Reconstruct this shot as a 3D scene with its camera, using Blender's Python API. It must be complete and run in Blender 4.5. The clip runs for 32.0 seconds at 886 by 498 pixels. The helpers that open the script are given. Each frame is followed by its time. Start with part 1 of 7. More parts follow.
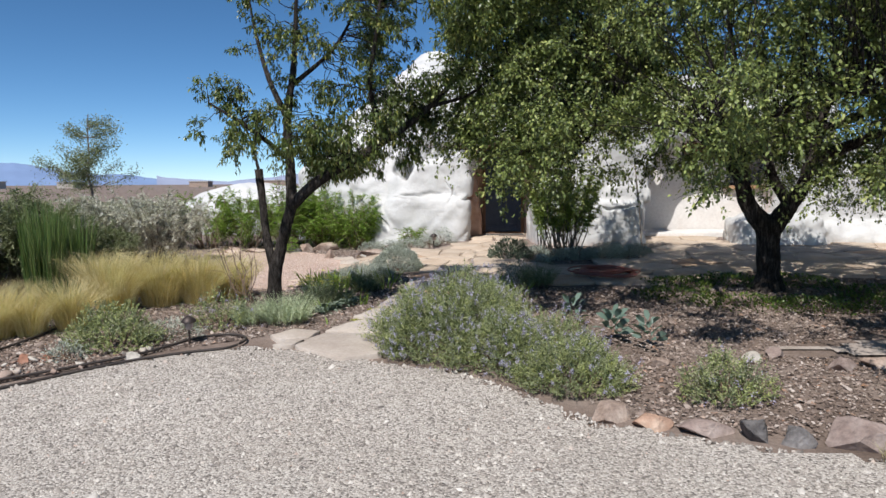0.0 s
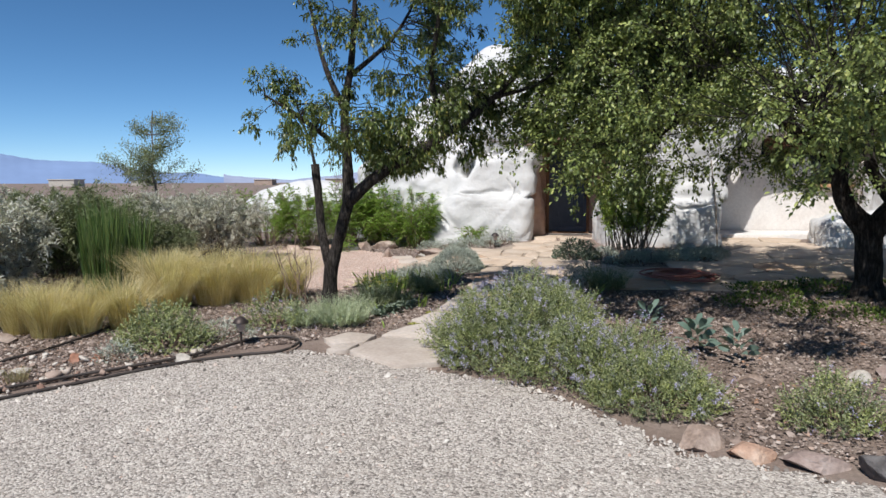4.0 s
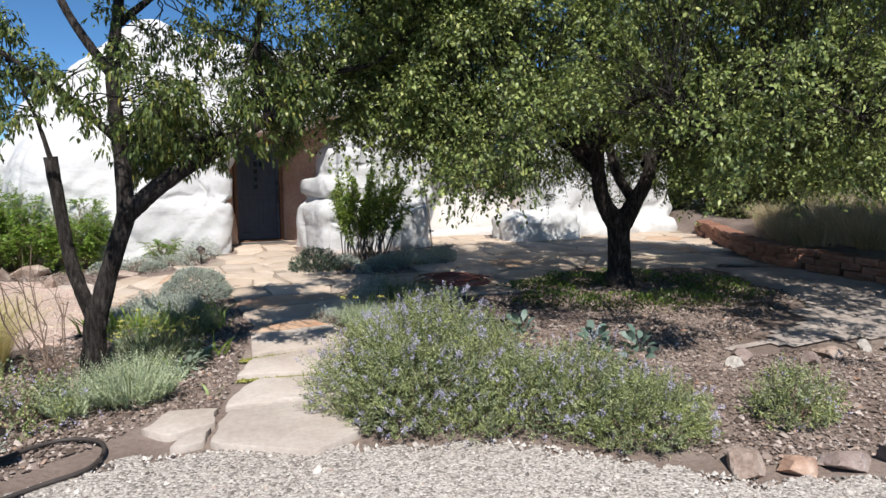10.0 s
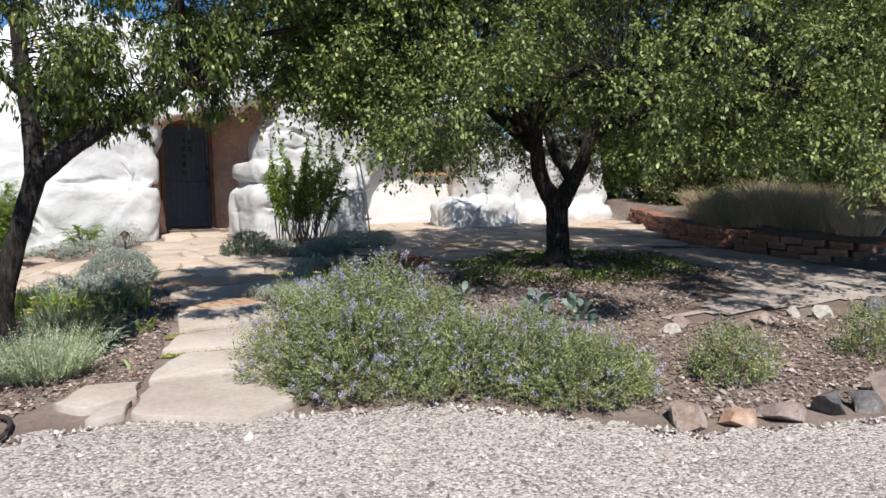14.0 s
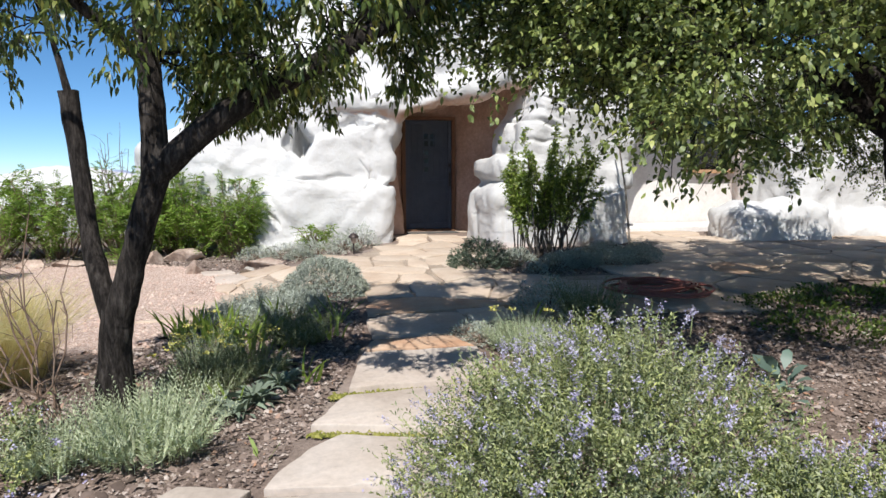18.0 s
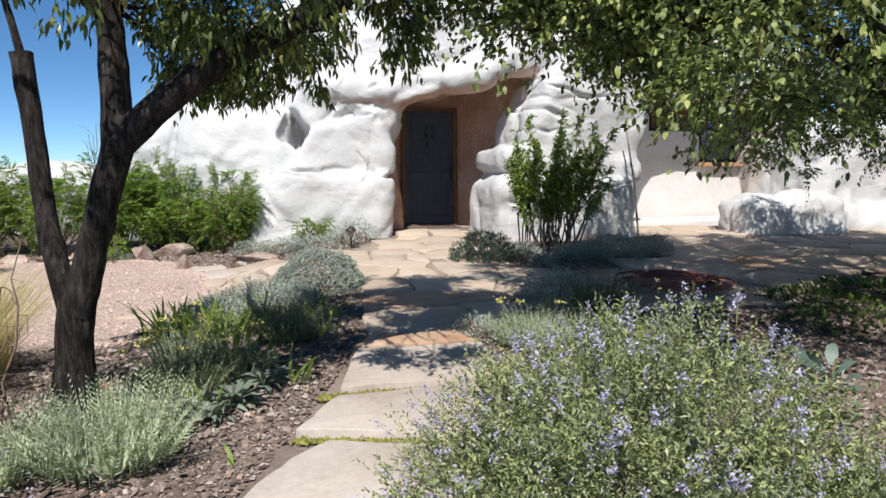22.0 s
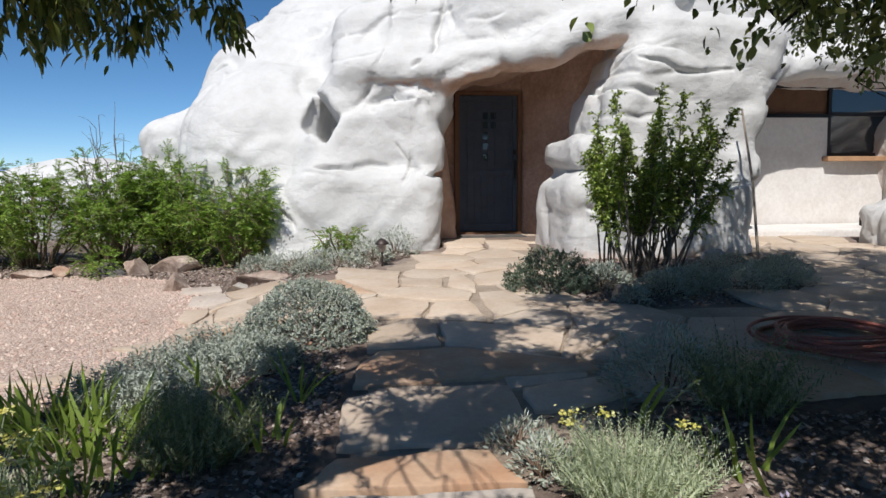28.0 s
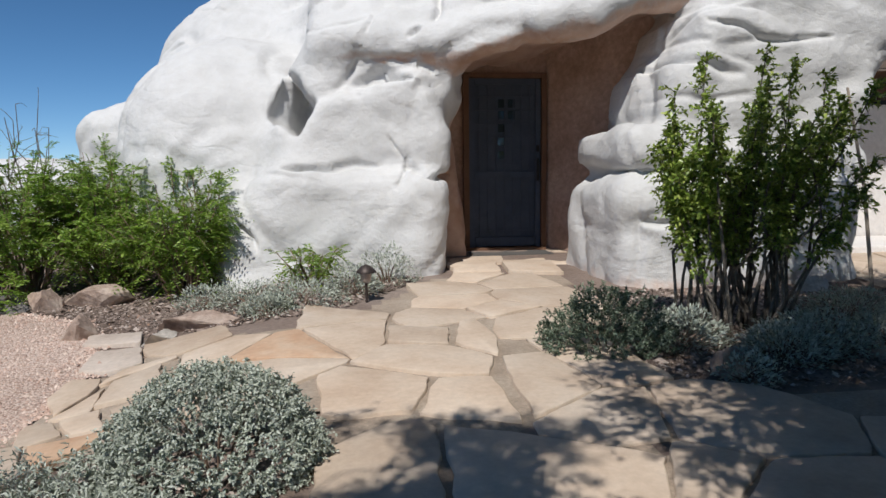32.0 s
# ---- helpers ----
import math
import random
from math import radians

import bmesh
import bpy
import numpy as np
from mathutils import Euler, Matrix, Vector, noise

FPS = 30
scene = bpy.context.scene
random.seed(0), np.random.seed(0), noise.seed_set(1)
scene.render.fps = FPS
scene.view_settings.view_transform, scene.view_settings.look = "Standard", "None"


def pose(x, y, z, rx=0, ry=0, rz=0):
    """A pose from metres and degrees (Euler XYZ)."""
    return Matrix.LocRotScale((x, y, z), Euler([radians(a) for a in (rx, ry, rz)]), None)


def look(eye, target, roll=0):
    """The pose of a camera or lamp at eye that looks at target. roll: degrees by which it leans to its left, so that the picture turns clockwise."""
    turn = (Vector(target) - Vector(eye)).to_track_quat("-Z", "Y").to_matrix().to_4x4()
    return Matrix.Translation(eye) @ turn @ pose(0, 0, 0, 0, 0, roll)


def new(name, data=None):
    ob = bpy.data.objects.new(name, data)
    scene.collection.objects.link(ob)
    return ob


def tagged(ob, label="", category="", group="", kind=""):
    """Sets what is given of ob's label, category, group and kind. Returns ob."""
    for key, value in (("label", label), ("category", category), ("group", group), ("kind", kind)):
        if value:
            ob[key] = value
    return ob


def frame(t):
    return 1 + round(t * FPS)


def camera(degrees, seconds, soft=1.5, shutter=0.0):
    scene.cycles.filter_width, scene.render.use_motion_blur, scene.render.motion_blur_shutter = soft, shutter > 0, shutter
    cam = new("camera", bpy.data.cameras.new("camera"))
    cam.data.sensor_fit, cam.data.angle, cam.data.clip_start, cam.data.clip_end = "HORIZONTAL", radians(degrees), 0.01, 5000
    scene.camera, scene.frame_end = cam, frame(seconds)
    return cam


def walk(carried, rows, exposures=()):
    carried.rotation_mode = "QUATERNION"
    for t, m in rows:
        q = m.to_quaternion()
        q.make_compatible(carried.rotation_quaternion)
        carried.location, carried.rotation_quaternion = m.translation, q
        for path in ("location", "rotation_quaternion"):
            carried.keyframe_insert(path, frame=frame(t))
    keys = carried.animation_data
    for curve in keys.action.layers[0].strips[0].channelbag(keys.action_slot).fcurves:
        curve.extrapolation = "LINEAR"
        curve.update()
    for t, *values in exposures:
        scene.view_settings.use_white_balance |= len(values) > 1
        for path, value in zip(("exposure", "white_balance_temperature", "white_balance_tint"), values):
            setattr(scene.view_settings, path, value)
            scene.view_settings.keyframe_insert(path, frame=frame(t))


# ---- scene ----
cam = camera(66.5, 32.0)
METRES, EYE, TILT, LEAN, TURN = 11.6, 1.82, -8.4, 1.8, 0.0
ROWS = [
    (0.0, 0.0, 0.0, 0.0, -0.07, 2.78, -1.45),
    (0.5, -0.0012, 0.0104, 0.0, -0.01, 2.74, -1.4),
    (1.0, 0.0001, 0.0158, 0.0025, -0.03, 2.75, -1.51),
    (1.5, 0.0064, 0.0141, 0.0022, 0.46, 2.74, -1.54),
    (2.0, 0.0073, 0.0141, 0.0013, 4.83, 2.54, -2.25),
    (2.5, 0.0028, 0.0144, -0.0008, 4.83, 2.54, -2.24),
    (4.5, -0.0153, 0.0634, 0.0062, 4.83, 2.49, -2.32),
    (5.0, -0.0639, 0.0855, 0.0105, 4.76, 2.42, -2.19),
    (5.5, -0.1112, 0.1046, 0.0111, 4.77, 2.4, -2.07),
    (6.0, -0.1387, 0.1224, 0.0099, 2.25, 2.57, -1.89),
    (6.5, -0.1562, 0.1369, 0.0137, -11.29, 2.86, 0.32),
    (7.0, -0.1633, 0.1515, 0.0175, -13.62, 2.81, 0.56),
    (7.5, -0.1796, 0.1667, 0.0204, -18.19, 2.75, 1.44),
    (8.0, -0.1879, 0.1775, 0.0212, -20.16, 2.77, 1.63),
    (8.5, -0.1955, 0.1891, 0.0192, -29.66, 2.43, 3.3),
    (9.0, -0.1983, 0.1999, 0.0212, -29.62, 2.43, 3.26),
    (9.5, -0.1989, 0.2073, 0.0223, -29.6, 2.45, 3.29),
    (10.0, -0.1992, 0.2143, 0.0225, -29.62, 2.46, 3.15),
    (10.5, -0.1965, 0.2199, 0.0074, -42.01, 1.75, 4.72),
    (11.0, -0.1934, 0.2189, -0.0007, -44.7, 1.35, 5.3),
    (11.5, -0.195, 0.2186, 0.0012, -42.34, 1.49, 5.13),
    (12.0, -0.1944, 0.2173, -0.0005, -36.43, 2.09, 4.1),
    (12.5, -0.1953, 0.2141, -0.0028, -36.43, 2.06, 4.11),
    (13.0, -0.1921, 0.2098, -0.0043, -34.85, 2.11, 3.88),
    (13.5, -0.1961, 0.2135, -0.0031, -34.82, 2.08, 3.9),
    (15.5, -0.155, 0.3008, 0.0135, -34.76, 2.07, 3.78),
    (16.0, -0.1386, 0.3196, 0.0163, -31.36, 2.22, 3.38),
    (16.5, -0.1264, 0.3377, 0.019, -25.3, 2.51, 2.32),
    (17.0, -0.1196, 0.3556, 0.0221, -23.99, 2.55, 2.27),
    (17.5, -0.1124, 0.3711, 0.0254, -21.36, 2.58, 1.73),
    (18.0, -0.1042, 0.3851, 0.0278, -13.3, 2.66, 0.38),
    (18.5, -0.0995, 0.3978, 0.0291, -13.28, 2.66, 0.39),
    (19.0, -0.0998, 0.4089, 0.0304, -13.28, 2.62, 0.45),
    (19.5, -0.1009, 0.4137, 0.0314, -13.27, 2.66, 0.45),
    (20.0, -0.1028, 0.4169, 0.0316, -13.26, 2.67, 0.44),
    (20.5, -0.1045, 0.4194, 0.0233, -13.25, 2.66, 0.5),
    (21.0, -0.1038, 0.4187, 0.0196, -13.22, 2.65, 0.45),
    (21.5, -0.1008, 0.4167, 0.0197, -13.25, 2.66, 0.46),
    (22.0, -0.0963, 0.4208, 0.0217, -13.22, 2.68, 0.49),
    (22.5, -0.0953, 0.4301, 0.0214, -13.24, 2.7, 0.51),
    (23.0, -0.091, 0.4424, 0.0229, -13.23, 2.71, 0.54),
    (23.5, -0.0838, 0.4558, 0.0261, -13.28, 2.73, 0.51),
    (24.0, -0.0782, 0.4712, 0.0279, -13.28, 2.73, 0.61),
    (24.5, -0.0695, 0.4867, 0.0318, -13.29, 2.73, 0.5),
    (26.5, -0.0402, 0.5598, 0.0453, -13.0, 2.46, 0.65),
    (27.0, -0.038, 0.575, 0.0484, -8.18, 2.48, -0.16),
    (27.5, -0.038, 0.5881, 0.0511, -7.0, 2.43, -0.39),
    (28.0, -0.038, 0.5933, 0.0514, -6.99, 2.42, -0.37),
    (28.5, -0.0401, 0.6002, 0.0522, -7.0, 2.48, -0.32),
    (29.0, -0.0414, 0.6093, 0.0535, -7.01, 2.47, -0.33),
    (29.5, -0.039, 0.6213, 0.0539, -6.97, 2.5, -0.31),
    (30.0, -0.036, 0.6366, 0.0568, -6.96, 2.46, -0.27),
    (30.5, -0.033, 0.6657, 0.062, -6.95, 2.48, -0.2),
    (31.0, -0.0288, 0.7005, 0.0672, -6.98, 2.54, -0.2),
    (31.5, -0.0236, 0.7298, 0.0718, -6.97, 2.46, -0.18),
    (32.0, -0.0172, 0.7628, 0.0793, -6.45, 2.45, -0.23),
]
walk(cam, [(t, pose(0, 0, EYE, TILT, LEAN, TURN) @ pose(METRES * x, METRES * y, METRES * z, 90 + pitch, roll, yaw)) for t, x, y, z, yaw, pitch, roll in ROWS],
     ((0, 0.12), (6, 0.14), (9, 0.34), (13, 0.32), (17, 0.36), (20, 0.30), (28, 0.02), (32, -0.16)))

# ---- world, sun, exposure ----
SUN_FROM = Vector((-0.40, -1.0, 1.45)).normalized()      # towards the sun
world = bpy.data.worlds.new("sky")
scene.world = world
world.use_nodes = True
wn = world.node_tree.nodes
sky = wn.new("ShaderNodeTexSky")
sky.sky_type = "NISHITA"
sky.sun_disc = False
sky.sun_elevation = math.asin(SUN_FROM.z)
sky.sun_rotation = math.atan2(SUN_FROM.x, SUN_FROM.y)
sky.air_density, sky.dust_density, sky.ozone_density, sky.altitude = 0.6, 0.0, 4.0, 1500
deep = wn.new("ShaderNodeHueSaturation")
deep.inputs["Hue"].default_value, deep.inputs["Saturation"].default_value = 0.494, 1.14
world.node_tree.links.new(sky.outputs[0], deep.inputs["Color"])
world.node_tree.links.new(deep.outputs[0], wn["Background"].inputs[0])
wn["Background"].inputs[1].default_value = 0.113
sun = new("sun", bpy.data.lights.new("sun", "SUN"))
sun.data.energy, sun.data.angle, sun.data.color = 5.0, radians(0.53), (1.0, 0.965, 0.92)
sun.matrix_world = look((0, 0, 30), Vector((0, 0, 30)) - SUN_FROM)


# ---- materials ----
def nodes_of(name):
    m = bpy.data.materials.new(name)
    m.use_nodes = True
    t = m.node_tree
    return m, t, t.nodes, t.links, t.nodes["Principled BSDF"]


def ramp_between(t, fac, stops):
    r = t.nodes.new("ShaderNodeValToRGB")
    e = r.color_ramp.elements
    while len(e) < len(stops):
        e.new(0.5)
    for el, (p, c) in zip(e, stops):
        el.position, el.color = p, (*c, 1)
    t.links.new(fac, r.inputs[0])
    return r.outputs[0]


def noise_at(t, scale, detail=5, rough=0.6, coord="Object"):
    c = t.nodes.new("ShaderNodeTexCoord")
    n = t.nodes.new("ShaderNodeTexNoise")
    n.inputs["Scale"].default_value, n.inputs["Detail"].default_value, n.inputs["Roughness"].default_value = scale, detail, rough
    t.links.new(c.outputs[coord], n.inputs["Vector"])
    return n.outputs["Fac"]


def mixed(t, fac, a, b, how="MIX"):
    m = t.nodes.new("ShaderNodeMix")
    m.data_type, m.blend_type = "RGBA", how
    for sock, v in ((m.inputs[0], fac), (m.inputs[6], a), (m.inputs[7], b)):
        if isinstance(v, (int, float)):
            sock.default_value = v
        elif isinstance(v, tuple):
            sock.default_value = (*v, 1)
        else:
            t.links.new(v, sock)
    return m.outputs[2]


def bumped(t, bsdf, height, strength, distance):
    b = t.nodes.new("ShaderNodeBump")
    b.inputs["Strength"].default_value, b.inputs["Distance"].default_value = strength, distance
    t.links.new(height, b.inputs["Height"])
    t.links.new(b.outputs[0], bsdf.inputs["Normal"])


def earthy(name, dark, mid, light, big=1.5, small=40.0, rough=0.9, bump=0.5, distance=0.01, vary=0.0, metal=0.0, grit=0.75):
    """Two scales of tone, fine relief, and an optional shift from piece to piece."""
    m, t, n, l, b = nodes_of(name)
    tone = ramp_between(t, noise_at(t, big, 4), [(0.3, dark), (0.5, mid), (0.72, light)])
    grain = noise_at(t, small, 6, 0.7)
    fine = ramp_between(t, grain, [(0.3, (0.62, 0.62, 0.62)), (0.7, (1.25, 1.25, 1.25))])
    col = mixed(t, grit, tone, fine, "MULTIPLY")
    if vary:
        o = n.new("ShaderNodeObjectInfo")
        h = n.new("ShaderNodeHueSaturation")
        mr = n.new("ShaderNodeMapRange")
        mr.inputs[3].default_value, mr.inputs[4].default_value = 1 - vary, 1 + vary
        l.new(o.outputs["Random"], mr.inputs[0])
        l.new(mr.outputs[0], h.inputs["Value"])
        l.new(col, h.inputs["Color"])
        col = h.outputs[0]
    l.new(col, b.inputs["Base Color"])
    b.inputs["Roughness"].default_value, b.inputs["Metallic"].default_value = rough, metal
    b.inputs["Specular IOR Level"].default_value = 0.3
    if bump:
        bumped(t, b, grain, bump, distance)
    return m


def loose(name, stops, rough=0.85):
    """Many loose pieces in one mesh, each with its own tone."""
    m, t, n, l, b = nodes_of(name)
    g = n.new("ShaderNodeNewGeometry")
    col = ramp_between(t, g.outputs["Random Per Island"], stops)
    fine = ramp_between(t, noise_at(t, 60, 4), [(0.3, (0.75,) * 3), (0.7, (1.15,) * 3)])
    l.new(mixed(t, 0.7, col, fine, "MULTIPLY"), b.inputs["Base Color"])
    b.inputs["Roughness"].default_value = rough
    b.inputs["Specular IOR Level"].default_value = 0.3
    return m


def leafy(name, stops, through_light=0.3, rough=0.5, tints=None):
    m, t, n, l, b = nodes_of(name)
    g = n.new("ShaderNodeNewGeometry")
    col = ramp_between(t, g.outputs["Random Per Island"], stops)
    patch = ramp_between(t, noise_at(t, 2.2, 3), [(0.3, (0.78,) * 3), (0.7, (1.2,) * 3)])
    col = mixed(t, 0.8, col, patch, "MULTIPLY")
    if tints:
        col = mixed(t, 1.0, col, ramp_between(t, noise_at(t, 6.0, 3), [(0.38, tints[0]), (0.62, tints[1])]), "MULTIPLY")
    l.new(col, b.inputs["Base Color"])
    b.inputs["Roughness"].default_value = rough
    b.inputs["Specular IOR Level"].default_value = 0.45
    tr = n.new("ShaderNodeBsdfTranslucent")
    l.new(mixed(t, 1.0, col, (1.1, 1.2, 0.72), "MULTIPLY"), tr.inputs["Color"])
    mx = n.new("ShaderNodeMixShader")
    mx.inputs[0].default_value = through_light
    l.new(b.outputs[0], mx.inputs[1])
    l.new(tr.outputs[0], mx.inputs[2])
    l.new(mx.outputs[0], n["Material Output"].inputs["Surface"])
    return m


def pebbly(name, dark, mid, light, scale):
    """A bed of small stones, each with its own tone, and dark gaps between them."""
    m, t, n, l, b = nodes_of(name)
    c = n.new("ShaderNodeTexCoord")
    bend = n.new("ShaderNodeTexNoise")
    bend.inputs["Scale"].default_value, bend.inputs["Detail"].default_value = scale * 0.7, 3
    l.new(c.outputs["Object"], bend.inputs["Vector"])
    add = n.new("ShaderNodeVectorMath")
    add.operation = "MULTIPLY_ADD"
    l.new(bend.outputs["Color"], add.inputs[0])
    add.inputs[1].default_value = (0.012, 0.012, 0.012)
    l.new(c.outputs["Object"], add.inputs[2])
    cells = n.new("ShaderNodeTexVoronoi")
    cells.inputs["Scale"].default_value, cells.inputs["Randomness"].default_value = scale, 1.0
    l.new(add.outputs[0], cells.inputs["Vector"])
    sep = n.new("ShaderNodeSeparateColor")
    l.new(cells.outputs["Color"], sep.inputs[0])
    col = ramp_between(t, sep.outputs[0], [(0.0, dark), (0.35, mid), (0.75, tuple(0.5 * (a + d) for a, d in zip(mid, light))), (1.0, light)])
    gaps = ramp_between(t, cells.outputs["Distance"], [(0.35, (1.05,) * 3), (0.8, (0.6,) * 3)])
    col = mixed(t, 0.8, col, gaps, "MULTIPLY")
    patch = ramp_between(t, noise_at(t, 0.7, 4), [(0.3, (0.86, 0.84, 0.82)), (0.7, (1.08, 1.08, 1.08))])
    l.new(mixed(t, 0.8, col, patch, "MULTIPLY"), b.inputs["Base Color"])
    b.inputs["Roughness"].default_value = 0.9
    b.inputs["Specular IOR Level"].default_value = 0.25
    inv = n.new("ShaderNodeMath")
    inv.operation = "SUBTRACT"
    inv.inputs[0].default_value = 1.0
    l.new(cells.outputs["Distance"], inv.inputs[1])
    bumped(t, b, inv.outputs[0], 0.8, 0.012)
    return m


def furrowed(name, dark, mid, light):
    """Bark with long upright furrows and pale flaking ridges."""
    m, t, n, l, b = nodes_of(name)
    c = n.new("ShaderNodeTexCoord")
    mp = n.new("ShaderNodeMapping")
    mp.inputs["Scale"].default_value = (1, 1, 0.22)
    l.new(c.outputs["Object"], mp.inputs["Vector"])
    r = n.new("ShaderNodeTexNoise")
    r.inputs["Scale"].default_value, r.inputs["Detail"].default_value, r.inputs["Roughness"].default_value = 34, 7, 0.72
    l.new(mp.outputs[0], r.inputs["Vector"])
    col = ramp_between(t, r.outputs["Fac"], [(0.38, dark), (0.5, mid), (0.68, light)])
    patch = ramp_between(t, noise_at(t, 5, 4), [(0.3, (0.6,) * 3), (0.7, (1.25,) * 3)])
    l.new(mixed(t, 0.8, col, patch, "MULTIPLY"), b.inputs["Base Color"])
    b.inputs["Roughness"].default_value = 0.95
    b.inputs["Specular IOR Level"].default_value = 0.2
    bumped(t, b, r.outputs["Fac"], 1.0, 0.04)
    return m


def plain(name, c, rough=0.6, metal=0.0):
    return earthy(name, tuple(v * 0.8 for v in c), c, tuple(min(1, v * 1.15) for v in c), 6, 90, rough, 0.15, 0.003, 0, metal)


def render_coat():
    """White elastomeric paint over sprayed stucco, bare pinkish stucco where the paint stops."""
    m, t, n, l, b = nodes_of("white_coated_stucco")
    white = ramp_between(t, noise_at(t, 0.9, 6), [(0.3, (0.49, 0.487, 0.475)), (0.5, (0.575, 0.572, 0.565)), (0.7, (0.61, 0.608, 0.60))])
    brush = noise_at(t, 7, 8, 0.7)
    white = mixed(t, 0.5, white, ramp_between(t, brush, [(0.3, (0.88, 0.87, 0.85)), (0.6, (1.03, 1.03, 1.03))]), "MULTIPLY")
    bare = ramp_between(t, noise_at(t, 2.5, 6), [(0.3, (0.40, 0.25, 0.18)), (0.5, (0.52, 0.36, 0.28)), (0.7, (0.60, 0.44, 0.36))])
    a = n.new("ShaderNodeAttribute")
    a.attribute_name = "bare"
    edge = n.new("ShaderNodeMath")
    edge.operation = "MULTIPLY_ADD"
    l.new(brush, edge.inputs[0])
    edge.inputs[1].default_value = 0.8
    l.new(a.outputs["Fac"], edge.inputs[2])
    mask = ramp_between(t, edge.outputs[0], [(0.62, (0, 0, 0)), (1.0, (1, 1, 1))])
    l.new(mixed(t, mask, white, bare), b.inputs["Base Color"])
    b.inputs["Roughness"].default_value = 0.7
    b.inputs["Specular IOR Level"].default_value = 0.3
    fine = noise_at(t, 9, 9, 0.62)
    # carved strata: thin lines, longer across than up
    c = n.new("ShaderNodeTexCoord")
    mp = n.new("ShaderNodeMapping")
    mp.inputs["Scale"].default_value, mp.inputs["Rotation"].default_value = (0.8, 0.8, 1.5), (0.15, 0.5, 0)
    l.new(c.outputs["Object"], mp.inputs["Vector"])
    s = n.new("ShaderNodeTexNoise")
    s.inputs["Scale"].default_value, s.inputs["Detail"].default_value, s.inputs["Roughness"].default_value, s.inputs["Distortion"].default_value = 1.5, 5, 0.5, 0.6
    l.new(mp.outputs[0], s.inputs["Vector"])
    off = n.new("ShaderNodeMath")
    off.operation = "SUBTRACT"
    l.new(s.outputs["Fac"], off.inputs[0])
    off.inputs[1].default_value = 0.5
    ab = n.new("ShaderNodeMath")
    ab.operation = "ABSOLUTE"
    l.new(off.outputs[0], ab.inputs[0])
    line = n.new("ShaderNodeMapRange")
    line.inputs[2].default_value, line.inputs[4].default_value = 0.07, 0.2
    l.new(ab.outputs[0], line.inputs[0])
    both = n.new("ShaderNodeMath")
    both.operation = "MULTIPLY_ADD"
    l.new(fine, both.inputs[0])
    both.inputs[1].default_value = 1.1
    l.new(line.outputs[0], both.inputs[2])
    bumped(t, b, both.outputs[0], 0.6, 0.026)
    return m


COAT = render_coat()
STUCCO = earthy("tan_stucco", (0.33, 0.215, 0.165), (0.43, 0.295, 0.235), (0.50, 0.365, 0.30), 1.6, 18, 0.9, 0.5, 0.012)
PALE_STUCCO = earthy("pale_pink_stucco", (0.64, 0.60, 0.57), (0.71, 0.685, 0.66), (0.73, 0.715, 0.70), 1.3, 18, 0.9, 0.35, 0.012, 0.0, 0.0, 0.3)
SOIL = earthy("garden_soil", (0.136, 0.1, 0.08), (0.216, 0.164, 0.136), (0.304, 0.248, 0.212), 0.8, 26, 0.95, 0.9, 0.02)
GRAVEL = pebbly("grey_gravel", (0.17, 0.15, 0.135), (0.42, 0.375, 0.335), (0.64, 0.595, 0.54), 62)
PINK = pebbly("pink_gravel", (0.33, 0.22, 0.175), (0.53, 0.40, 0.335), (0.67, 0.55, 0.48), 70)
PATH_DIRT = earthy("pale_trodden_dirt", (0.30, 0.25, 0.21), (0.40, 0.34, 0.30), (0.48, 0.42, 0.37), 1.2, 40, 0.95, 0.8, 0.01)
SLAB = earthy("buff_sandstone", (0.44, 0.335, 0.25), (0.51, 0.41, 0.32), (0.56, 0.475, 0.39), 2.1, 26, 0.85, 0.3, 0.006, 0.12, 0.0, 0.3)
PATHSLAB = earthy("greyish_sandstone", (0.39, 0.325, 0.275), (0.46, 0.395, 0.34), (0.52, 0.46, 0.41), 1.7, 26, 0.85, 0.35, 0.006, 0.12, 0.0, 0.4)
ORANGE = earthy("orange_sandstone", (0.46, 0.27, 0.165), (0.50, 0.345, 0.235), (0.54, 0.43, 0.33), 2.4, 26, 0.85, 0.3, 0.006, 0.1, 0.0, 0.3)
REDROCK = earthy("red_sandstone", (0.212, 0.0935, 0.0595), (0.306, 0.153, 0.102), (0.383, 0.23, 0.17), 3, 30, 0.9, 0.7, 0.012, 0.2)
GREYROCK = earthy("dark_grey_rock", (0.09, 0.081, 0.081), (0.171, 0.158, 0.153), (0.27, 0.252, 0.243), 5, 30, 0.85, 0.9, 0.015, 0.2)
BROWNROCK = earthy("brown_fieldstone", (0.213, 0.15, 0.112), (0.362, 0.275, 0.225), (0.5, 0.413, 0.35), 4, 30, 0.9, 0.8, 0.012, 0.25)
PALEROCK = earthy("pale_limestone", (0.357, 0.315, 0.272), (0.493, 0.451, 0.399), (0.578, 0.544, 0.493), 4, 25, 0.9, 0.8, 0.015, 0.12)
PINKROCK = earthy("pinkish_brown_rock", (0.221, 0.16, 0.139), (0.312, 0.242, 0.213), (0.41, 0.344, 0.312), 5, 30, 0.9, 0.8, 0.012, 0.15)
ORANGEROCK = earthy("orange_rock", (0.297, 0.171, 0.117), (0.396, 0.261, 0.189), (0.504, 0.387, 0.306), 5, 30, 0.9, 0.8, 0.012, 0.15)
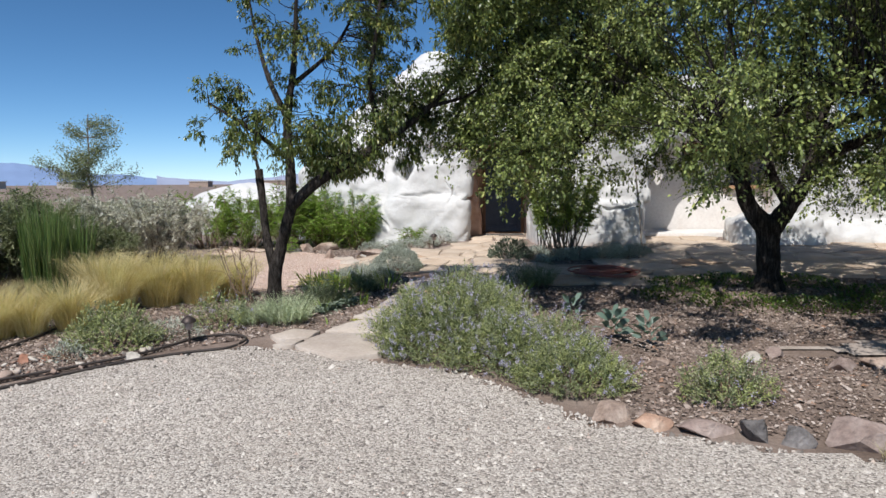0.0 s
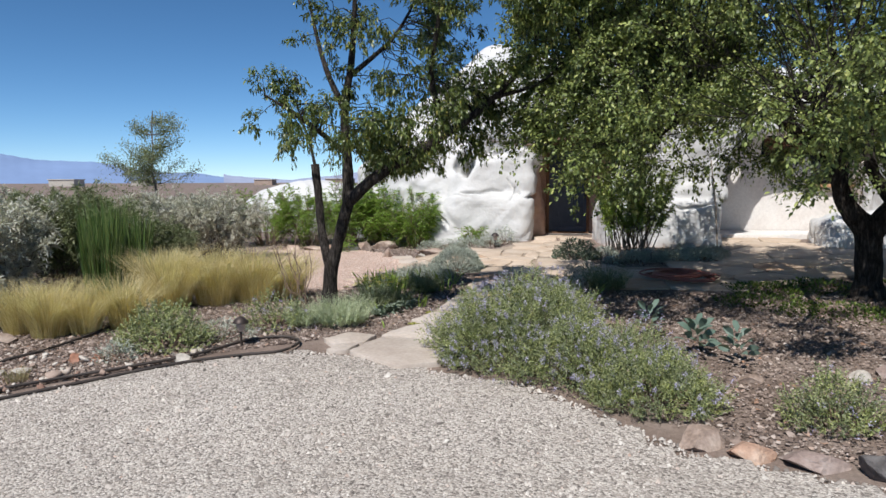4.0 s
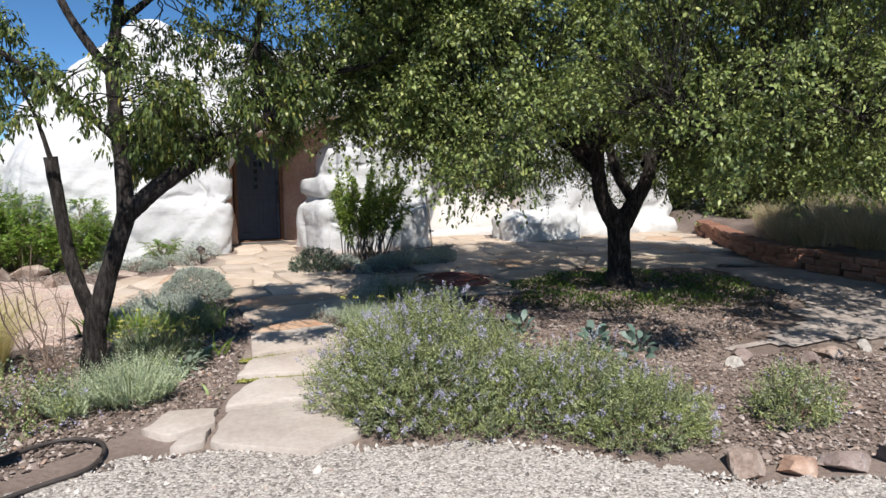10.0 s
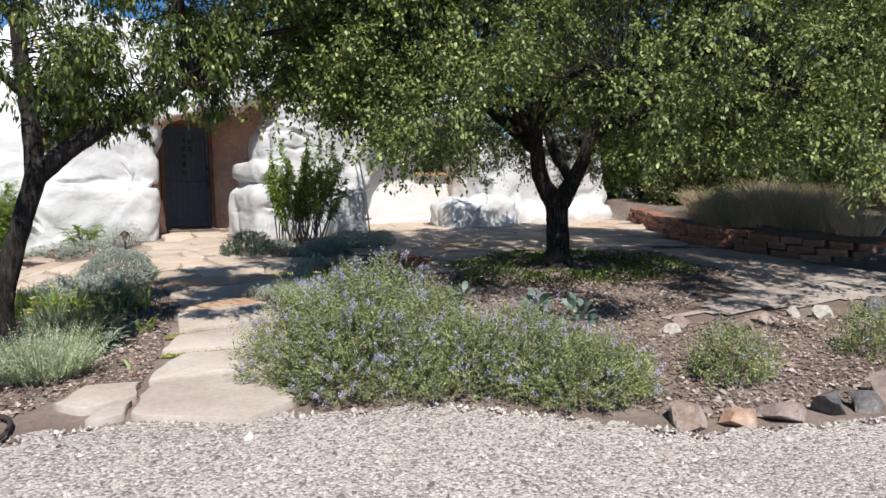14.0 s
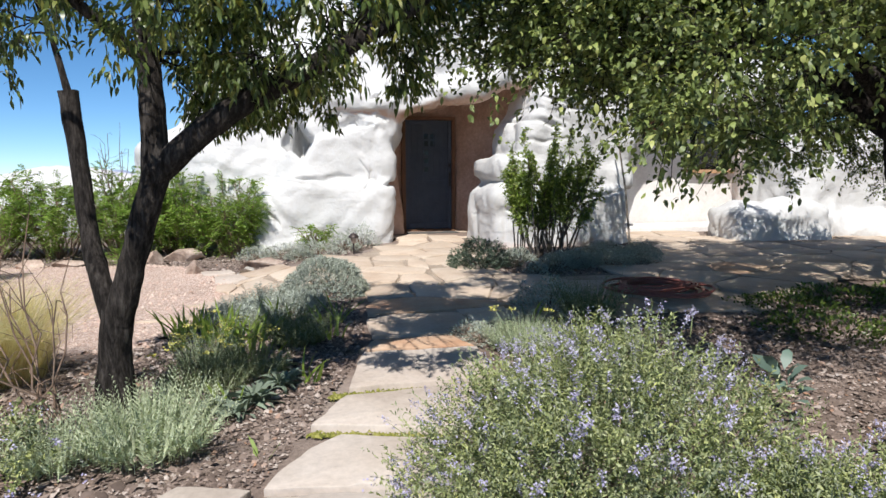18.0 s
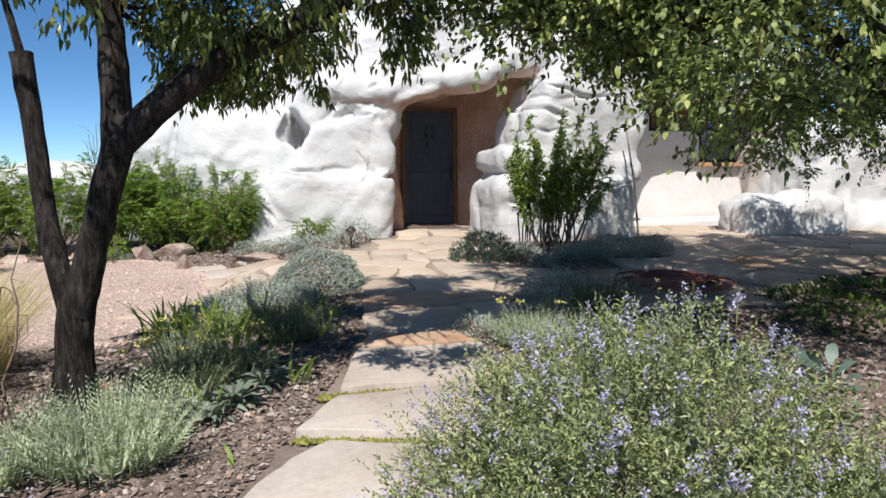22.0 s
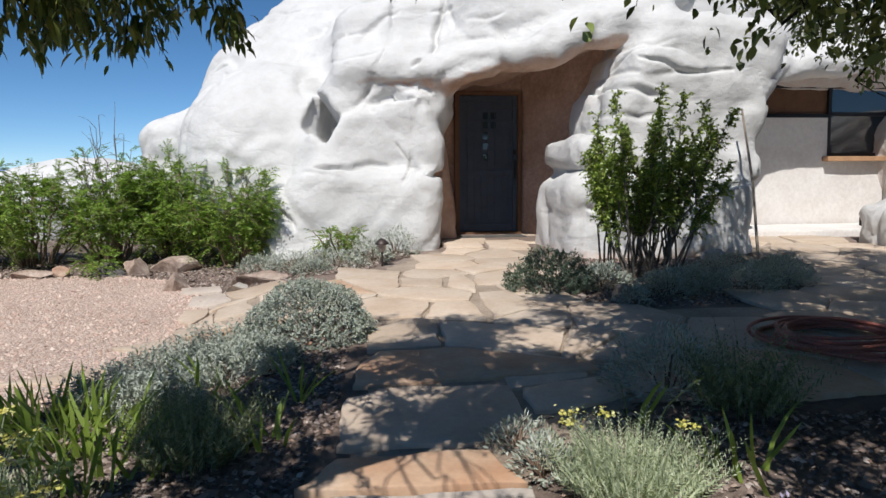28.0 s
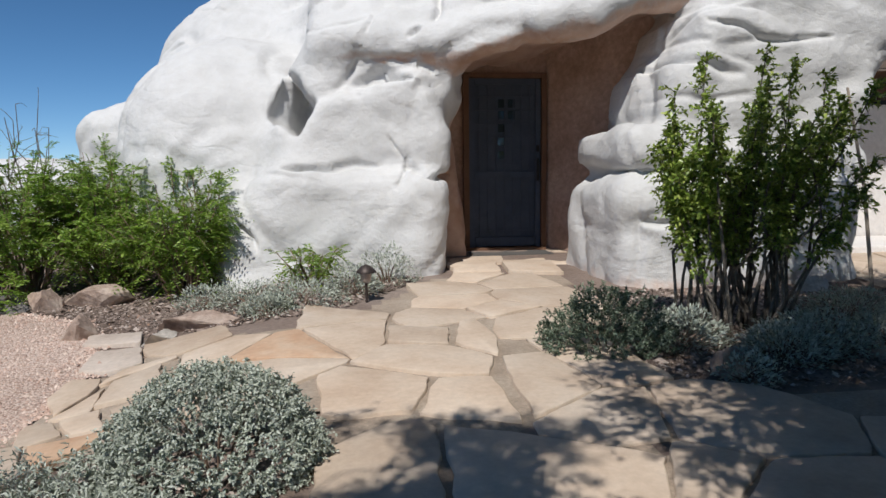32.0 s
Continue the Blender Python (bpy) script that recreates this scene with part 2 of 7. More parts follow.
BARK = furrowed("dark_bark", (0.012, 0.0095, 0.008), (0.036, 0.030, 0.026), (0.11, 0.095, 0.083))
GREYBARK = earthy("grey_bark", (0.10, 0.085, 0.07), (0.18, 0.155, 0.13), (0.27, 0.24, 0.21), 9, 38, 0.95, 1.0, 0.02)
TWIG = earthy("dry_brown_stems", (0.13, 0.085, 0.06), (0.22, 0.15, 0.11), (0.32, 0.24, 0.18), 6, 40, 0.9, 0.3, 0.004)
PEACH_LEAF = leafy("peach_leaves", [(0, (0.0417, 0.0622, 0.0155)), (0.45, (0.0889, 0.125, 0.0323)), (0.85, (0.167, 0.204, 0.056)), (1, (0.268, 0.249, 0.056))], 0.22, 0.36)
TREE_LEAF = leafy("tree_leaves", [(0, (0.0562, 0.0756, 0.0253)), (0.4, (0.131, 0.171, 0.0517)), (0.8, (0.25, 0.305, 0.0862)), (1, (0.388, 0.403, 0.138))], 0.2, 0.5)
BRIGHT_LEAF = leafy("bright_green_leaves", [(0, (0.101, 0.186, 0.0286)), (0.5, (0.193, 0.302, 0.0459)), (1, (0.313, 0.417, 0.0918))], 0.36, 0.42)
GLOSS_LEAF = leafy("glossy_shrub_leaves", [(0, (0.101, 0.166, 0.0304)), (0.5, (0.22, 0.31, 0.0563)), (0.85, (0.366, 0.447, 0.103)), (1, (0.458, 0.506, 0.156))], 0.22, 0.3)
DEEP_LEAF = leafy("deep_green_leaves", [(0, (0.036, 0.0648, 0.013)), (0.6, (0.0864, 0.137, 0.0252)), (1, (0.202, 0.252, 0.0504))], 0.25, 0.4)
MINT_LEAF = leafy("grey_green_mint_leaves", [(0, (0.165, 0.194, 0.0904)), (0.45, (0.262, 0.292, 0.14)), (0.7, (0.399, 0.418, 0.271)), (0.9, (0.389, 0.408, 0.172)), (1, (0.486, 0.486, 0.362))], 0.2, 0.6, ((0.74, 0.78, 0.86), (1.08, 1.1, 0.82)))
SILVER_LEAF = leafy("silver_leaves", [(0, (0.264, 0.295, 0.24)), (0.5, (0.4, 0.435, 0.368)), (1, (0.52, 0.549, 0.488))], 0.08, 0.7)
SAGE_LEAF = leafy("grey_sagebrush_leaves", [(0, (0.36, 0.35, 0.29)), (0.5, (0.52, 0.505, 0.44)), (1, (0.66, 0.65, 0.60))], 0.2, 0.8)
FERN_LEAF = leafy("pale_feathery_leaves", [(0, (0.28, 0.33, 0.20)), (0.5, (0.42, 0.47, 0.31)), (1, (0.56, 0.60, 0.42))], 0.25, 0.7)
OLIVE_LEAF = leafy("olive_shrub_leaves", [(0, (0.112, 0.144, 0.06)), (0.5, (0.192, 0.22, 0.112)), (1, (0.288, 0.304, 0.192))], 0.2, 0.7)
IRIS_LEAF = leafy("iris_blades", [(0, (0.11, 0.184, 0.03)), (0.5, (0.198, 0.287, 0.05)), (1, (0.33, 0.38, 0.09))], 0.3, 0.45)
RUSH_LEAF = leafy("green_rush_blades", [(0, (0.05, 0.10, 0.025)), (0.6, (0.10, 0.16, 0.04)), (1, (0.20, 0.24, 0.09))], 0.2, 0.5)
PLUME = leafy("pale_grass_plumes", [(0, (0.60, 0.50, 0.27)), (0.5, (0.74, 0.65, 0.42)), (1, (0.84, 0.77, 0.58))], 0.45, 0.6)
STRAW = leafy("blond_grass_blades", [(0, (0.46, 0.35, 0.14)), (0.5, (0.62, 0.51, 0.26)), (1, (0.76, 0.67, 0.44))], 0.35, 0.6)
TERRACE_STRAW = leafy("weathered_straw_blades", [(0, (0.40, 0.31, 0.19)), (0.5, (0.56, 0.46, 0.31)), (1, (0.70, 0.61, 0.45))], 0.1, 0.8)
DULL_STRAW = leafy("dull_straw_blades", [(0, (0.26, 0.21, 0.11)), (0.5, (0.38, 0.32, 0.19)), (1, (0.50, 0.44, 0.29))], 0.3, 0.7)
MULLEIN_LEAF = leafy("grey_green_broad_leaves", [(0, (0.112, 0.16, 0.111)), (0.5, (0.176, 0.224, 0.162)), (1, (0.256, 0.296, 0.23))], 0.12, 0.7)
DARK_CUSHION = leafy("dark_cushion_leaves", [(0, (0.07, 0.10, 0.065)), (0.6, (0.14, 0.185, 0.125)), (1, (0.28, 0.33, 0.25))], 0.1, 0.7)
BLUE_LEAF = leafy("blue_green_broad_leaves", [(0, (0.075, 0.128, 0.0975)), (0.5, (0.12, 0.18, 0.143)), (1, (0.173, 0.232, 0.188))], 0.15, 0.5)
JUNIPER = leafy("juniper_foliage", [(0, (0.0468, 0.0648, 0.0216)), (0.5, (0.108, 0.13, 0.0432)), (1, (0.209, 0.223, 0.0864))], 0.12, 0.7)
PURPLE = leafy("blue_violet_flowers", [(0, (0.33, 0.295, 0.49)), (0.5, (0.46, 0.42, 0.60)), (1, (0.60, 0.57, 0.70))], 0.25, 0.7)
YELLOW = leafy("yellow_flower_heads", [(0, (0.48, 0.42, 0.08)), (0.6, (0.62, 0.58, 0.16)), (1, (0.70, 0.67, 0.30))], 0.2, 0.7)
DOOR_PAINT = plain("slate_blue_paint", (0.065, 0.085, 0.125), 0.55)
DOOR_TRIM = plain("brown_wood_trim", (0.16, 0.085, 0.05), 0.7)
BLACK = plain("black_metal", (0.02, 0.02, 0.022), 0.4, 0.3)
RUBBER = plain("dark_rubber_hose", (0.055, 0.045, 0.04), 0.55)
RED_HOSE = plain("faded_red_hose", (0.34, 0.12, 0.09), 0.6)
SILL = plain("tan_wood_sill", (0.42, 0.25, 0.14), 0.7)
LAMP_TOP = plain("bronze_lamp_cap", (0.07, 0.055, 0.05), 0.5, 0.5)
LAMP_LENS = plain("frosted_lamp_lens", (0.45, 0.38, 0.33), 0.3)
POLE = plain("weathered_wood_pole", (0.30, 0.25, 0.20), 0.8)
MAT = plain("grey_doormat", (0.10, 0.095, 0.09), 0.95)
glass, gt, gn, gl, gb = nodes_of("window_glass")
gb.inputs["Base Color"].default_value = (0.02, 0.03, 0.04, 1)
gb.inputs["Roughness"].default_value, gb.inputs["Specular IOR Level"].default_value = 0.03, 0.9


# ---- geometry helpers ----
def smooth(a, b, v):
    u = np.clip((np.asarray(v, float) - a) / (b - a), 0, 1)
    return u * u * (3 - 2 * u)


def ground_z(x, y):
    """Height of the ground: the drive is level, the garden climbs towards the house."""
    x, y = np.asarray(x, float), np.asarray(y, float)
    z = np.interp(y, [-50, 4.6, 7, 9.6, 14.5, 17, 30], [0, 0, 0.13, 0.28, 0.44, 0.54, 0.54])
    z = z - 0.2 * smooth(0.6, 2.2, -x) * smooth(9, 13, y)
    z = z + 0.42 * smooth(8.7, 9.3, x - 0.55 * np.maximum(y - 9.2, 0) + 0.0 * y) * smooth(6.3, 7.4, y)
    near = smooth(60, 25, np.hypot(x, y - 8))
    return z * near


def gz(x, y):
    return float(ground_z(x, y))


def mesh_of(name, verts, quads=None, tris=None, smooth_shade=False):
    me = bpy.data.meshes.new(name)
    verts = np.asarray(verts, np.float32).reshape(-1, 3)
    loops, starts, at = [], [], 0
    for f, k in ((quads, 4), (tris, 3)):
        if f is not None and len(f):
            f = np.asarray(f, np.int32).reshape(-1, k)
            loops.append(f.ravel())
            starts.append(at + np.arange(len(f), dtype=np.int32) * k)
            at += f.size
    loops, starts = np.concatenate(loops), np.concatenate(starts)
    me.vertices.add(len(verts))
    me.vertices.foreach_set("co", verts.ravel())
    me.loops.add(len(loops))
    me.loops.foreach_set("vertex_index", loops)
    me.polygons.add(len(starts))
    me.polygons.foreach_set("loop_start", starts)
    me.update(calc_edges=True)
    me.validate()
    if smooth_shade:
        me.polygons.foreach_set("use_smooth", np.ones(len(me.polygons), bool))
    return me


def part(name, geo, material, parent=None, label="", stuff=False):
    """One mesh object, from a bmesh or a mesh, under a thing or a part."""
    if isinstance(geo, bmesh.types.BMesh):
        me = bpy.data.meshes.new(name)
        geo.to_mesh(me)
        geo.free()
    else:
        me = geo
    if material and not me.materials:
        me.materials.append(material)
    ob = new(name, me)
    if parent:
        ob.parent = parent
    if label:
        ob["label"] = label
    if stuff:
        ob["kind"] = "stuff"
    return ob


def thing(name, place, label, category, group="", kind="", turn=0.0):
    ob = new(name)
    ob.empty_display_size = 0.2
    ob.matrix_world = pose(*place, 0, 0, turn)
    return tagged(ob, label, category, group, kind)


def box_bm(x0, x1, y0, y1, z0, z1, bevel=0.0, bm=None):
    bm = bm or bmesh.new()
    vs = bmesh.ops.create_cube(bm, size=1, matrix=Matrix.LocRotScale(((x0 + x1) / 2, (y0 + y1) / 2, (z0 + z1) / 2), None, (x1 - x0, y1 - y0, z1 - z0)))["verts"]
    if bevel:
        es = list({e for v in vs for e in v.link_edges})
        bmesh.ops.bevel(bm, geom=es, offset=bevel, segments=2, affect="EDGES", profile=0.7)
    return bm


def tube(points, radii, sides=8, closed_end=True):
    """Verts and quads of a tapered tube along a line."""
    P = np.asarray(points, float)
    n = len(P)
    R = np.broadcast_to(np.asarray(radii, float), (n,))
    T = np.gradient(P, axis=0)
    T /= np.linalg.norm(T, axis=1, keepdims=True) + 1e-9
    ref = np.array([0.31, 0.95, 0.05])
    U = np.cross(T, ref)
    U /= np.linalg.norm(U, axis=1, keepdims=True) + 1e-9
    V = np.cross(T, U)
    a = np.arange(sides) / sides * 2 * np.pi
    verts = P[:, None] + R[:, None, None] * (np.cos(a)[None, :, None] * U[:, None] + np.sin(a)[None, :, None] * V[:, None])
    i = np.arange(n - 1)[:, None] * sides
    j = np.arange(sides)[None]
    k = (j + 1) % sides
    quads = np.stack([i + j, i + k, i + sides + k, i + sides + j], -1).reshape(-1, 4)
    return verts.reshape(-1, 3), quads


class Pile:
    """Collects verts and faces of many pieces for one mesh."""

    def __init__(self):
        self.v, self.q, self.t, self.n = [], [], [], 0

    def add(self, verts, quads=None, tris=None):
        verts = np.asarray(verts, float).reshape(-1, 3)
        if quads is not None and len(quads):
            self.q.append(np.asarray(quads).reshape(-1, 4) + self.n)
        if tris is not None and len(tris):
            self.t.append(np.asarray(tris).reshape(-1, 3) + self.n)
        self.v.append(verts)
        self.n += len(verts)
        return self

    def mesh(self, name, shade=False):
        return mesh_of(name, np.concatenate(self.v), np.concatenate(self.q) if self.q else None, np.concatenate(self.t) if self.t else None, shade)


def unit(a):
    a = np.asarray(a, float)
    return a / (np.linalg.norm(a, axis=-1, keepdims=True) + 1e-9)


def leaves(rng, base, way, length, width, droop=0.25, fold=0.25, long=False):
    """Folded leaves: base points, ways, lengths and widths. Returns verts and tris."""
    base, way = np.asarray(base, float), unit(way)
    n = len(base)
    L = np.broadcast_to(np.asarray(length, float), (n,))[:, None]
    W = np.broadcast_to(np.asarray(width, float), (n,))[:, None]
    up = unit(np.array([0, 0, 1.0]) + rng.normal(0, 0.5, (n, 3)))
    side = unit(np.cross(way, up))
    nor = np.cross(side, way)
    if not long:
        mid = base + way * L * 0.45
        tip = base + way * L - np.array([0, 0, 1.0]) * L * droop
        l = mid + side * W * 0.5 + nor * W * fold
        r = mid - side * W * 0.5 + nor * W * fold
        v = np.stack([base, l, tip, r], 1).reshape(-1, 3)
        k = np.arange(n)[:, None] * 4
        t = np.concatenate([k + [0, 2, 1], k + [0, 3, 2]])
        return v, t
    dz = np.array([0, 0, 1.0]) * L * droop
    m1 = base + way * L * 0.35 - dz * 0.15
    m2 = base + way * L * 0.70 - dz * 0.55
    tip = base + way * L * 0.97 - dz * 1.15
    v = np.stack([base, m1 + side * W * 0.5 + nor * W * fold, m1 - side * W * 0.5 + nor * W * fold, m2 + side * W * 0.42 + nor * W * fold, m2 - side * W * 0.42 + nor * W * fold, tip], 1).reshape(-1, 3)
    k = np.arange(n)[:, None] * 6
    t = np.concatenate([k + [0, 2, 1], k + [1, 2, 4], k + [1, 4, 3], k + [3, 4, 5]])
    return v, t


def blades(rng, base, way, height, width, arch=0.4):
    """Thin arching blades, three segments each."""
    base, way = np.asarray(base, float), np.asarray(way, float)
    n = len(base)
    H = np.broadcast_to(np.asarray(height, float), (n,))[:, None]
    W = np.broadcast_to(np.asarray(width, float), (n,))[:, None]
    out = np.concatenate([way[:, :2], np.zeros((n, 1))], 1)
    a = rng.uniform(0, 2 * np.pi, n)
    side = np.stack([np.cos(a), np.sin(a), np.zeros(n)], 1)
    up = np.array([0, 0, 1.0])
    p1 = base + up * H * 0.45 + out * H * 0.18
    p2 = base + up * H * 0.8 + out * H * (0.42 + 0.2 * arch)
    p3 = base + up * H * (1.0 - 0.15 * arch) + out * H * (0.62 + 0.5 * arch)
    v = np.stack([base - side * W / 2, base + side * W / 2, p1 - side * W * 0.45, p1 + side * W * 0.45, p2 - side * W * 0.3, p2 + side * W * 0.3, p3], 1).reshape(-1, 3)
    k = np.arange(n)[:, None] * 7
    q = np.concatenate([k + [0, 1, 3, 2], k + [2, 3, 5, 4]])
    return v, q, k + [4, 5, 6]


ICO_V, ICO_F = None, None
_b = bmesh.new()
bmesh.ops.create_icosphere(_b, subdivisions=1, radius=1)
ICO_V = np.array([v.co[:] for v in _b.verts])
ICO_F = np.array([[v.index for v in f.verts] for f in _b.faces])
_b.free()
_b = bmesh.new()
bmesh.ops.create_cube(_b, size=1.3)
bmesh.ops.bevel(_b, geom=_b.edges[:], offset=0.3, segments=1, affect="EDGES")
bmesh.ops.triangulate(_b, faces=_b.faces[:])
PEB_V = np.array([v.co[:] for v in _b.verts])
PEB_F = np.array([[v.index for v in f.verts] for f in _b.faces])
_b.free()
OCT_V = np.array([(1, 0, -0.5), (-1, 0, -0.5), (0, 1, -0.5), (0, -1, -0.5), (0.35, 0.1, 0.9)], float)
OCT_F = np.array([(0, 2, 4), (2, 1, 4), (1, 3, 4), (3, 0, 4)])


def scatter_bits(rng, xy, size, flat=0.6, lift=0.25, proto=None):
    """Loose stones or chips lying on the ground."""
    V, Fc = proto or (OCT_V, OCT_F)
    n = len(xy)
    s = np.asarray(size)[:, None] * rng.uniform(0.6, 1.3, (n, 3))
    s[:, 2] *= flat
    a = rng.uniform(0, 2 * np.pi, n)
    tilt = rng.normal(0, 0.25, (n, 2))
    v = V[None] * s[:, None]
    v = v + rng.normal(0, 0.12, v.shape) * np.asarray(size)[:, None, None]
    c, sn = np.cos(a)[:, None], np.sin(a)[:, None]
    x, y, z = v[..., 0], v[..., 1], v[..., 2]
    X, Y = c * x - sn * y, sn * x + c * y
    Z = z + tilt[:, :1] * X + tilt[:, 1:] * Y
    z0 = ground_z(xy[:, 0], xy[:, 1]) + np.asarray(size) * lift
    P = np.stack([X + xy[:, :1], Y + xy[:, 1:], Z + z0[:, None]], -1)
    f = Fc[None] + np.arange(n)[:, None, None] * len(V)
    return P.reshape(-1, 3), f.reshape(-1, 3)


def inside(poly, x, y):
    x, y = np.asarray(x, float), np.asarray(y, float)
    r = np.zeros(x.shape, bool)
    for (x0, y0), (x1, y1) in zip(poly, poly[1:] + poly[:1]):
        c = ((y0 > y) != (y1 > y)) & (x < (x1 - x0) * (y - y0) / (y1 - y0 + 1e-12) + x0)
        r ^= c
    return r


def sprinkle(rng, poly, n):
    p = np.array(poly)
    lo, hi = p.min(0), p.max(0)
    q = rng.uniform(lo, hi, (n * 3, 2))
    return q[inside(poly, q[:, 0], q[:, 1])][:n]


def surface_net(F, origin, h):
    """The zero surface of a field sampled on a grid, as verts and quads."""
    s = F < 0
    nx, ny, nz = F.shape
    cnt = sum(s[i:nx - 1 + i, j:ny - 1 + j, k:nz - 1 + k].astype(np.int8) for i in (0, 1) for j in (0, 1) for k in (0, 1))
    cell = np.argwhere((cnt > 0) & (cnt < 8))
    idx = -np.ones((nx - 1, ny - 1, nz - 1), np.int32)
    idx[cell[:, 0], cell[:, 1], cell[:, 2]] = np.arange(len(cell))
    acc, num = np.zeros((len(cell), 3)), np.zeros((len(cell), 1))
    corners = [(i, j, k) for i in (0, 1) for j in (0, 1) for k in (0, 1)]
    for a in corners:
        for ax in range(3):
            if a[ax]:
                continue
            b = list(a)
            b[ax] = 1
            fa = F[cell[:, 0] + a[0], cell[:, 1] + a[1], cell[:, 2] + a[2]]
            fb = F[cell[:, 0] + b[0], cell[:, 1] + b[1], cell[:, 2] + b[2]]
            hitm = (fa < 0) != (fb < 0)
            u = np.where(hitm, fa / np.where(hitm, fa - fb, 1), 0)
            p = np.tile(np.array(a, float), (len(cell), 1))
            p[:, ax] = u
            acc += p * hitm[:, None]
            num += hitm[:, None]
    verts = (cell + acc / num) * h + origin
    quads = []
    for ax in range(3):
        o1, o2 = (ax + 1) % 3, (ax + 2) % 3
        sa = [slice(None)] * 3
        sb = [slice(None)] * 3
        sa[ax], sb[ax] = slice(0, -1), slice(1, None)
        e = np.argwhere(s[tuple(sa)] != s[tuple(sb)])
        e = e[(e[:, o1] > 0) & (e[:, o2] > 0) & (e[:, o1] < F.shape[o1] - 1) & (e[:, o2] < F.shape[o2] - 1)]
        quad = []
        for d1, d2 in ((-1, -1), (0, -1), (0, 0), (-1, 0)):
            c = e.copy()
            c[:, o1] += d1
            c[:, o2] += d2
            quad.append(idx[c[:, 0], c[:, 1], c[:, 2]])
        q = np.stack(quad, 1)
        flip = ~s[e[:, 0], e[:, 1], e[:, 2]]
        q[flip] = q[flip][:, ::-1]
        quads.append(q)
    return verts, np.concatenate(quads)


# ---- ground ----
def axis(lo, hi, step, far):
    mid = np.arange(lo, hi + step / 2, step)
    out = [0.4, 1, 2, 4, 8, 16, 32, 64, 128, 256, 512, 1024, 2048, far]
    return np.concatenate([lo - np.array(out[::-1]), mid, hi + np.array(out)])


gx, gy = axis(-9, 16, 0.12, 4200), axis(-3, 22, 0.12, 4200)
X, Y = np.meshgrid(gx, gy, indexing="ij")
Z = ground_z(X, Y)
rough_here = np.array([noise.noise(Vector((x * 0.9, y * 0.9, 3.3))) + 0.5 * noise.noise(Vector((x * 3.1, y * 3.1, 8.1))) for x, y in zip(X.ravel(), Y.ravel())]).reshape(X.shape)
Z = Z + 0.018 * rough_here * smooth(5.2, 8.0, Y) * smooth(60, 20, np.hypot(X, Y - 8)) - 0.012
nx, ny = X.shape
ii, jj = np.meshgrid(np.arange(nx - 1), np.arange(ny - 1), indexing="ij")
k = ii * ny + jj
ground = part("ground", mesh_of("ground", np.stack([X, Y, Z], -1).reshape(-1, 3), np.stack([k, k + ny, k + ny + 1, k + 1], -1).reshape(-1, 4), None, True), SOIL)
tagged(ground, "reddish brown garden soil and dry desert plain", "ground", kind="structure")


def sheet(name, poly, lift, step, material, label, seed, wobble=0.06):
    """A surface laid on the ground inside an outline with a frayed edge."""
    p = np.array(poly)
    lo, hi = p.min(0), p.max(0)
    xs, ys = np.arange(lo[0], hi[0] + step, step), np.arange(lo[1], hi[1] + step, step)
    A, B = np.meshgrid(xs, ys, indexing="ij")
    wob = np.array([(noise.noise(Vector((a * 2.2, b * 2.2, seed))), noise.noise(Vector((a * 2.2, b * 2.2, seed + 9)))) for a, b in zip(A.ravel(), B.ravel())])
    keep = inside(poly, A + wobble * wob[:, 0].reshape(A.shape), B + wobble * wob[:, 1].reshape(A.shape))
    C = ground_z(A, B) + lift + 0.006 * wob[:, 0].reshape(A.shape)
    m, n = A.shape
    i, j = np.meshgrid(np.arange(m - 1), np.arange(n - 1), indexing="ij")
    ok = keep[:-1, :-1] & keep[1:, :-1] & keep[1:, 1:] & keep[:-1, 1:]
    k = (i * n + j)[ok]
    q = np.stack([k, k + n, k + n + 1, k + 1], -1)
    used, inv = np.unique(q, return_inverse=True)
    v = np.stack([A, B, C], -1).reshape(-1, 3)[used]
    ob = part(name, mesh_of(name, v, inv.reshape(-1, 4), None, True), material)
    return tagged(ob, label, "ground", kind="structure")


DRIVE = [(-30, -12), (30, -12), (30, 3.0), (7.5, 3.6), (4.6, 3.7), (3.4, 4.15), (2.5, 4.4), (1.9, 4.6), (1.2, 4.95), (0.7, 5.5), (0.2, 6.1), (-0.5, 6.35), (-1.2, 6.75), (-2.1, 6.95), (-2.7, 6.75), (-3.4, 6.25), (-4.0, 5.7), (-4.7, 5.2), (-6, 4.6), (-9, 4.0), (-30, 3.5)]
PATIO_L = [(-2.3, 9.9), (-2.12, 10.9), (-1.98, 12.2), (-1.98, 13.4), (-2.3, 14.15), (-2.65, 14.8), (-3.3, 15.15), (-5.2, 15.2), (-5.8, 13.6), (-5.6, 11.2), (-5.0, 9.9), (-3.2, 9.6)]
drive = sheet("gravel_drive", DRIVE, 0.012, 0.15, GRAVEL, "pale grey crushed gravel drive", 1.0)
SAND = earthy("sandy_joint_fill", (0.24, 0.185, 0.14), (0.34, 0.275, 0.215), (0.43, 0.36, 0.29), 2, 50, 0.95, 0.8, 0.01)
sheet("trodden_path", [(3.2, 6.75), (4.5, 6.4), (6.0, 6.0), (9.0, 5.7), (8.3, 7.0), (8.4, 9.4), (7.2, 10.2), (6.6, 9.0), (6.2, 7.8), (4.8, 7.1)], 0.008, 0.1, PATH_DIRT, "pale trodden dirt path under the trees", 7.0, 0.2)
patio = sheet("pink_gravel_court", PATIO_L, 0.004, 0.03, PINK, "smooth pinkish fine gravel court beside the path", 2.0)

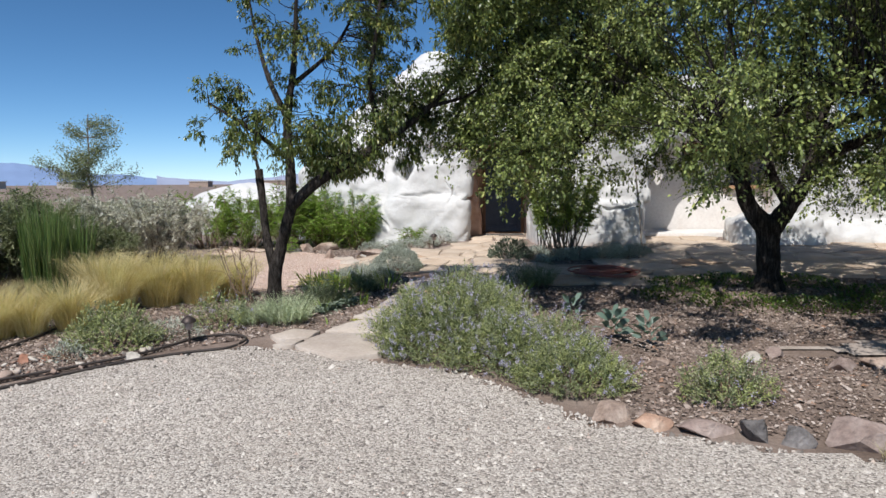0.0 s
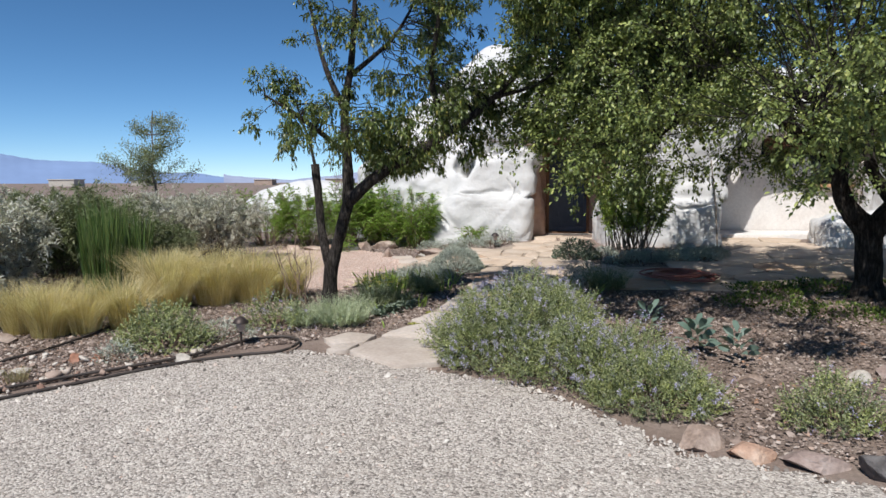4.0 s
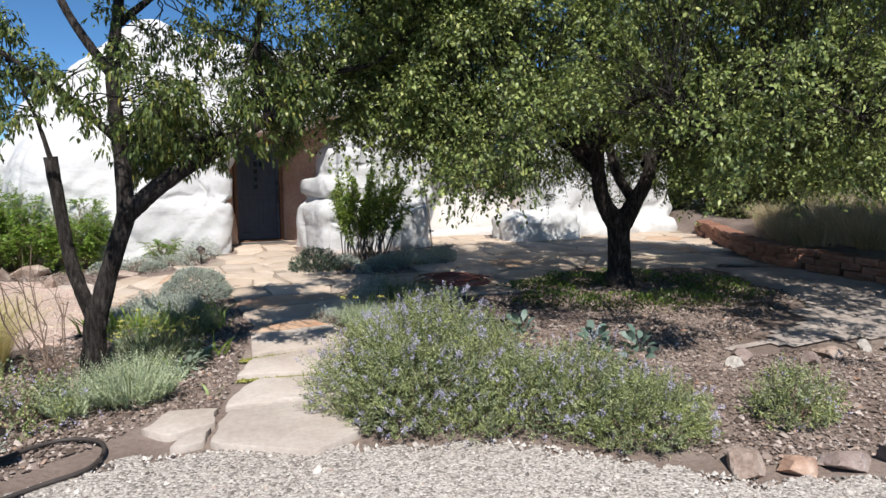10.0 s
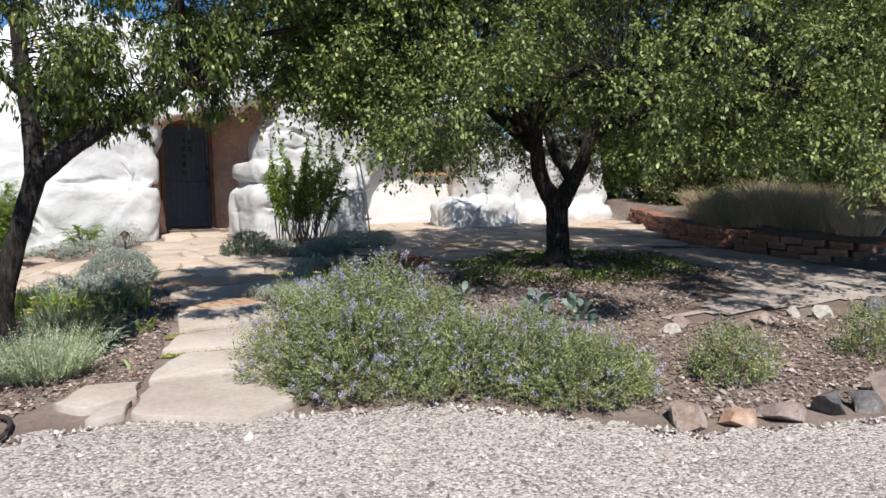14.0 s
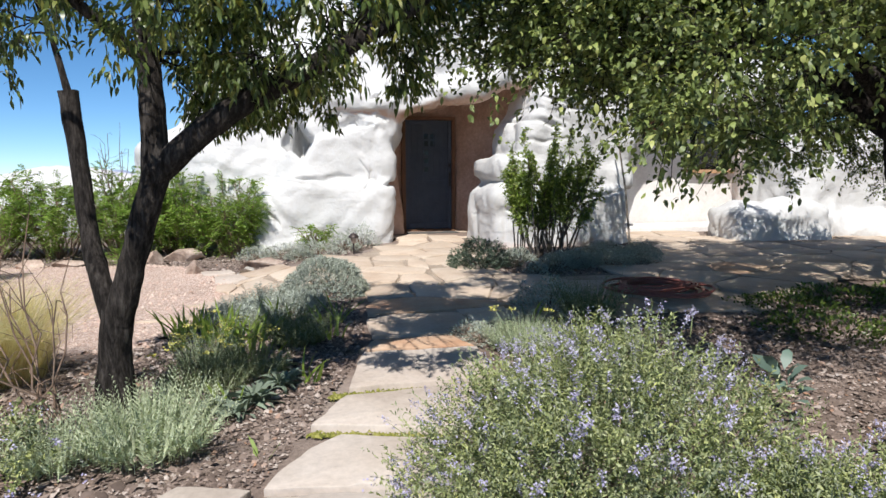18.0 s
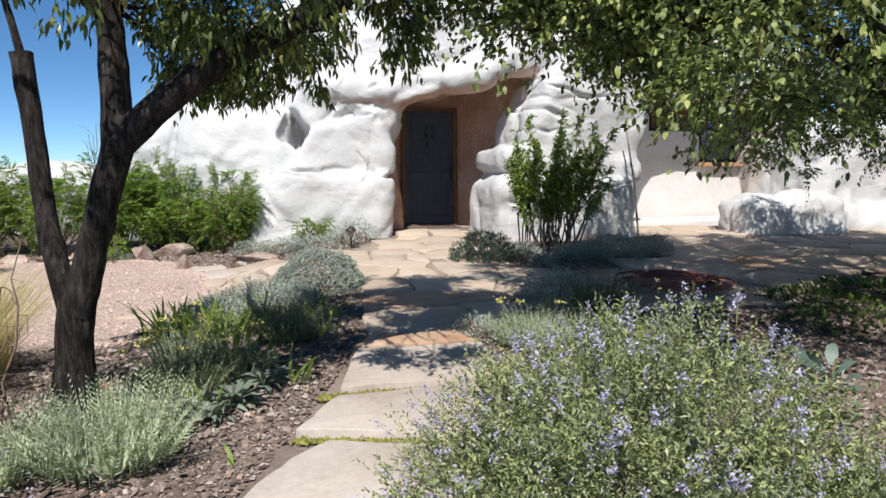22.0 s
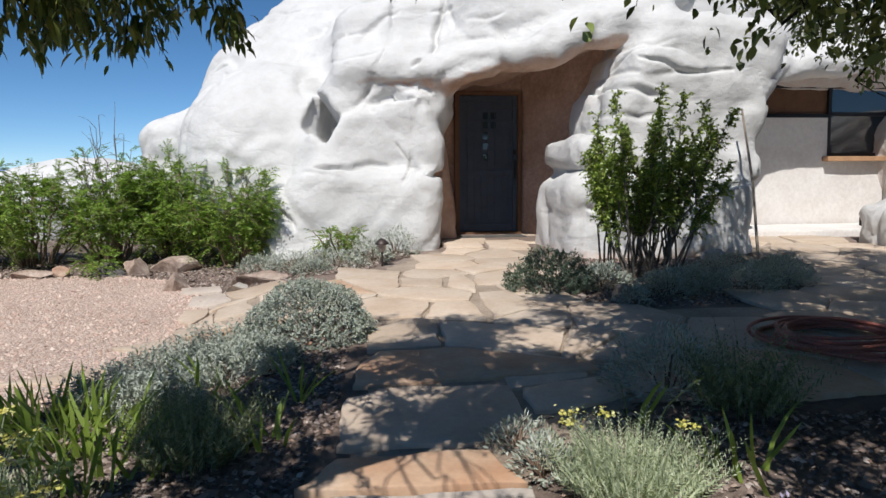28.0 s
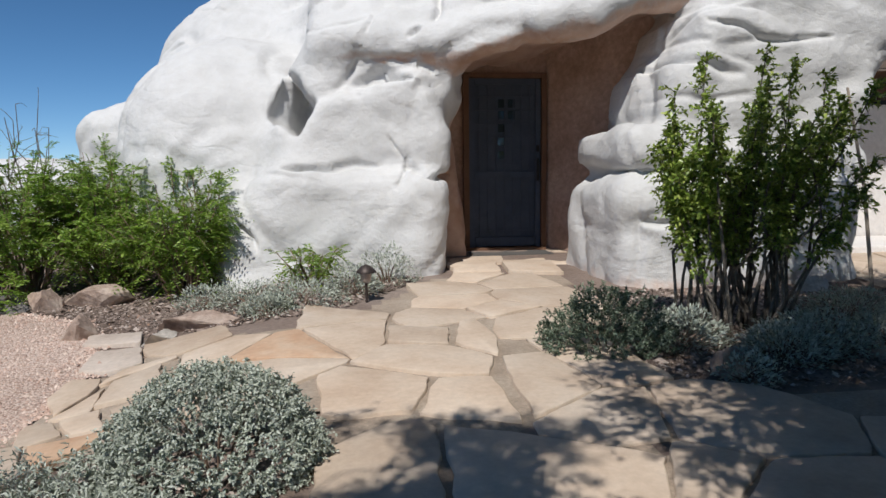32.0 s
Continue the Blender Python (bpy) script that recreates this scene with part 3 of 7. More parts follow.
# ---- the house ----
def house_field(x, y, z):
    def blob(c, r):
        q = np.sqrt(((x - c[0]) / r[0]) ** 2 + ((y - c[1]) / r[1]) ** 2 + ((z - c[2]) / r[2]) ** 2)
        return (q - 1) * min(r)

    def block(c, half, rnd, spin=0.0, lean=0.0):
        a, b = radians(spin), radians(lean)
        X, Y, Zz = x - c[0], y - c[1], z - c[2]
        X, Y = math.cos(a) * X + math.sin(a) * Y, -math.sin(a) * X + math.cos(a) * Y
        X, Zz = math.cos(b) * X + math.sin(b) * Zz, -math.sin(b) * X + math.cos(b) * Zz
        dx, dy, dz = np.abs(X) - half[0] + rnd, np.abs(Y) - half[1] + rnd, np.abs(Zz) - half[2] + rnd
        return np.sqrt(np.maximum(dx, 0) ** 2 + np.maximum(dy, 0) ** 2 + np.maximum(dz, 0) ** 2) + np.minimum(np.maximum(dx, np.maximum(dy, dz)), 0) - rnd

    def rope(a, b, ra, rb):
        a, b = np.array(a), np.array(b)
        d = b - a
        t = np.clip(((x - a[0]) * d[0] + (y - a[1]) * d[1] + (z - a[2]) * d[2]) / d.dot(d), 0, 1)
        return np.sqrt((x - a[0] - t * d[0]) ** 2 + (y - a[1] - t * d[1]) ** 2 + (z - a[2] - t * d[2]) ** 2) - (ra + (rb - ra) * t)

    def join(a, b, k):
        h = np.clip(0.5 + 0.5 * (b - a) / k, 0, 1)
        return b + (a - b) * h - k * h * (1 - h)

    def cut(a, b, k):
        return -join(-a, b, k)

    def notch(pts, back):
        d = y - back
        for (x0, z0), (x1, z1) in zip(pts, pts[1:] + pts[:1]):
            L = math.hypot(x1 - x0, z1 - z0)
            d = np.maximum(d, ((x - x0) * (z1 - z0) - (z - z0) * (x1 - x0)) / L)
        return d

    # main hill and its shoulders
    f = blob((1.2, 21.2, 1.0), (4.4, 4.6, 4.45))
    f = join(f, blob((-0.9, 19.6, 0.9), (2.05, 2.6, 3.45)), 0.4)
    f = join(f, block((-3.3, 19.0, 1.1), (0.75, 1.2, 1.32), 0.45, 8), 0.5)
    f = join(f, blob((-2.1, 18.9, 1.0), (1.35, 1.8, 2.62)), 0.35)
    f = join(f, rope((-2.05, 18.9, 3.0), (-0.25, 19.3, 4.65), 0.74, 0.82), 0.45)
    f = join(f, blob((6.6, 21.0, 0.8), (5.5, 4.4, 3.4)), 0.8)
    f = join(f, block((5.2, 18.9, 1.5), (5.0, 1.9, 1.75), 0.7), 0.6)
    f = join(f, blob((-6.0, 21.6, 0.5), (2.6, 1.8, 1.35)), 0.6)
    # door and window recesses
    f = cut(f, block((2.45, 15.6, 1.45), (1.6, 1.75, 1.62), 0.3, 0, 9), 0.2)
    f = cut(f, block((6.6, 15.6, 1.2), (2.3, 1.85, 1.65), 0.35), 0.25)
    # brow left of the door that runs on as the lip over it
    f = join(f, blob((-1.75, 17.3, 1.2), (0.8, 0.9, 1.2)), 0.5)
    f = join(f, rope((-0.86, 16.25, 2.46), (-0.5, 16.15, 2.80), 0.17, 0.27), 0.16)
    f = join(f, rope((-0.5, 16.15, 2.82), (0.75, 15.85, 2.80), 0.27, 0.26), 0.2)
    f = join(f, rope((0.75, 15.8, 2.79), (1.9, 15.5, 3.07), 0.26, 0.26), 0.12)
    f = join(f, rope((1.9, 15.5, 3.07), (3.3, 15.5, 3.52), 0.26, 0.30), 0.15)
    f = join(f, block((1.7, 16.6, 3.22), (1.9, 0.85, 0.26), 0.15, -4, 13), 0.12)
    f = join(f, block((0.5, 17.3, 3.4), (1.3, 1.0, 0.5), 0.3, 0, 6), 0.5)
    f = join(f, block((2.6, 17.3, 3.95), (1.6, 1.5, 0.6), 0.35, 0, 8), 0.5)
    # boulders beside the door
    f = join(f, block((-0.33, 16.45, 0.82), (0.95, 0.95, 0.74), 0.26, -4, -2), 0.08)
    f = join(f, block((-0.95, 16.5, 0.66), (0.72, 0.95, 0.70), 0.42, -6, -14), 0.12)
    f = join(f, rope((-1.55, 15.65, 0.1), (-1.0, 15.75, 0.55), 0.26, 0.2), 0.05)
    flow = 0.035 + 0.4 * smooth(-0.25, -0.85, x) * smooth(2.15, 1.85, z)
    f = join(f, block((-0.17, 16.62, 1.93), (0.82, 0.88, 0.47), 0.19, -6, 17), flow)
    f = join(f, rope((-1.5, 16.9, 1.9), (-0.75, 16.3, 1.55), 0.35, 0.4), 0.3)
    f = join(f, block((-0.05, 16.62, 1.72), (0.76, 0.88, 0.26), 0.14, -6, 0), 0.08)
    f = join(f, rope((-0.62, 16.32, 2.3), (0.35, 16.3, 2.55), 0.42, 0.38), 0.1)
    # hollow at the end of the brow, and the slit under it
    f = join(f, blob((-1.85, 17.25, 1.6), (1.15, 1.1, 1.35)), 0.6)
    f = cut(f, notch([(-1.02, 2.56), (-1.26, 2.14), (-0.90, 1.84), (-0.75, 2.16), (-0.90, 2.44)], 16.9 - 2.0 * np.maximum(-0.88 - x, 0)), 0.05)
    f = join(f, blob((0.62, 16.5, 2.5), (0.24, 0.72, 0.5)), 0.12)
    # pillar between door and window
    p = block((3.16, 15.45, 0.80), (1.22, 0.85, 0.64), 0.26, 3)
    p = join(p, block((3.30, 15.55, 1.62), (1.24, 0.8, 0.22), 0.17, 3, -4), 0.05)
    p = join(p, block((3.52, 15.65, 2.02), (1.06, 0.82, 0.42), 0.3, 3, -10), 0.08)
    p = join(p, block((3.72, 15.65, 2.45), (1.02, 0.8, 0.4), 0.3, 3, -16), 0.1)
    p = join(p, block((3.98, 15.8, 2.95), (1.0, 0.85, 0.5), 0.35, 0, -4), 0.16)
    f = join(f, p, 0.15)
    # lip over the window
    f = join(f, rope((4.45, 15.6, 2.62), (5.5, 16.45, 2.95), 0.28, 0.21), 0.25)
    f = join(f, rope((5.5, 16.45, 2.95), (8.6, 16.55, 3.30), 0.21, 0.24), 0.2)
    f = join(f, block((7.0, 17.35, 3.42), (2.6, 0.9, 0.3), 0.25), 0.2)
    f = join(f, block((6.6, 18.5, 3.7), (3.6, 1.15, 0.8), 0.5, 2, -5), 0.25)
    # rocks at the far end
    f = join(f, block((10.1, 16.6, 1.2), (2.0, 1.5, 1.45), 0.65, -6, 6), 0.3)
    f = join(f, block((9.3, 16.1, 1.1), (1.35, 1.0, 1.15), 0.4, 6, -13), 0.12)
    f = join(f, block((7.3, 15.05, 0.58), (0.95, 0.6, 0.50), 0.26, -3, 3), 0.06)
    f = join(f, block((8.3, 15.2, 0.5), (0.6, 0.5, 0.42), 0.25, 12, -8), 0.06)
    f = join(f, blob((9.6, 15.0, 0.5), (0.9, 0.5, 0.42)), 0.12)
    f = join(f, blob((11.0, 15.1, 0.45), (0.9, 0.5, 0.5)), 0.12)
    return f


# dents and creases in the front: half width, depth, line across and up
HILL_CREASES = (
    (0.04, 0.1, ((-1.07, 1.57), (-0.76, 1.54), (-0.13, 1.57))),
    (0.035, 0.035, ((-0.81, 2.99), (-0.45, 2.99), (-0.24, 3.03))),
    (0.07, 0.06, ((-2.19, 3.59), (-1.95, 3.97), (-1.5, 4.2))),
    (0.06, 0.06, ((-2.58, 3.09), (-2.39, 2.72))),
    (0.05, 0.1, ((-1.53, 1.01), (-1.41, 0.85), (-1.28, 0.73))),
    (0.12, 0.09, ((-1.2, 3.66), (-0.96, 3.87))),
    (0.08, 0.05, ((-1.26, 3.39), (-1.38, 3.16))),
)
CREASES = (
    (0.06, 0.13, ((-0.39, 2.44), (-0.1, 2.48), (0.23, 2.46))),
    (0.06, 0.11, ((0.7, 3.76), (0.65, 3.46), (0.47, 3.08))),
    (0.05, 0.08, ((0.36, 2.93), (0.23, 2.81))),
    (0.04, 0.1, ((0.12, 1.51), (0.73, 1.5))),
    (0.03, 0.06, ((-0.02, 1.84), (0.03, 1.72), (0.15, 1.52))),
    (0.2, 0.1, ((1.19, 3.37), (1.57, 3.22), (1.88, 3.37))),
    (0.05, 0.05, ((1.0, 3.4), (1.41, 3.56))),
    (0.04, 0.05, ((2.68, 2.65), (2.9, 2.6))),
    (0.05, 0.05, ((2.74, 2.88), (3.0, 3.01), (3.32, 3.04))),
    (0.06, 0.04, ((-0.07, 3.6), (-0.37, 3.27), (-0.74, 3.11))),
    (0.05, 0.075, ((2.45, 2.52), (2.8, 2.46), (3.2, 2.36))),
    (0.05, 0.075, ((2.9, 2.78), (3.5, 2.72), (4.1, 2.68))),
    (0.05, 0.06, ((2.5, 2.16), (2.95, 2.12), (3.3, 2.2))),
    (0.05, 0.08, ((2.2, 1.05), (2.7, 1.0), (3.3, 1.08))),
    (0.05, 0.08, ((3.4, 1.3), (3.9, 1.25), (4.3, 1.34))),
)
STEP = 0.06
ox = np.array((-9.2, 13.6, -0.2))
axs = [np.arange(n, dtype=np.float32) * STEP + o for n, o in zip((366, 206, 106), ox)]
hv, hq = surface_net(house_field(*np.meshgrid(*axs, indexing="ij", sparse=True)), ox, STEP)
hm = mesh_of("rock_shell", hv, hq, None, True)
# finer mesh along the creases
bm = bmesh.new()
bm.from_mesh(hm)
bm.edges.ensure_lookup_table()
mids = np.array([((e.verts[0].co + e.verts[1].co) / 2)[:] for e in bm.edges])
best = np.full(len(mids), 9.0)
for wide, deep, line in HILL_CREASES + CREASES:
    line = np.array(line)
    for a, b in zip(line[:-1], line[1:]):
        d = b - a
        s = np.clip(((mids[:, [0, 2]] - a) @ d) / d.dot(d), 0, 1)
        best = np.minimum(best, np.linalg.norm(mids[:, [0, 2]] - a - s[:, None] * d, axis=1) - wide)
bmesh.ops.subdivide_edges(bm, edges=[bm.edges[i] for i in np.nonzero((best < 0.1) & (mids[:, 1] < 18.6))[0]], cuts=2, use_grid_fill=True)
bm.to_mesh(hm)
bm.free()
hm.update()
co = np.array([v.co[:] for v in hm.vertices])
no = np.array([v.normal[:] for v in hm.vertices])
amount = np.zeros(len(co))
bare = np.zeros(len(co))
for i, (p, nn) in enumerate(zip(co, no)):
    q = Vector(p)
    big = noise.noise(q * 0.9 + Vector((3, 1, 7)))
    mid = noise.noise(Vector((q.x * 1.6, q.y * 1.6, q.z * 3.2)))
    u, w = 0.83 * q.x - 0.56 * q.z, 0.56 * q.x + 0.83 * q.z
    crease = abs(noise.noise(Vector((u * 0.9 + 0.4 * big, q.y * 0.9, w * 0.5)) + Vector((9, 2, 4))))
    fine = noise.noise(q * 6.5)
    long_lumps = noise.noise(Vector((u * 2.6, q.y * 1.5, w * 0.9)) + Vector((big, 0, 5)))
    strata = abs(noise.noise(Vector((q.x * 0.6, q.y * 0.6, q.z * 1.7 + 0.5 * big)) + Vector((1, 8, 3))))
    dent = noise.noise(q * 3.7)
    rugged = float(smooth(6.1, 6.5, q.x) * smooth(16.0, 15.7, q.y) * smooth(1.4, 1.1, q.z))
    amount[i] = rugged * (0.10 * noise.noise(q * 2.3 + Vector((4, 0, 0))) + 0.05 * noise.noise(q * 5.1)) + 0.05 * big + 0.018 * mid + 0.045 * min(crease * 11, 1.0) + 0.026 * min(strata * 12, 1.0) + 0.036 * long_lumps + 0.035 * min(dent, 0.1) - 0.075 + 0.007 * fine
bend = np.array([noise.noise_vector(Vector((p[0] * 2.6, 5.0, p[2] * 2.6)))[:] for p in co])[:, [0, 2]] * 0.09
flat = co[:, [0, 2]] + bend
front = smooth(0.35, -0.1, no[:, 1]) * smooth(19.0, 18.4, co[:, 1])
for wide, deep, line in HILL_CREASES + CREASES:
    line = np.array(line)
    best, along = np.full(len(co), 9.0), np.zeros(len(co))
    for k, (a, b) in enumerate(zip(line[:-1], line[1:])):
        d = b - a
        s = np.clip(((flat - a) @ d) / d.dot(d), 0, 1)
        far = np.linalg.norm(flat - a - s[:, None] * d, axis=1)
        along = np.where(far < best, (k + s) / (len(line) - 1), along)
        best = np.minimum(best, far)
    fade = np.sqrt(np.clip(np.sin(np.pi * (0.04 + 0.92 * along)), 0, 1))
    amount -= (deep if deep > 0.07 else 0.55 * deep) * fade * np.exp(-(best / (0.7 * wide * (0.4 + 0.6 * fade))) ** 2) * front
in_door = smooth(0.3, 0.7, co[:, 0]) * smooth(3.9, 3.3, co[:, 0]) * smooth(16.1, 16.6, co[:, 1]) * smooth(3.6, 3.2, co[:, 2])
under_lip = smooth(-0.25, -0.75, no[:, 2]) * smooth(-1.2, -0.4, co[:, 0]) * smooth(4.2, 3.6, co[:, 0]) * smooth(2.2, 2.5, co[:, 2])
in_window = smooth(4.3, 4.8, co[:, 0]) * smooth(9.0, 8.2, co[:, 0]) * smooth(16.0, 16.6, co[:, 1]) * smooth(3.6, 3.0, co[:, 2])
foot = 0.45 * smooth(0.75, 0.35, co[:, 2]) * smooth(0.2, 0.7, co[:, 0]) * smooth(4.6, 4.0, co[:, 0])
bare = np.clip(np.maximum.reduce([in_door, 0.6 * under_lip, 0.35 * in_window, foot]), 0, 1)
co = co + no * amount[:, None]
hm.vertices.foreach_set("co", co.astype(np.float32).ravel())
at = hm.attributes.new("bare", "FLOAT", "POINT")
at.data.foreach_set("value", bare.astype(np.float32))
hm.update()
house = thing("house", (0, 0, 0), "white sculpted cave-like house of painted stucco rock", "house")
shell = part("rock_shell", hm, COAT, house, "white painted lumpy stucco rock shell")

# recess walls, door
DX0, DX1, DZ0, DZ1, DY = 1.03, 1.93, 0.56, 2.63, 17.16


def wall_slab(name, a, b, z0, z1, thick, material, label):
    """An upright wall between two plan points, with slightly uneven plaster faces."""
    a, b = Vector((*a, 0)), Vector((*b, 0))
    d = (b - a).normalized()
    n = Vector((d.y, -d.x, 0))
    L = (b - a).length
    nu, nv = max(2, int(L / 0.15)), max(2, int((z1 - z0) / 0.15))
    bm = bmesh.new()
    rows = []
    for k in range(2):
        for i in range(nu + 1):
            for j in range(nv + 1):
                p = a + d * (L * i / nu) + n * (0 if k == 0 else -thick)
                q = Vector((p.x, p.y, z0 + (z1 - z0) * j / nv))
                rows.append(bm.verts.new(q + n * 0.02 * noise.noise(q * 1.7)))
    idx = lambda k, i, j: rows[k * (nu + 1) * (nv + 1) + i * (nv + 1) + j]
    for i in range(nu):
        for j in range(nv):
            bm.faces.new((idx(0, i, j), idx(0, i + 1, j), idx(0, i + 1, j + 1), idx(0, i, j + 1)))
            bm.faces.new((idx(1, i, j), idx(1, i, j + 1), idx(1, i + 1, j + 1), idx(1, i + 1, j)))
    twin = lambda k, i, j: bm.verts.new(idx(k, i, j).co)
    for i in range(nu):
        bm.faces.new((twin(0, i, nv), twin(0, i + 1, nv), twin(1, i + 1, nv), twin(1, i, nv)))
    for j in range(nv):
        bm.faces.new((twin(0, 0, j), twin(0, 0, j + 1), twin(1, 0, j + 1), twin(1, 0, j)))
        bm.faces.new((twin(0, nu, j), twin(1, nu, j), twin(1, nu, j + 1), twin(0, nu, j + 1)))
    for f in bm.faces:
        f.smooth = True
    return part(name, bm, material, house, label)


wall_slab("entry_wall", (0.35, 17.12), (DX0 - 0.06, 17.2), 0.3, 3.2, 0.2, STUCCO, "tan stucco wall beside the door")
wall_slab("entry_wall", (DX1 + 0.05, 17.2), (3.05, 16.0), 0.3, 3.5, 0.2, STUCCO, "tan stucco side wall of the entry")
wall_slab("entry_lintel", (DX0 - 0.06, 17.18), (DX1 + 0.06, 17.18), DZ1 + 0.05, 3.4, 0.2, STUCCO, "tan stucco above the door")

door = thing("door", (0, 0, 0), "slate blue security screen door in a brown wood surround", "door")
for x0, x1, z0, z1 in ((DX0 - 0.07, DX0, DZ0, DZ1 + 0.06), (DX1, DX1 + 0.06, DZ0, DZ1 + 0.06), (DX0, DX1, DZ1, DZ1 + 0.06)):
    part("jamb", box_bm(x0, x1, DY - 0.05, DY + 0.1, z0, z1, 0.006), DOOR_TRIM, door, "brown wood door jamb")
leaf = part("leaf", box_bm(DX0, DX1, DY + 0.03, DY + 0.07, DZ0 + 0.01, DZ1, 0.004), DOOR_PAINT, door, "slate blue door leaf")
for x0, x1, z0, z1 in ((DX0, DX0 + 0.07, DZ0, DZ1), (DX1 - 0.07, DX1, DZ0, DZ1), (DX0 + 0.07, DX1 - 0.07, DZ1 - 0.08, DZ1), (DX0 + 0.07, DX1 - 0.07, DZ0 + 0.01, DZ0 + 0.13), (DX0 + 0.07, DX1 - 0.07, 1.42, 1.50)):
    part("stile", box_bm(x0 + 0.003, x1 - 0.003, DY - 0.005, DY + 0.028, z0 + 0.003, z1 - 0.003, 0.004), DOOR_PAINT, leaf)
for i in range(11):
    z = DZ0 + 0.2 + i * 0.165
    if abs(z - 1.46) > 0.06:
        part("grille_bar", box_bm(DX0 + 0.07, DX1 - 0.07, DY + 0.008, DY + 0.02, z, z + 0.012), DOOR_PAINT, leaf)
for i in range(7):
    x = DX0 + 0.13 + i * 0.105
    part("grille_bar", box_bm(x, x + 0.01, DY + 0.010, DY + 0.018, DZ0 + 0.13, DZ1 - 0.08), DOOR_PAINT, leaf)
for x0, z0 in ((1.40, 2.28), (1.52, 2.28), (1.40, 2.14), (1.40, 1.98), (1.40, 1.82), (1.40, 1.66), (1.52, 2.14)):
    part("pane", box_bm(x0, x0 + 0.085, DY + 0.02, DY + 0.029, z0, z0 + 0.10), glass, leaf, "small dark square pane")
h = part("handle", box_bm(DX1 - 0.06, DX1 - 0.03, DY - 0.055, DY - 0.03, 1.38, 1.66, 0.008), BLACK, door, "black pull handle")
for z in (1.40, 1.62):
    part("stand_off", box_bm(DX1 - 0.055, DX1 - 0.035, DY - 0.032, DY - 0.004, z, z + 0.02), BLACK, h)
part("lock", box_bm(DX1 - 0.065, DX1 - 0.025, DY - 0.03, DY - 0.004, 1.74, 1.82, 0.006), BLACK, door)
part("threshold", box_bm(DX0 - 0.07, DX1 + 0.06, DY - 0.08, DY + 0.1, DZ0 - 0.05, DZ0 + 0.005, 0.008), DOOR_TRIM, door)
mat = part("doormat", box_bm(DX0 - 0.05, DX1 + 0.03, DY - 0.52, DY - 0.1, 0.512, 0.53, 0.006), MAT)
tagged(mat, "thin grey doormat on the stone step", "doormat")

# window wall
wall_slab("window_wall", (4.3, 17.25), (6.02, 17.3), 0.3, 3.3, 0.2, PALE_STUCCO, "pale pink stucco wall")
wall_slab("window_wall", (8.46, 17.3), (9.4, 17.35), 0.3, 3.3, 0.2, PALE_STUCCO, "pale pink stucco wall")
wall_slab("window_wall", (6.02, 17.3), (7.16, 17.3), 0.3, 2.33, 0.2, PALE_STUCCO, "pale pink stucco wall")
wall_slab("window_wall", (7.16, 17.3), (8.46, 17.3), 0.3, 1.7, 0.2, PALE_STUCCO, "pale pink stucco wall")
wall_slab("window_wall", (6.02, 17.3), (8.46, 17.3), 2.86, 3.3, 0.2, PALE_STUCCO, "pale pink stucco wall")
win = thing("window", (0, 0, 0), "dark framed window with a tan wooden sill", "window")
for x0, x1, z0, z1 in ((7.16, 7.22, 1.7, 2.86), (8.40, 8.46, 1.7, 2.86), (7.22, 8.40, 2.80, 2.86), (7.22, 8.40, 1.7, 1.76), (7.22, 8.40, 2.36, 2.42), (6.02, 7.16, 2.80, 2.86), (6.02, 7.16, 2.33, 2.39), (6.02, 6.08, 2.39, 2.80)):
    part("window_frame", box_bm(x0, x1, 17.3, 17.38, z0, z1, 0.005), BLACK, win)
part("pane", box_bm(7.22, 8.40, 17.34, 17.348, 1.76, 2.36), glass, win)
part("pane", box_bm(7.22, 8.40, 17.34, 17.348, 2.42, 2.80), glass, win)
part("panel", box_bm(6.08, 7.16, 17.345, 17.365, 2.39, 2.80), DOOR_TRIM, win, "dark brown wooden panel beside the panes")
part("window_sill", box_bm(7.08, 8.52, 17.14, 17.32, 1.62, 1.70, 0.012), SILL, win, "tan wooden sill")
# black board added inside, its colour stands in for an unlit interior
backing = part("wall_behind", box_bm(0.6, 9.4, 17.62, 17.7, 0.2, 3.4), BLACK, house, "black board standing in for the unlit room behind the panes")

# ---- light fittings, pole, box ----
lightbox = part("flood_lamp", box_bm(-0.2, 0.2, -0.09, 0.09, 0, 0.15, 0.03), BLACK)
lightbox.matrix_world = pose(7.48, 16.55, 0.605, 0, 0, 5)
tagged(lightbox, "low black metal box lamp on the ground by the wall", "lamp")
plinth = part("plinth", box_bm(4.3, 9.0, 16.05, 17.2, 0.3, 0.6, 0.03), PALE_STUCCO)
tagged(plinth, "pale concrete strip along the foot of the wall", "pavement", kind="structure")
pv, pq = tube([(4.17, 14.3, gz(4.17, 14.3)), (4.14, 14.42, 1.3), (4.08, 14.62, 2.2)], [0.018, 0.016, 0.012], 8)
pole = part("wooden_pole", mesh_of("pole", pv, pq), POLE)
tagged(pole, "thin weathered wooden pole leaning against white rock", "pole")


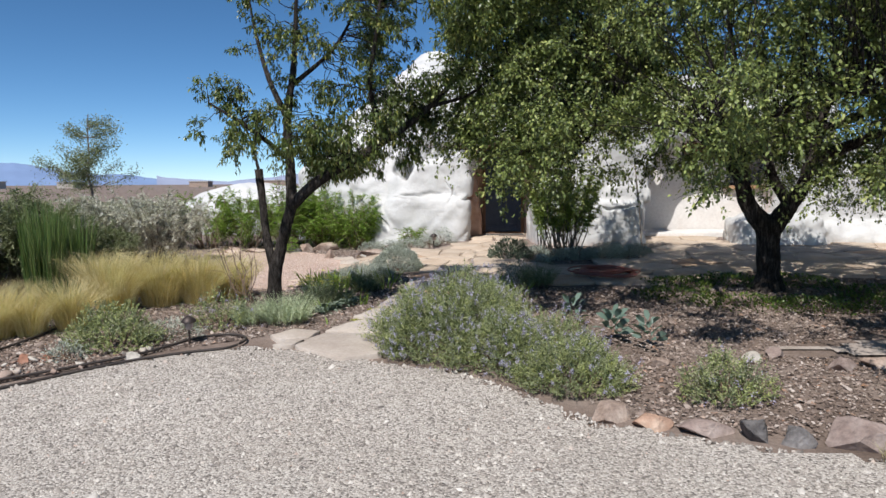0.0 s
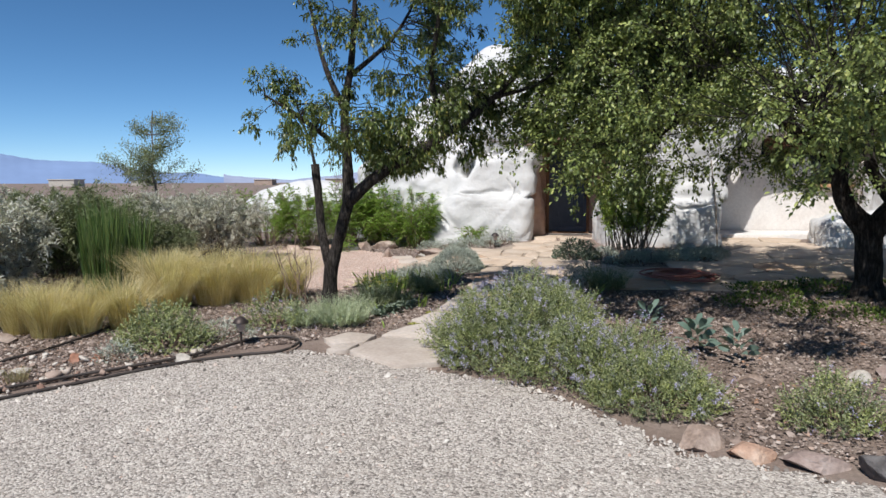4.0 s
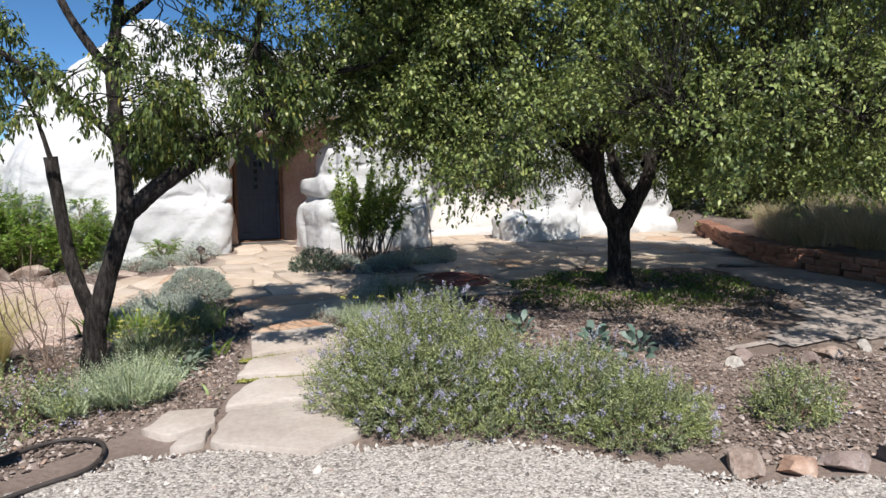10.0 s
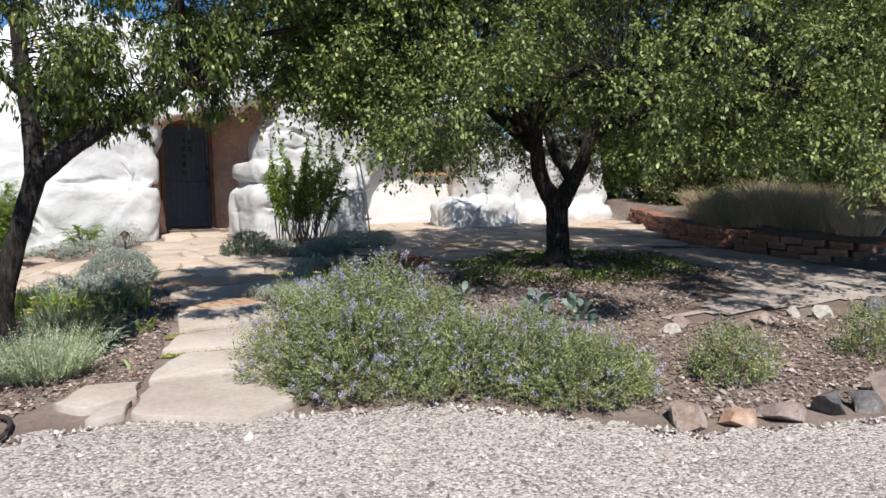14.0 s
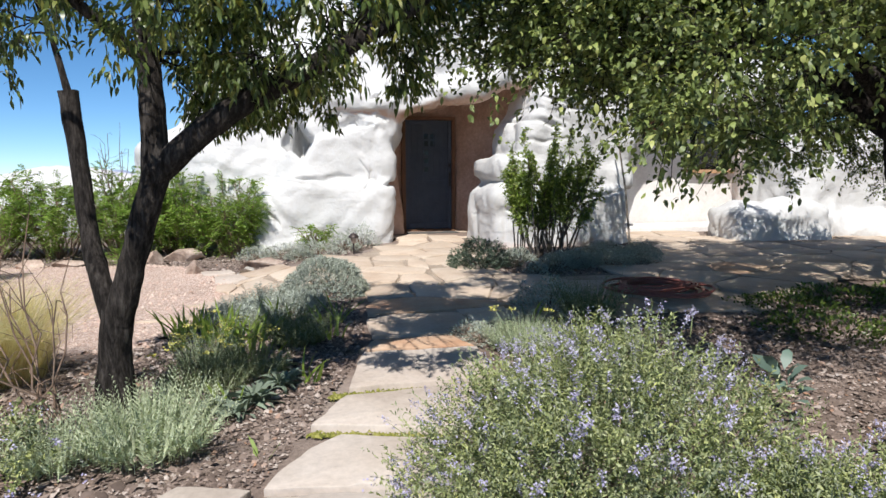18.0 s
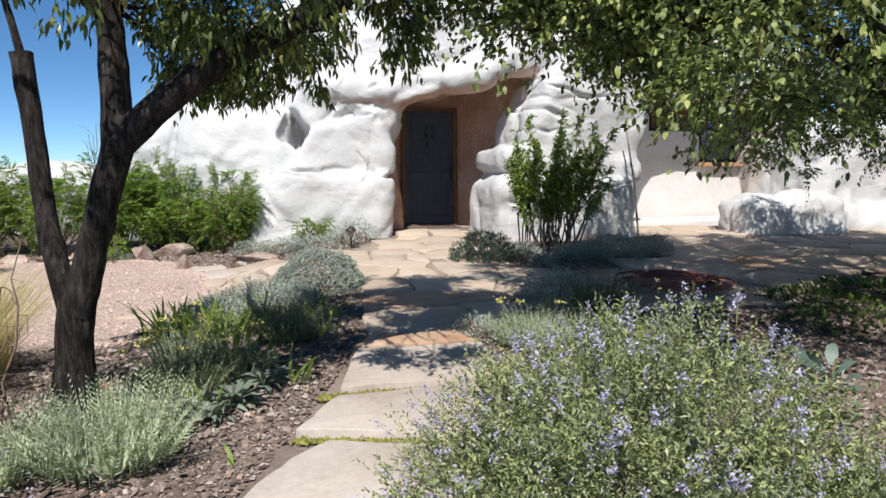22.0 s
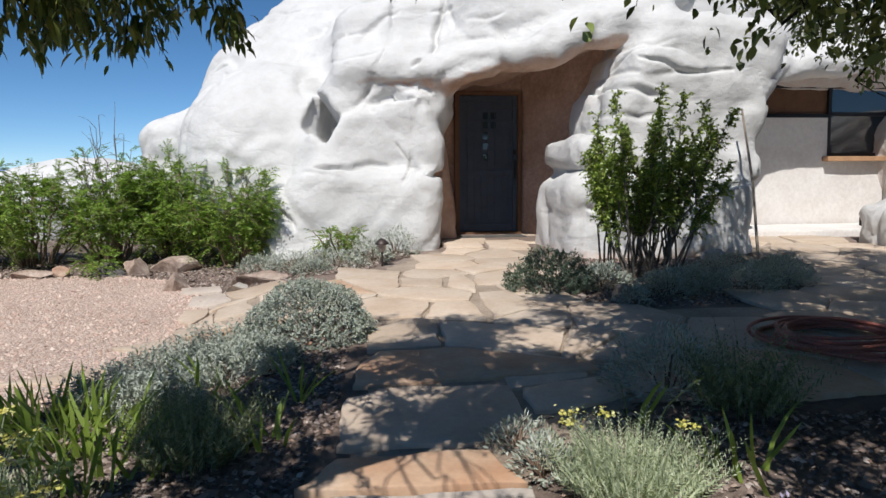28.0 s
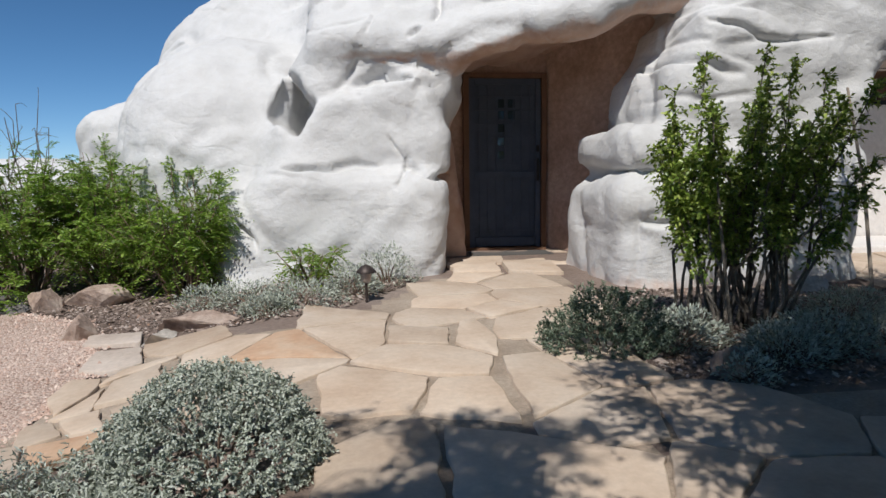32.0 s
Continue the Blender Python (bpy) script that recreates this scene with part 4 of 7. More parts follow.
def path_light(x, y, label):
    z = gz(x, y)
    ob = thing("path_light", (x, y, z), label, "garden lamp", "path lights")
    v, q = tube([(0, 0, -0.05), (0, 0, 0.16)], 0.012, 8)
    part("stake", mesh_of("stake", v, q), LAMP_TOP, ob)
    v, q = tube([(0, 0, 0.15), (0, 0, 0.17), (0, 0, 0.24)], [0.02, 0.04, 0.05], 12)
    part("lens", mesh_of("lens", v, q), LAMP_LENS, ob, "frosted lens")
    v, q = tube([(0, 0, 0.235), (0, 0, 0.25), (0, 0, 0.29), (0, 0, 0.305)], [0.08, 0.078, 0.04, 0.003], 14)
    part("cap", mesh_of("cap", v, q), LAMP_TOP, ob, "bronze cap")


path_light(-2.72, 7.04, "small bronze path light beside a black hose")
path_light(-0.24, 14.4, "small bronze path light among silver plants")


def spline(points, n):
    """A smooth line through plan points."""
    P = np.array(points, float)
    P = np.concatenate([2 * P[:1] - P[1:2], P, 2 * P[-1:] - P[-2:-1]])
    out = []
    for i in range(1, len(P) - 2):
        for t in np.linspace(0, 1, n, endpoint=False):
            a, b, c, d = P[i - 1:i + 3]
            out.append(0.5 * (2 * b + (c - a) * t + (2 * a - 5 * b + 4 * c - d) * t * t + (3 * b - a - 3 * c + d) * t ** 3))
    out.append(P[-2])
    return np.array(out)


def hose(points, r, label):
    xy = spline(points, 8)
    z = ground_z(xy[:, 0], xy[:, 1]) + 0.012 + r
    v, q = tube(np.column_stack([xy, z]), r, 8)
    ob = part("garden_hose", mesh_of("hose", v, q, None, True), RUBBER)
    return tagged(ob, label, "hose")


hose([(-6.14, 4.24), (-4.54, 5.34), (-4.3, 5.58), (-3.97, 5.88), (-3.51, 6.23), (-3.04, 6.65), (-2.72, 7.13), (-2.44, 7.3), (-2.24, 7.26), (-2.14, 7.09), (-2.23, 6.82), (-2.5, 6.7), (-2.75, 6.58), (-3.1, 6.36), (-3.57, 5.92), (-3.95, 5.56), (-4.27, 5.25), (-5.17, 4.4)], 0.014, "long black rubber hose looped on the gravel")
hose([(-6.0, 5.4), (-4.87, 5.8), (-4.79, 6.31), (-4.59, 6.75), (-4.45, 7.5), (-4.5, 8.0)], 0.014, "black rubber hose running into dry grass")
cx, cy = 2.55, 10.75
hr = np.random.default_rng(41)
coil = []
for turn in range(11):
    a = np.linspace(0, 2 * np.pi, 30, endpoint=False)
    r0, ex, ey = hr.uniform(0.27, 0.50), hr.uniform(-0.07, 0.07), hr.uniform(-0.07, 0.07)
    r1 = r0 * (1 + 0.08 * np.sin(2 * a + hr.uniform(0, 6)))
    coil.append(np.column_stack([cx + ex + r1 * np.cos(a), cy + ey + 0.9 * r1 * np.sin(a), gz(cx, cy) + 0.055 + 0.012 * (turn % 6) + 0.012 * np.sin(a * 2 + turn)]))
coil = spline(np.concatenate(coil), 2)
v, q = tube(coil, 0.012, 7)
tagged(part("coiled_hose", mesh_of("coil", v, q, None, True), RED_HOSE), "faded red hose coiled on shaded flagstones", "hose")


# ---- plants ----
def dome_points(rng, n, rx, ry, h, deep=0.45, lumpy=1.0):
    """Points through an uneven mound, most of them near its skin, and the outward ways."""
    a = rng.uniform(0, 2 * np.pi, n)
    u = rng.uniform(0, 1, n) ** 1.15
    el = np.arcsin(u)
    d = np.stack([np.cos(a) * np.cos(el), np.sin(a) * np.cos(el), np.sin(el)], 1)
    lump = np.array([1 + 0.24 * lumpy * noise.noise(Vector(v * 2.3) + Vector((rx * 7, ry * 5, h * 9))) + 0.20 * lumpy * noise.noise(Vector(v * 6) + Vector((h, rx, 3))) for v in d])
    r = lump * (1 - deep * rng.uniform(0, 1, n) ** 2.2)
    return d * r[:, None] * np.array([rx, ry, h]), d


def plant(name, x, y, label, category, group="", z=None):
    return thing(name, (x, y, (gz(x, y) if z is None else z) - 0.01), label, category, group)


def mound(name, x, y, rx, ry, h, n, leaf, width, material, label, category="shrub", group="", flowers=0, flower_mat=None, seed=0, up=0.3, stalks=0, flower_size=0.013, deep=0.45, stem_n=16, sprig=0, sprig_long=0.13, lumpy=1.0, open_leaves=0.75):
    rng = np.random.default_rng(seed + int(abs(x) * 100) + int(abs(y) * 10))
    ob = plant(name, x, y, label, category, group)
    if sprig:
        # leafy shoots that point out of the mound, in clumps of different lengths
        k = max(4, n // sprig)
        n = k * sprig
        q, d = dome_points(rng, k, rx, ry, h, deep, lumpy)
        sway = unit(d * [1, 1, 0.7] + rng.normal(0, 0.28, d.shape) + np.array([0, 0, 0.25 + up]))
        L = sprig_long * rng.uniform(0.5, 1.25, k)
        q = q - d * sprig_long * 0.6
        s = np.tile(np.linspace(0.1, 1.0, sprig), k)[:, None]
        p = np.repeat(q, sprig, 0) + np.repeat(sway * L[:, None], sprig, 0) * s
        p[:, 2] = np.maximum(p[:, 2], 0.015)
        d = rng.normal(0, open_leaves, p.shape) + np.repeat(sway, sprig, 0) * (0.3 + 0.9 * s) / (0.5 + open_leaves)
        w = d
    else:
        p, d = dome_points(rng, n, rx, ry, h, deep)
        w = d + rng.normal(0, 0.45, d.shape) + np.array([0, 0, up])
    v, t = leaves(rng, p, w, leaf * rng.uniform(0.6, 1.3, n), width * rng.uniform(0.7, 1.2, n), 0.1, 0.25)
    part("foliage", Pile().add(v, None, t).mesh("foliage"), material, ob, "", True)
    # stems from the crown of the root to the skin
    pile = Pile()
    for q in dome_points(rng, stem_n, rx * 0.7, ry * 0.7, h * 0.75, 0.2)[0]:
        v, f = tube([(q[0] * 0.15, q[1] * 0.15, -0.03), q * [0.55, 0.55, 0.6], q], [0.007, 0.005, 0.002], 4)
        pile.add(v, f)
    part("stem_work", pile.mesh("stems"), TWIG, ob, "", True)
    if stalks:
        q, d = dome_points(rng, stalks, rx * 0.95, ry * 0.95, h, 0.1)
        w = unit(d + np.array([0, 0, 0.8]) + rng.normal(0, 0.25, d.shape))
        L = rng.uniform(0.05, 0.15, stalks)
        tip = q + w * L[:, None]
        pile = Pile()
        pile.add(*leaves(rng, q - w * 0.05, w, L + 0.05, 0.006, 0, 0)[:1], None, leaves(rng, q, w, L, 0.006, 0, 0)[1])
        part("stalk_tuft", pile.mesh("stalks"), material, ob, "", True)
        c = np.repeat(tip, 3, 0) - np.repeat(w * L[:, None], 3, 0) * np.tile([0, 0.16, 0.36], stalks)[:, None]
        m = np.repeat(c, 9, 0)
        m = m + rng.normal(0, 0.008, m.shape)
        v, t = leaves(rng, m, rng.normal(0, 1, m.shape) + [0, 0, 0.3], flower_size * rng.uniform(0.7, 1.5, len(m)), flower_size * 0.8, 0, 0.2)
        part("blossom", Pile().add(v, None, t).mesh("flowers"), flower_mat, ob, "small blue-violet flower whorls", True)
    if flowers:
        q, d = dome_points(rng, flowers, rx, ry, h, 0.08)
        m = np.repeat(q * 1.03, 9, 0) + rng.normal(0, 0.014, (flowers * 9, 3))
        v, t = leaves(rng, m, rng.normal(0, 1, m.shape) + [0, 0, 0.5], flower_size * rng.uniform(0.7, 1.6, len(m)), flower_size * 0.9, 0, 0.2)
        part("blossom", Pile().add(v, None, t).mesh("flowers"), flower_mat, ob, "", True)
    return ob


def grass(name, x, y, r, h, n, material, label, group="", width=0.006, spread=0.8, arch=0.4, seed=0, category="grass", z=None, plumes=0):
    rng = np.random.default_rng(seed + int(abs(x) * 97) + int(abs(y) * 13))
    ob = plant(name, x, y, label, category, group, z)
    a, q = rng.uniform(0, 2 * np.pi, n), np.sqrt(rng.uniform(0, 1, n))
    base = np.stack([np.cos(a) * q * r * 0.55, np.sin(a) * q * r * 0.55, np.zeros(n)], 1)
    w = np.stack([np.cos(a), np.sin(a), np.zeros(n)], 1) * (q * spread)[:, None] + rng.normal(0, 0.16 * spread + 0.03, (n, 3))
    v, f, t = blades(rng, base, w, h * (rng.uniform(0.3, 1.2, n) if plumes else rng.uniform(0.55, 1.1, n)), width, arch)
    part("blade_tuft", Pile().add(v, f, t).mesh("blades"), material, ob, "", True)
    if plumes:
        # wispy seed heads: thin pale threads in tufts that lean over
        for _ in range(plumes):
            a, q = rng.uniform(0, 2 * np.pi), rng.uniform(0.15, 1.1)
            k = 42
            lean = np.array((math.cos(a), math.sin(a), 0)) * q * spread + np.array((0.35, -0.1, 0))
            b = np.array((math.cos(a), math.sin(a), 0)) * q * r * 0.5 + rng.normal(0, 0.025, (k, 3)) * [1, 1, 0]
            v, f, t = blades(rng, b, lean + rng.normal(0, 0.13, (k, 3)), h * rng.uniform(0.75, 1.25) * rng.uniform(0.8, 1.1, k), 0.0028, arch * rng.uniform(0.7, 1.5))
            part("plume", Pile().add(v, f, t).mesh("plume"), PLUME, ob, "pale wispy seed plume")
    return ob


def feathery(name, x, y, r, h, n, label, material=FERN_LEAF, group="", heads=0, seed=0, category="plant"):
    """A clump of upright feathery fronds, with flat yellow heads on stalks where it flowers."""
    rng = np.random.default_rng(seed + int(abs(x) * 91) + int(abs(y) * 17))
    ob = plant(name, x, y, label, category, group)
    a, q = rng.uniform(0, 2 * np.pi, n), np.sqrt(rng.uniform(0, 1, n))
    base = np.stack([np.cos(a) * q * r * 0.6, np.sin(a) * q * r * 0.6, np.zeros(n)], 1)
    way = unit(np.stack([np.cos(a) * q * 0.55, np.sin(a) * q * 0.55, np.ones(n)], 1) + rng.normal(0, 0.12, (n, 3)))
    H = h * rng.uniform(0.55, 1.05, n)
    m = 26
    s = np.linspace(0.15, 1, m)
    pts = base[:, None] + way[:, None] * (H[:, None] * s)[..., None] + np.stack([np.cos(a), np.sin(a), 0 * a], 1)[:, None] * (0.15 * h * s ** 2 * q[:, None])[..., None]
    side = unit(np.cross(way, rng.normal(0, 1, (n, 3))))
    sg = np.where(np.arange(m) % 2 == 0, 1.0, -1.0)
    w = side[:, None] * sg[None, :, None] * 1.0 + way[:, None] * 0.9
    P, D = pts.reshape(-1, 3), w.reshape(-1, 3)
    size = np.tile(0.046 * (1.2 - s * 0.8), n) * h / 0.35
    order = np.argsort(a)
    P3, D3 = P.reshape(n, m, 3), D.reshape(n, m, 3)
    size = size.reshape(n, m)
    for k in np.array_split(order, 9):
        sz = size[k].ravel()
        v, t = leaves(rng, P3[k].reshape(-1, 3), D3[k].reshape(-1, 3), sz, sz * 0.24, -0.05, 0.15)
        pile = Pile().add(v, None, t)
        v, f, t = blades(rng, base[k], way[k] * [0.3, 0.3, 0], H[k] * 0.9, 0.003, 0.1)
        pile.add(v, f, t)
        part("frond_tuft", pile.mesh("frond_tuft"), material, ob)
    for _ in range(heads):
        ang, rad = rng.uniform(0, 6.28), r * rng.uniform(0.1, 0.9)
        b = np.array((math.cos(ang) * rad * 0.4, math.sin(ang) * rad * 0.4, 0))
        tip = np.array((math.cos(ang) * rad, math.sin(ang) * rad, h * rng.uniform(1.0, 1.35)))
        v, f = tube([b, (b + tip) / 2 + [0, 0, 0.05], tip], [0.003, 0.003, 0.002], 4)
        st = part("flower_stalk", mesh_of("stalk", v, f), material, ob)
        k = 26
        c = tip + np.column_stack([rng.normal(0, 0.021, (k, 2)), rng.normal(0, 0.004, k)])
        v, t = leaves(rng, c, rng.normal(0, 1, (k, 3)) * [1, 1, 0.3], 0.015, 0.015, 0, 0.1)
        part("flower_head", Pile().add(v, None, t).mesh("head"), YELLOW, st, "flat yellow flower head", True)
    return ob


def iris(x, y, r, h, n, label, seed=0):
    rng = np.random.default_rng(seed + int(abs(x) * 89) + int(abs(y) * 11))
    ob = plant("iris", x, y, label, "plant", "iris clumps")
    for i in range(n):
        a, q = rng.uniform(0, 6.28), r * math.sqrt(rng.uniform(0, 1))
        lean = rng.normal(0, 0.36, 2)
        H, W = h * rng.uniform(0.5, 1.0), rng.uniform(0.014, 0.026)
        ang = rng.uniform(0, 3.14)
        sd = np.array((math.cos(ang), math.sin(ang), 0)) * W / 2
        b = np.array((math.cos(a) * q, math.sin(a) * q, 0))
        bend = rng.uniform(0.0, 0.7)
        line = [b + np.array((lean[0] * s * H + bend * s * s * H * math.cos(a), lean[1] * s * H + bend * s * s * H * math.sin(a), H * s * (1 - 0.2 * bend * s))) for s in (0, 0.4, 0.75, 1)]
        v = [line[0] - sd, line[0] + sd, line[1] - sd, line[1] + sd, line[2] - sd * 0.8, line[2] + sd * 0.8, line[3]]
        part("blade", mesh_of("blade", v, [(0, 1, 3, 2), (2, 3, 5, 4)], [(4, 5, 6)]), IRIS_LEAF, ob)
    return ob


def twiggy(pile, rng, start, end, r0, r1, sag=0.0, n=7, sides=6, wob=0.05):
    """A slightly crooked limb from start to end; returns its line."""
    a, b = np.array(start, float), np.array(end, float)
    L = np.linalg.norm(b - a)
    s = np.linspace(0, 1, n)
    P = a + (b - a) * s[:, None]
    P[:, 2] += sag * L * np.sin(np.pi * s)
    k = rng.normal(0, wob * L, (n, 3)) * np.sin(np.pi * s)[:, None]
    P = P + k
    v, q = tube(P, r0 + (r1 - r0) * s, sides)
    pile.add(v, q)
    return P


def bushy(name, x, y, r, h, label, material, leaf, width, stems, sprays, per, seed, category="shrub", group="", upright=0.5, stem_mat=TWIG, pinnate=False, bare_foot=0.2, z=None, spray=(0.10, 0.26), columns=()):
    """A shrub of many stems with leafy sprays along them."""
    rng = np.random.default_rng(seed)
    ob = plant(name, x, y, label, category, group, z)
    wood, P, D = Pile(), [], []
    for i in range(stems):
        a, q = rng.uniform(0, 6.28), math.sqrt(rng.uniform(0.02, 1))
        foot = np.array((math.cos(a) * q * r * 0.22, math.sin(a) * q * r * 0.22, -0.03))
        top = np.array((math.cos(a) * q * r, math.sin(a) * q * r, h * rng.uniform(0.75, 1.03) * (math.sqrt(1 - 0.8 * q * q) if upright < 0.35 else 1 - 0.35 * (1 - upright) * q)))
        if columns:
            cx, cy, cr, ch = columns[i % len(columns)]
            foot = np.array((cx * 0.5 + rng.normal(0, 0.09), cy + rng.normal(0, 0.09), -0.03))
            top = np.array((cx + rng.uniform(-cr, cr), cy + rng.uniform(-cr, cr), h * ch * rng.uniform(0.55, 1.03)))
        line = twiggy(wood, rng, foot, top, 0.013, 0.003, 0.06, 8, 5, 0.03)
        for j in range(sprays):
            s = rng.uniform(bare_foot, 1) ** 0.8
            k = s * (len(line) - 1)
            i0 = min(int(k), len(line) - 2)
            c = line[i0] + (line[i0 + 1] - line[i0]) * (k - i0)
            w = unit(rng.normal(0, 1, 3) + unit(c * [1, 1, 0.2]) * (1.2 if pinnate else 0.8) + [0, 0, 0.1 if pinnate else 0.5])
            L = rng.uniform(*spray) * (1.25 - 0.5 * s)
            t = np.linspace(0.15, 1, per)
            pts = c + w * (L * t)[:, None] - np.array([0, 0, 1]) * (0.25 * L * t ** 2)[:, None]
            if pinnate:
                sd = unit(np.cross(w, [0, 0, 1.0] + rng.normal(0, 0.2, 3)))
                dd = sd[None] * np.where(np.arange(per) % 2 == 0, 1, -1)[:, None] + w * 0.35
            else:
                dd = rng.normal(0, 0.75, (per, 3)) + w
            P.append(pts)
            D.append(dd)
            if j % 2 == 0:
                v, q4 = tube([c, c + w * L * 0.5, pts[-1]], [0.003, 0.002, 0.001], 3)
                wood.add(v, q4)
    P, D = np.concatenate(P), np.concatenate(D)
    v, t = leaves(rng, P, D, leaf * rng.uniform(0.6, 1.25, len(P)), width * rng.uniform(0.7, 1.2, len(P)), 0.15, 0.2)
    part("stem_work", wood.mesh("stems", True), stem_mat, ob, "", True)
    part("foliage", Pile().add(v, None, t).mesh("foliage"), material, ob, "", True)
    return ob


def tree_crown(rng, wood, hubs, clusters, leaf_count, reach, curl, leaf, width, droop, tips=0.2):
    """Twigs from the nearest limb points to each cluster, with leaves along the twigs."""
    P, D = [], []
    H = np.array(hubs)
    for c in clusters:
        i = np.argmin(np.linalg.norm(H - c, axis=1) + 0.35 * np.maximum(H[:, 2] - c[2], 0))
        start = H[i]
        if np.linalg.norm(c - start) > 0.05:
            twiggy(wood, rng, start, c, 0.007, 0.003, 0.06, 6, 4, 0.06)
        sub = max(3, int(leaf_count / 14))
        out = unit(c - H.mean(0))
        for _ in range(sub):
            w = unit(out * 0.5 + rng.normal(0, 0.8, 3))
            L = reach * rng.uniform(0.5, 1.2)
            e = c + w * L - np.array([0, 0, L * 0.25])
            if _ % 3 == 0:
                v, q = tube([c, (c + e) / 2 + [0, 0, 0.02], e], [0.004, 0.003, 0.0015], 3)
                wood.add(v, q)
            n = 14
            s = rng.uniform(tips, 1.05, n)
            P.append(c + (e - c) * s[:, None] + rng.normal(0, 0.02, (n, 3)))
            D.append(rng.normal(0, 0.65, (n, 3)) + w * 0.7 - np.array([0, 0, droop]))
    P, D = np.concatenate(P), np.concatenate(D)
    return leaves(rng, P, D, leaf * rng.uniform(0.6, 1.2, len(P)), width * rng.uniform(0.75, 1.2, len(P)), curl, 0.22, True)


def lets_sun_in(c):
    """The gaps in the crowns through which the sun reaches the clumps beside the path."""
    for x, y, r in ((0.5, 9.4, 0.45), (-1.6, 9.6, 0.4), (-0.7, 10.0, 0.34), (-0.35, 9.35, 0.34), (-0.55, 10.75, 0.26), (-0.25, 11.3, 0.25), (0.7, 11.2, 0.25), (0.05, 9.45, 0.26), (-0.3, 10.25, 0.2), (-0.85, 11.45, 0.5), (-1.35, 10.75, 0.45), (-1.6, 10.0, 0.35)):
        k = (c[2] - 0.4) / SUN_FROM.z
        if math.hypot(c[0] - x - SUN_FROM.x * k, c[1] - y - SUN_FROM.y * k) < r:
            return True
    return False


# peach tree: leaning twin trunk
rng = np.random.default_rng(11)
peach = thing("peach_tree", (0, 0, 0), "leaning peach tree with dark bark and long drooping leaves", "tree")
trunk, twigs = Pile(), Pile()
limbs = (twigs, peach)
base = np.array((-2.17, 8.3, gz(-2.17, 8.3) - 0.06))
hubs = []


def limb(pile, pts, radii, sides=12, keep=True):
    P = spline(pts, 10)
    R = np.interp(np.linspace(0, 1, len(P)), np.linspace(0, 1, len(radii)), radii)
    bump = 1 + 0.07 * np.array([noise.noise(Vector(p * 6)) for p in P])
    v, q = tube(P, R * bump, sides)
    v = np.array(v)
    v = v + np.array([noise.noise_vector(Vector((p[0] * 22, p[1] * 22, p[2] * 9))) for p in v]) * 0.11 * np.interp(R.mean(), [0.02, 0.1], [0.03, 0.1])
    if keep:
        part("limb", mesh_of("limb", v, q, None, True), BARK, pile[1])
    else:
        pile.add(v, q)
    if keep:
        hubs.extend(P[len(P) // 3:])
    return P


limb(trunk, [base, (-2.16, 8.3, 0.55), (-2.13, 8.28, 0.85)], [0.125, 0.085, 0.08], 16, False)
limb(trunk, [(-2.13, 8.28, 0.78), (-2.02, 8.24, 1.15), (-1.88, 8.18, 1.6)], [0.078, 0.068, 0.068], 14, False)
limb(trunk, [(-2.15, 8.3, 0.75), (-2.27, 8.42, 1.15), (-2.33, 8.5, 1.6), (-2.37, 8.52, 2.0)], [0.06, 0.05, 0.046, 0.052], 12, False)
limb(limbs, [(-1.89, 8.18, 1.55), (-1.90, 8.2, 2.0), (-1.93, 8.25, 2.6), (-1.84, 8.3, 3.3), (-1.78, 8.3, 4.3)], [0.07, 0.058, 0.05, 0.035, 0.015])
limb(limbs, [(-1.9, 8.18, 1.55), (-1.55, 8.15, 1.85), (-1.05, 8.2, 2.15), (-0.45, 8.35, 2.55), (0.1, 8.5, 3.1), (0.35, 8.6, 3.7)], [0.07, 0.065, 0.055, 0.042, 0.03, 0.012])
limb(limbs, [(-1.93, 8.25, 2.6), (-2.2, 8.5, 3.1), (-2.4, 8.7, 3.7), (-2.5, 8.7, 4.3)], [0.04, 0.03, 0.02, 0.01])
limb(limbs, [(-1.9, 8.2, 2.1), (-2.3, 8.0, 2.45), (-2.75, 7.9, 2.75)], [0.035, 0.025, 0.01])
limb(limbs, [(-0.75, 8.3, 2.35), (-0.9, 8.0, 2.9), (-0.8, 7.8, 3.5), (-0.7, 7.8, 4.2)], [0.04, 0.03, 0.02, 0.01])
limb(limbs, [(-1.86, 8.28, 3.0), (-1.4, 8.6, 3.5), (-1.1, 8.8, 4.1)], [0.032, 0.022, 0.01])
limb(limbs, [(-2.37, 8.52, 1.98), (-2.45, 8.55, 2.3), (-2.6, 8.6, 2.7)], [0.02, 0.014, 0.006])
limb(limbs, [(-0.2, 8.42, 2.75), (0.3, 8.3, 2.9), (0.75, 8.3, 3.3)], [0.025, 0.018, 0.008])
part("trunk", trunk.mesh("trunk", True), BARK, peach)
clusters = []
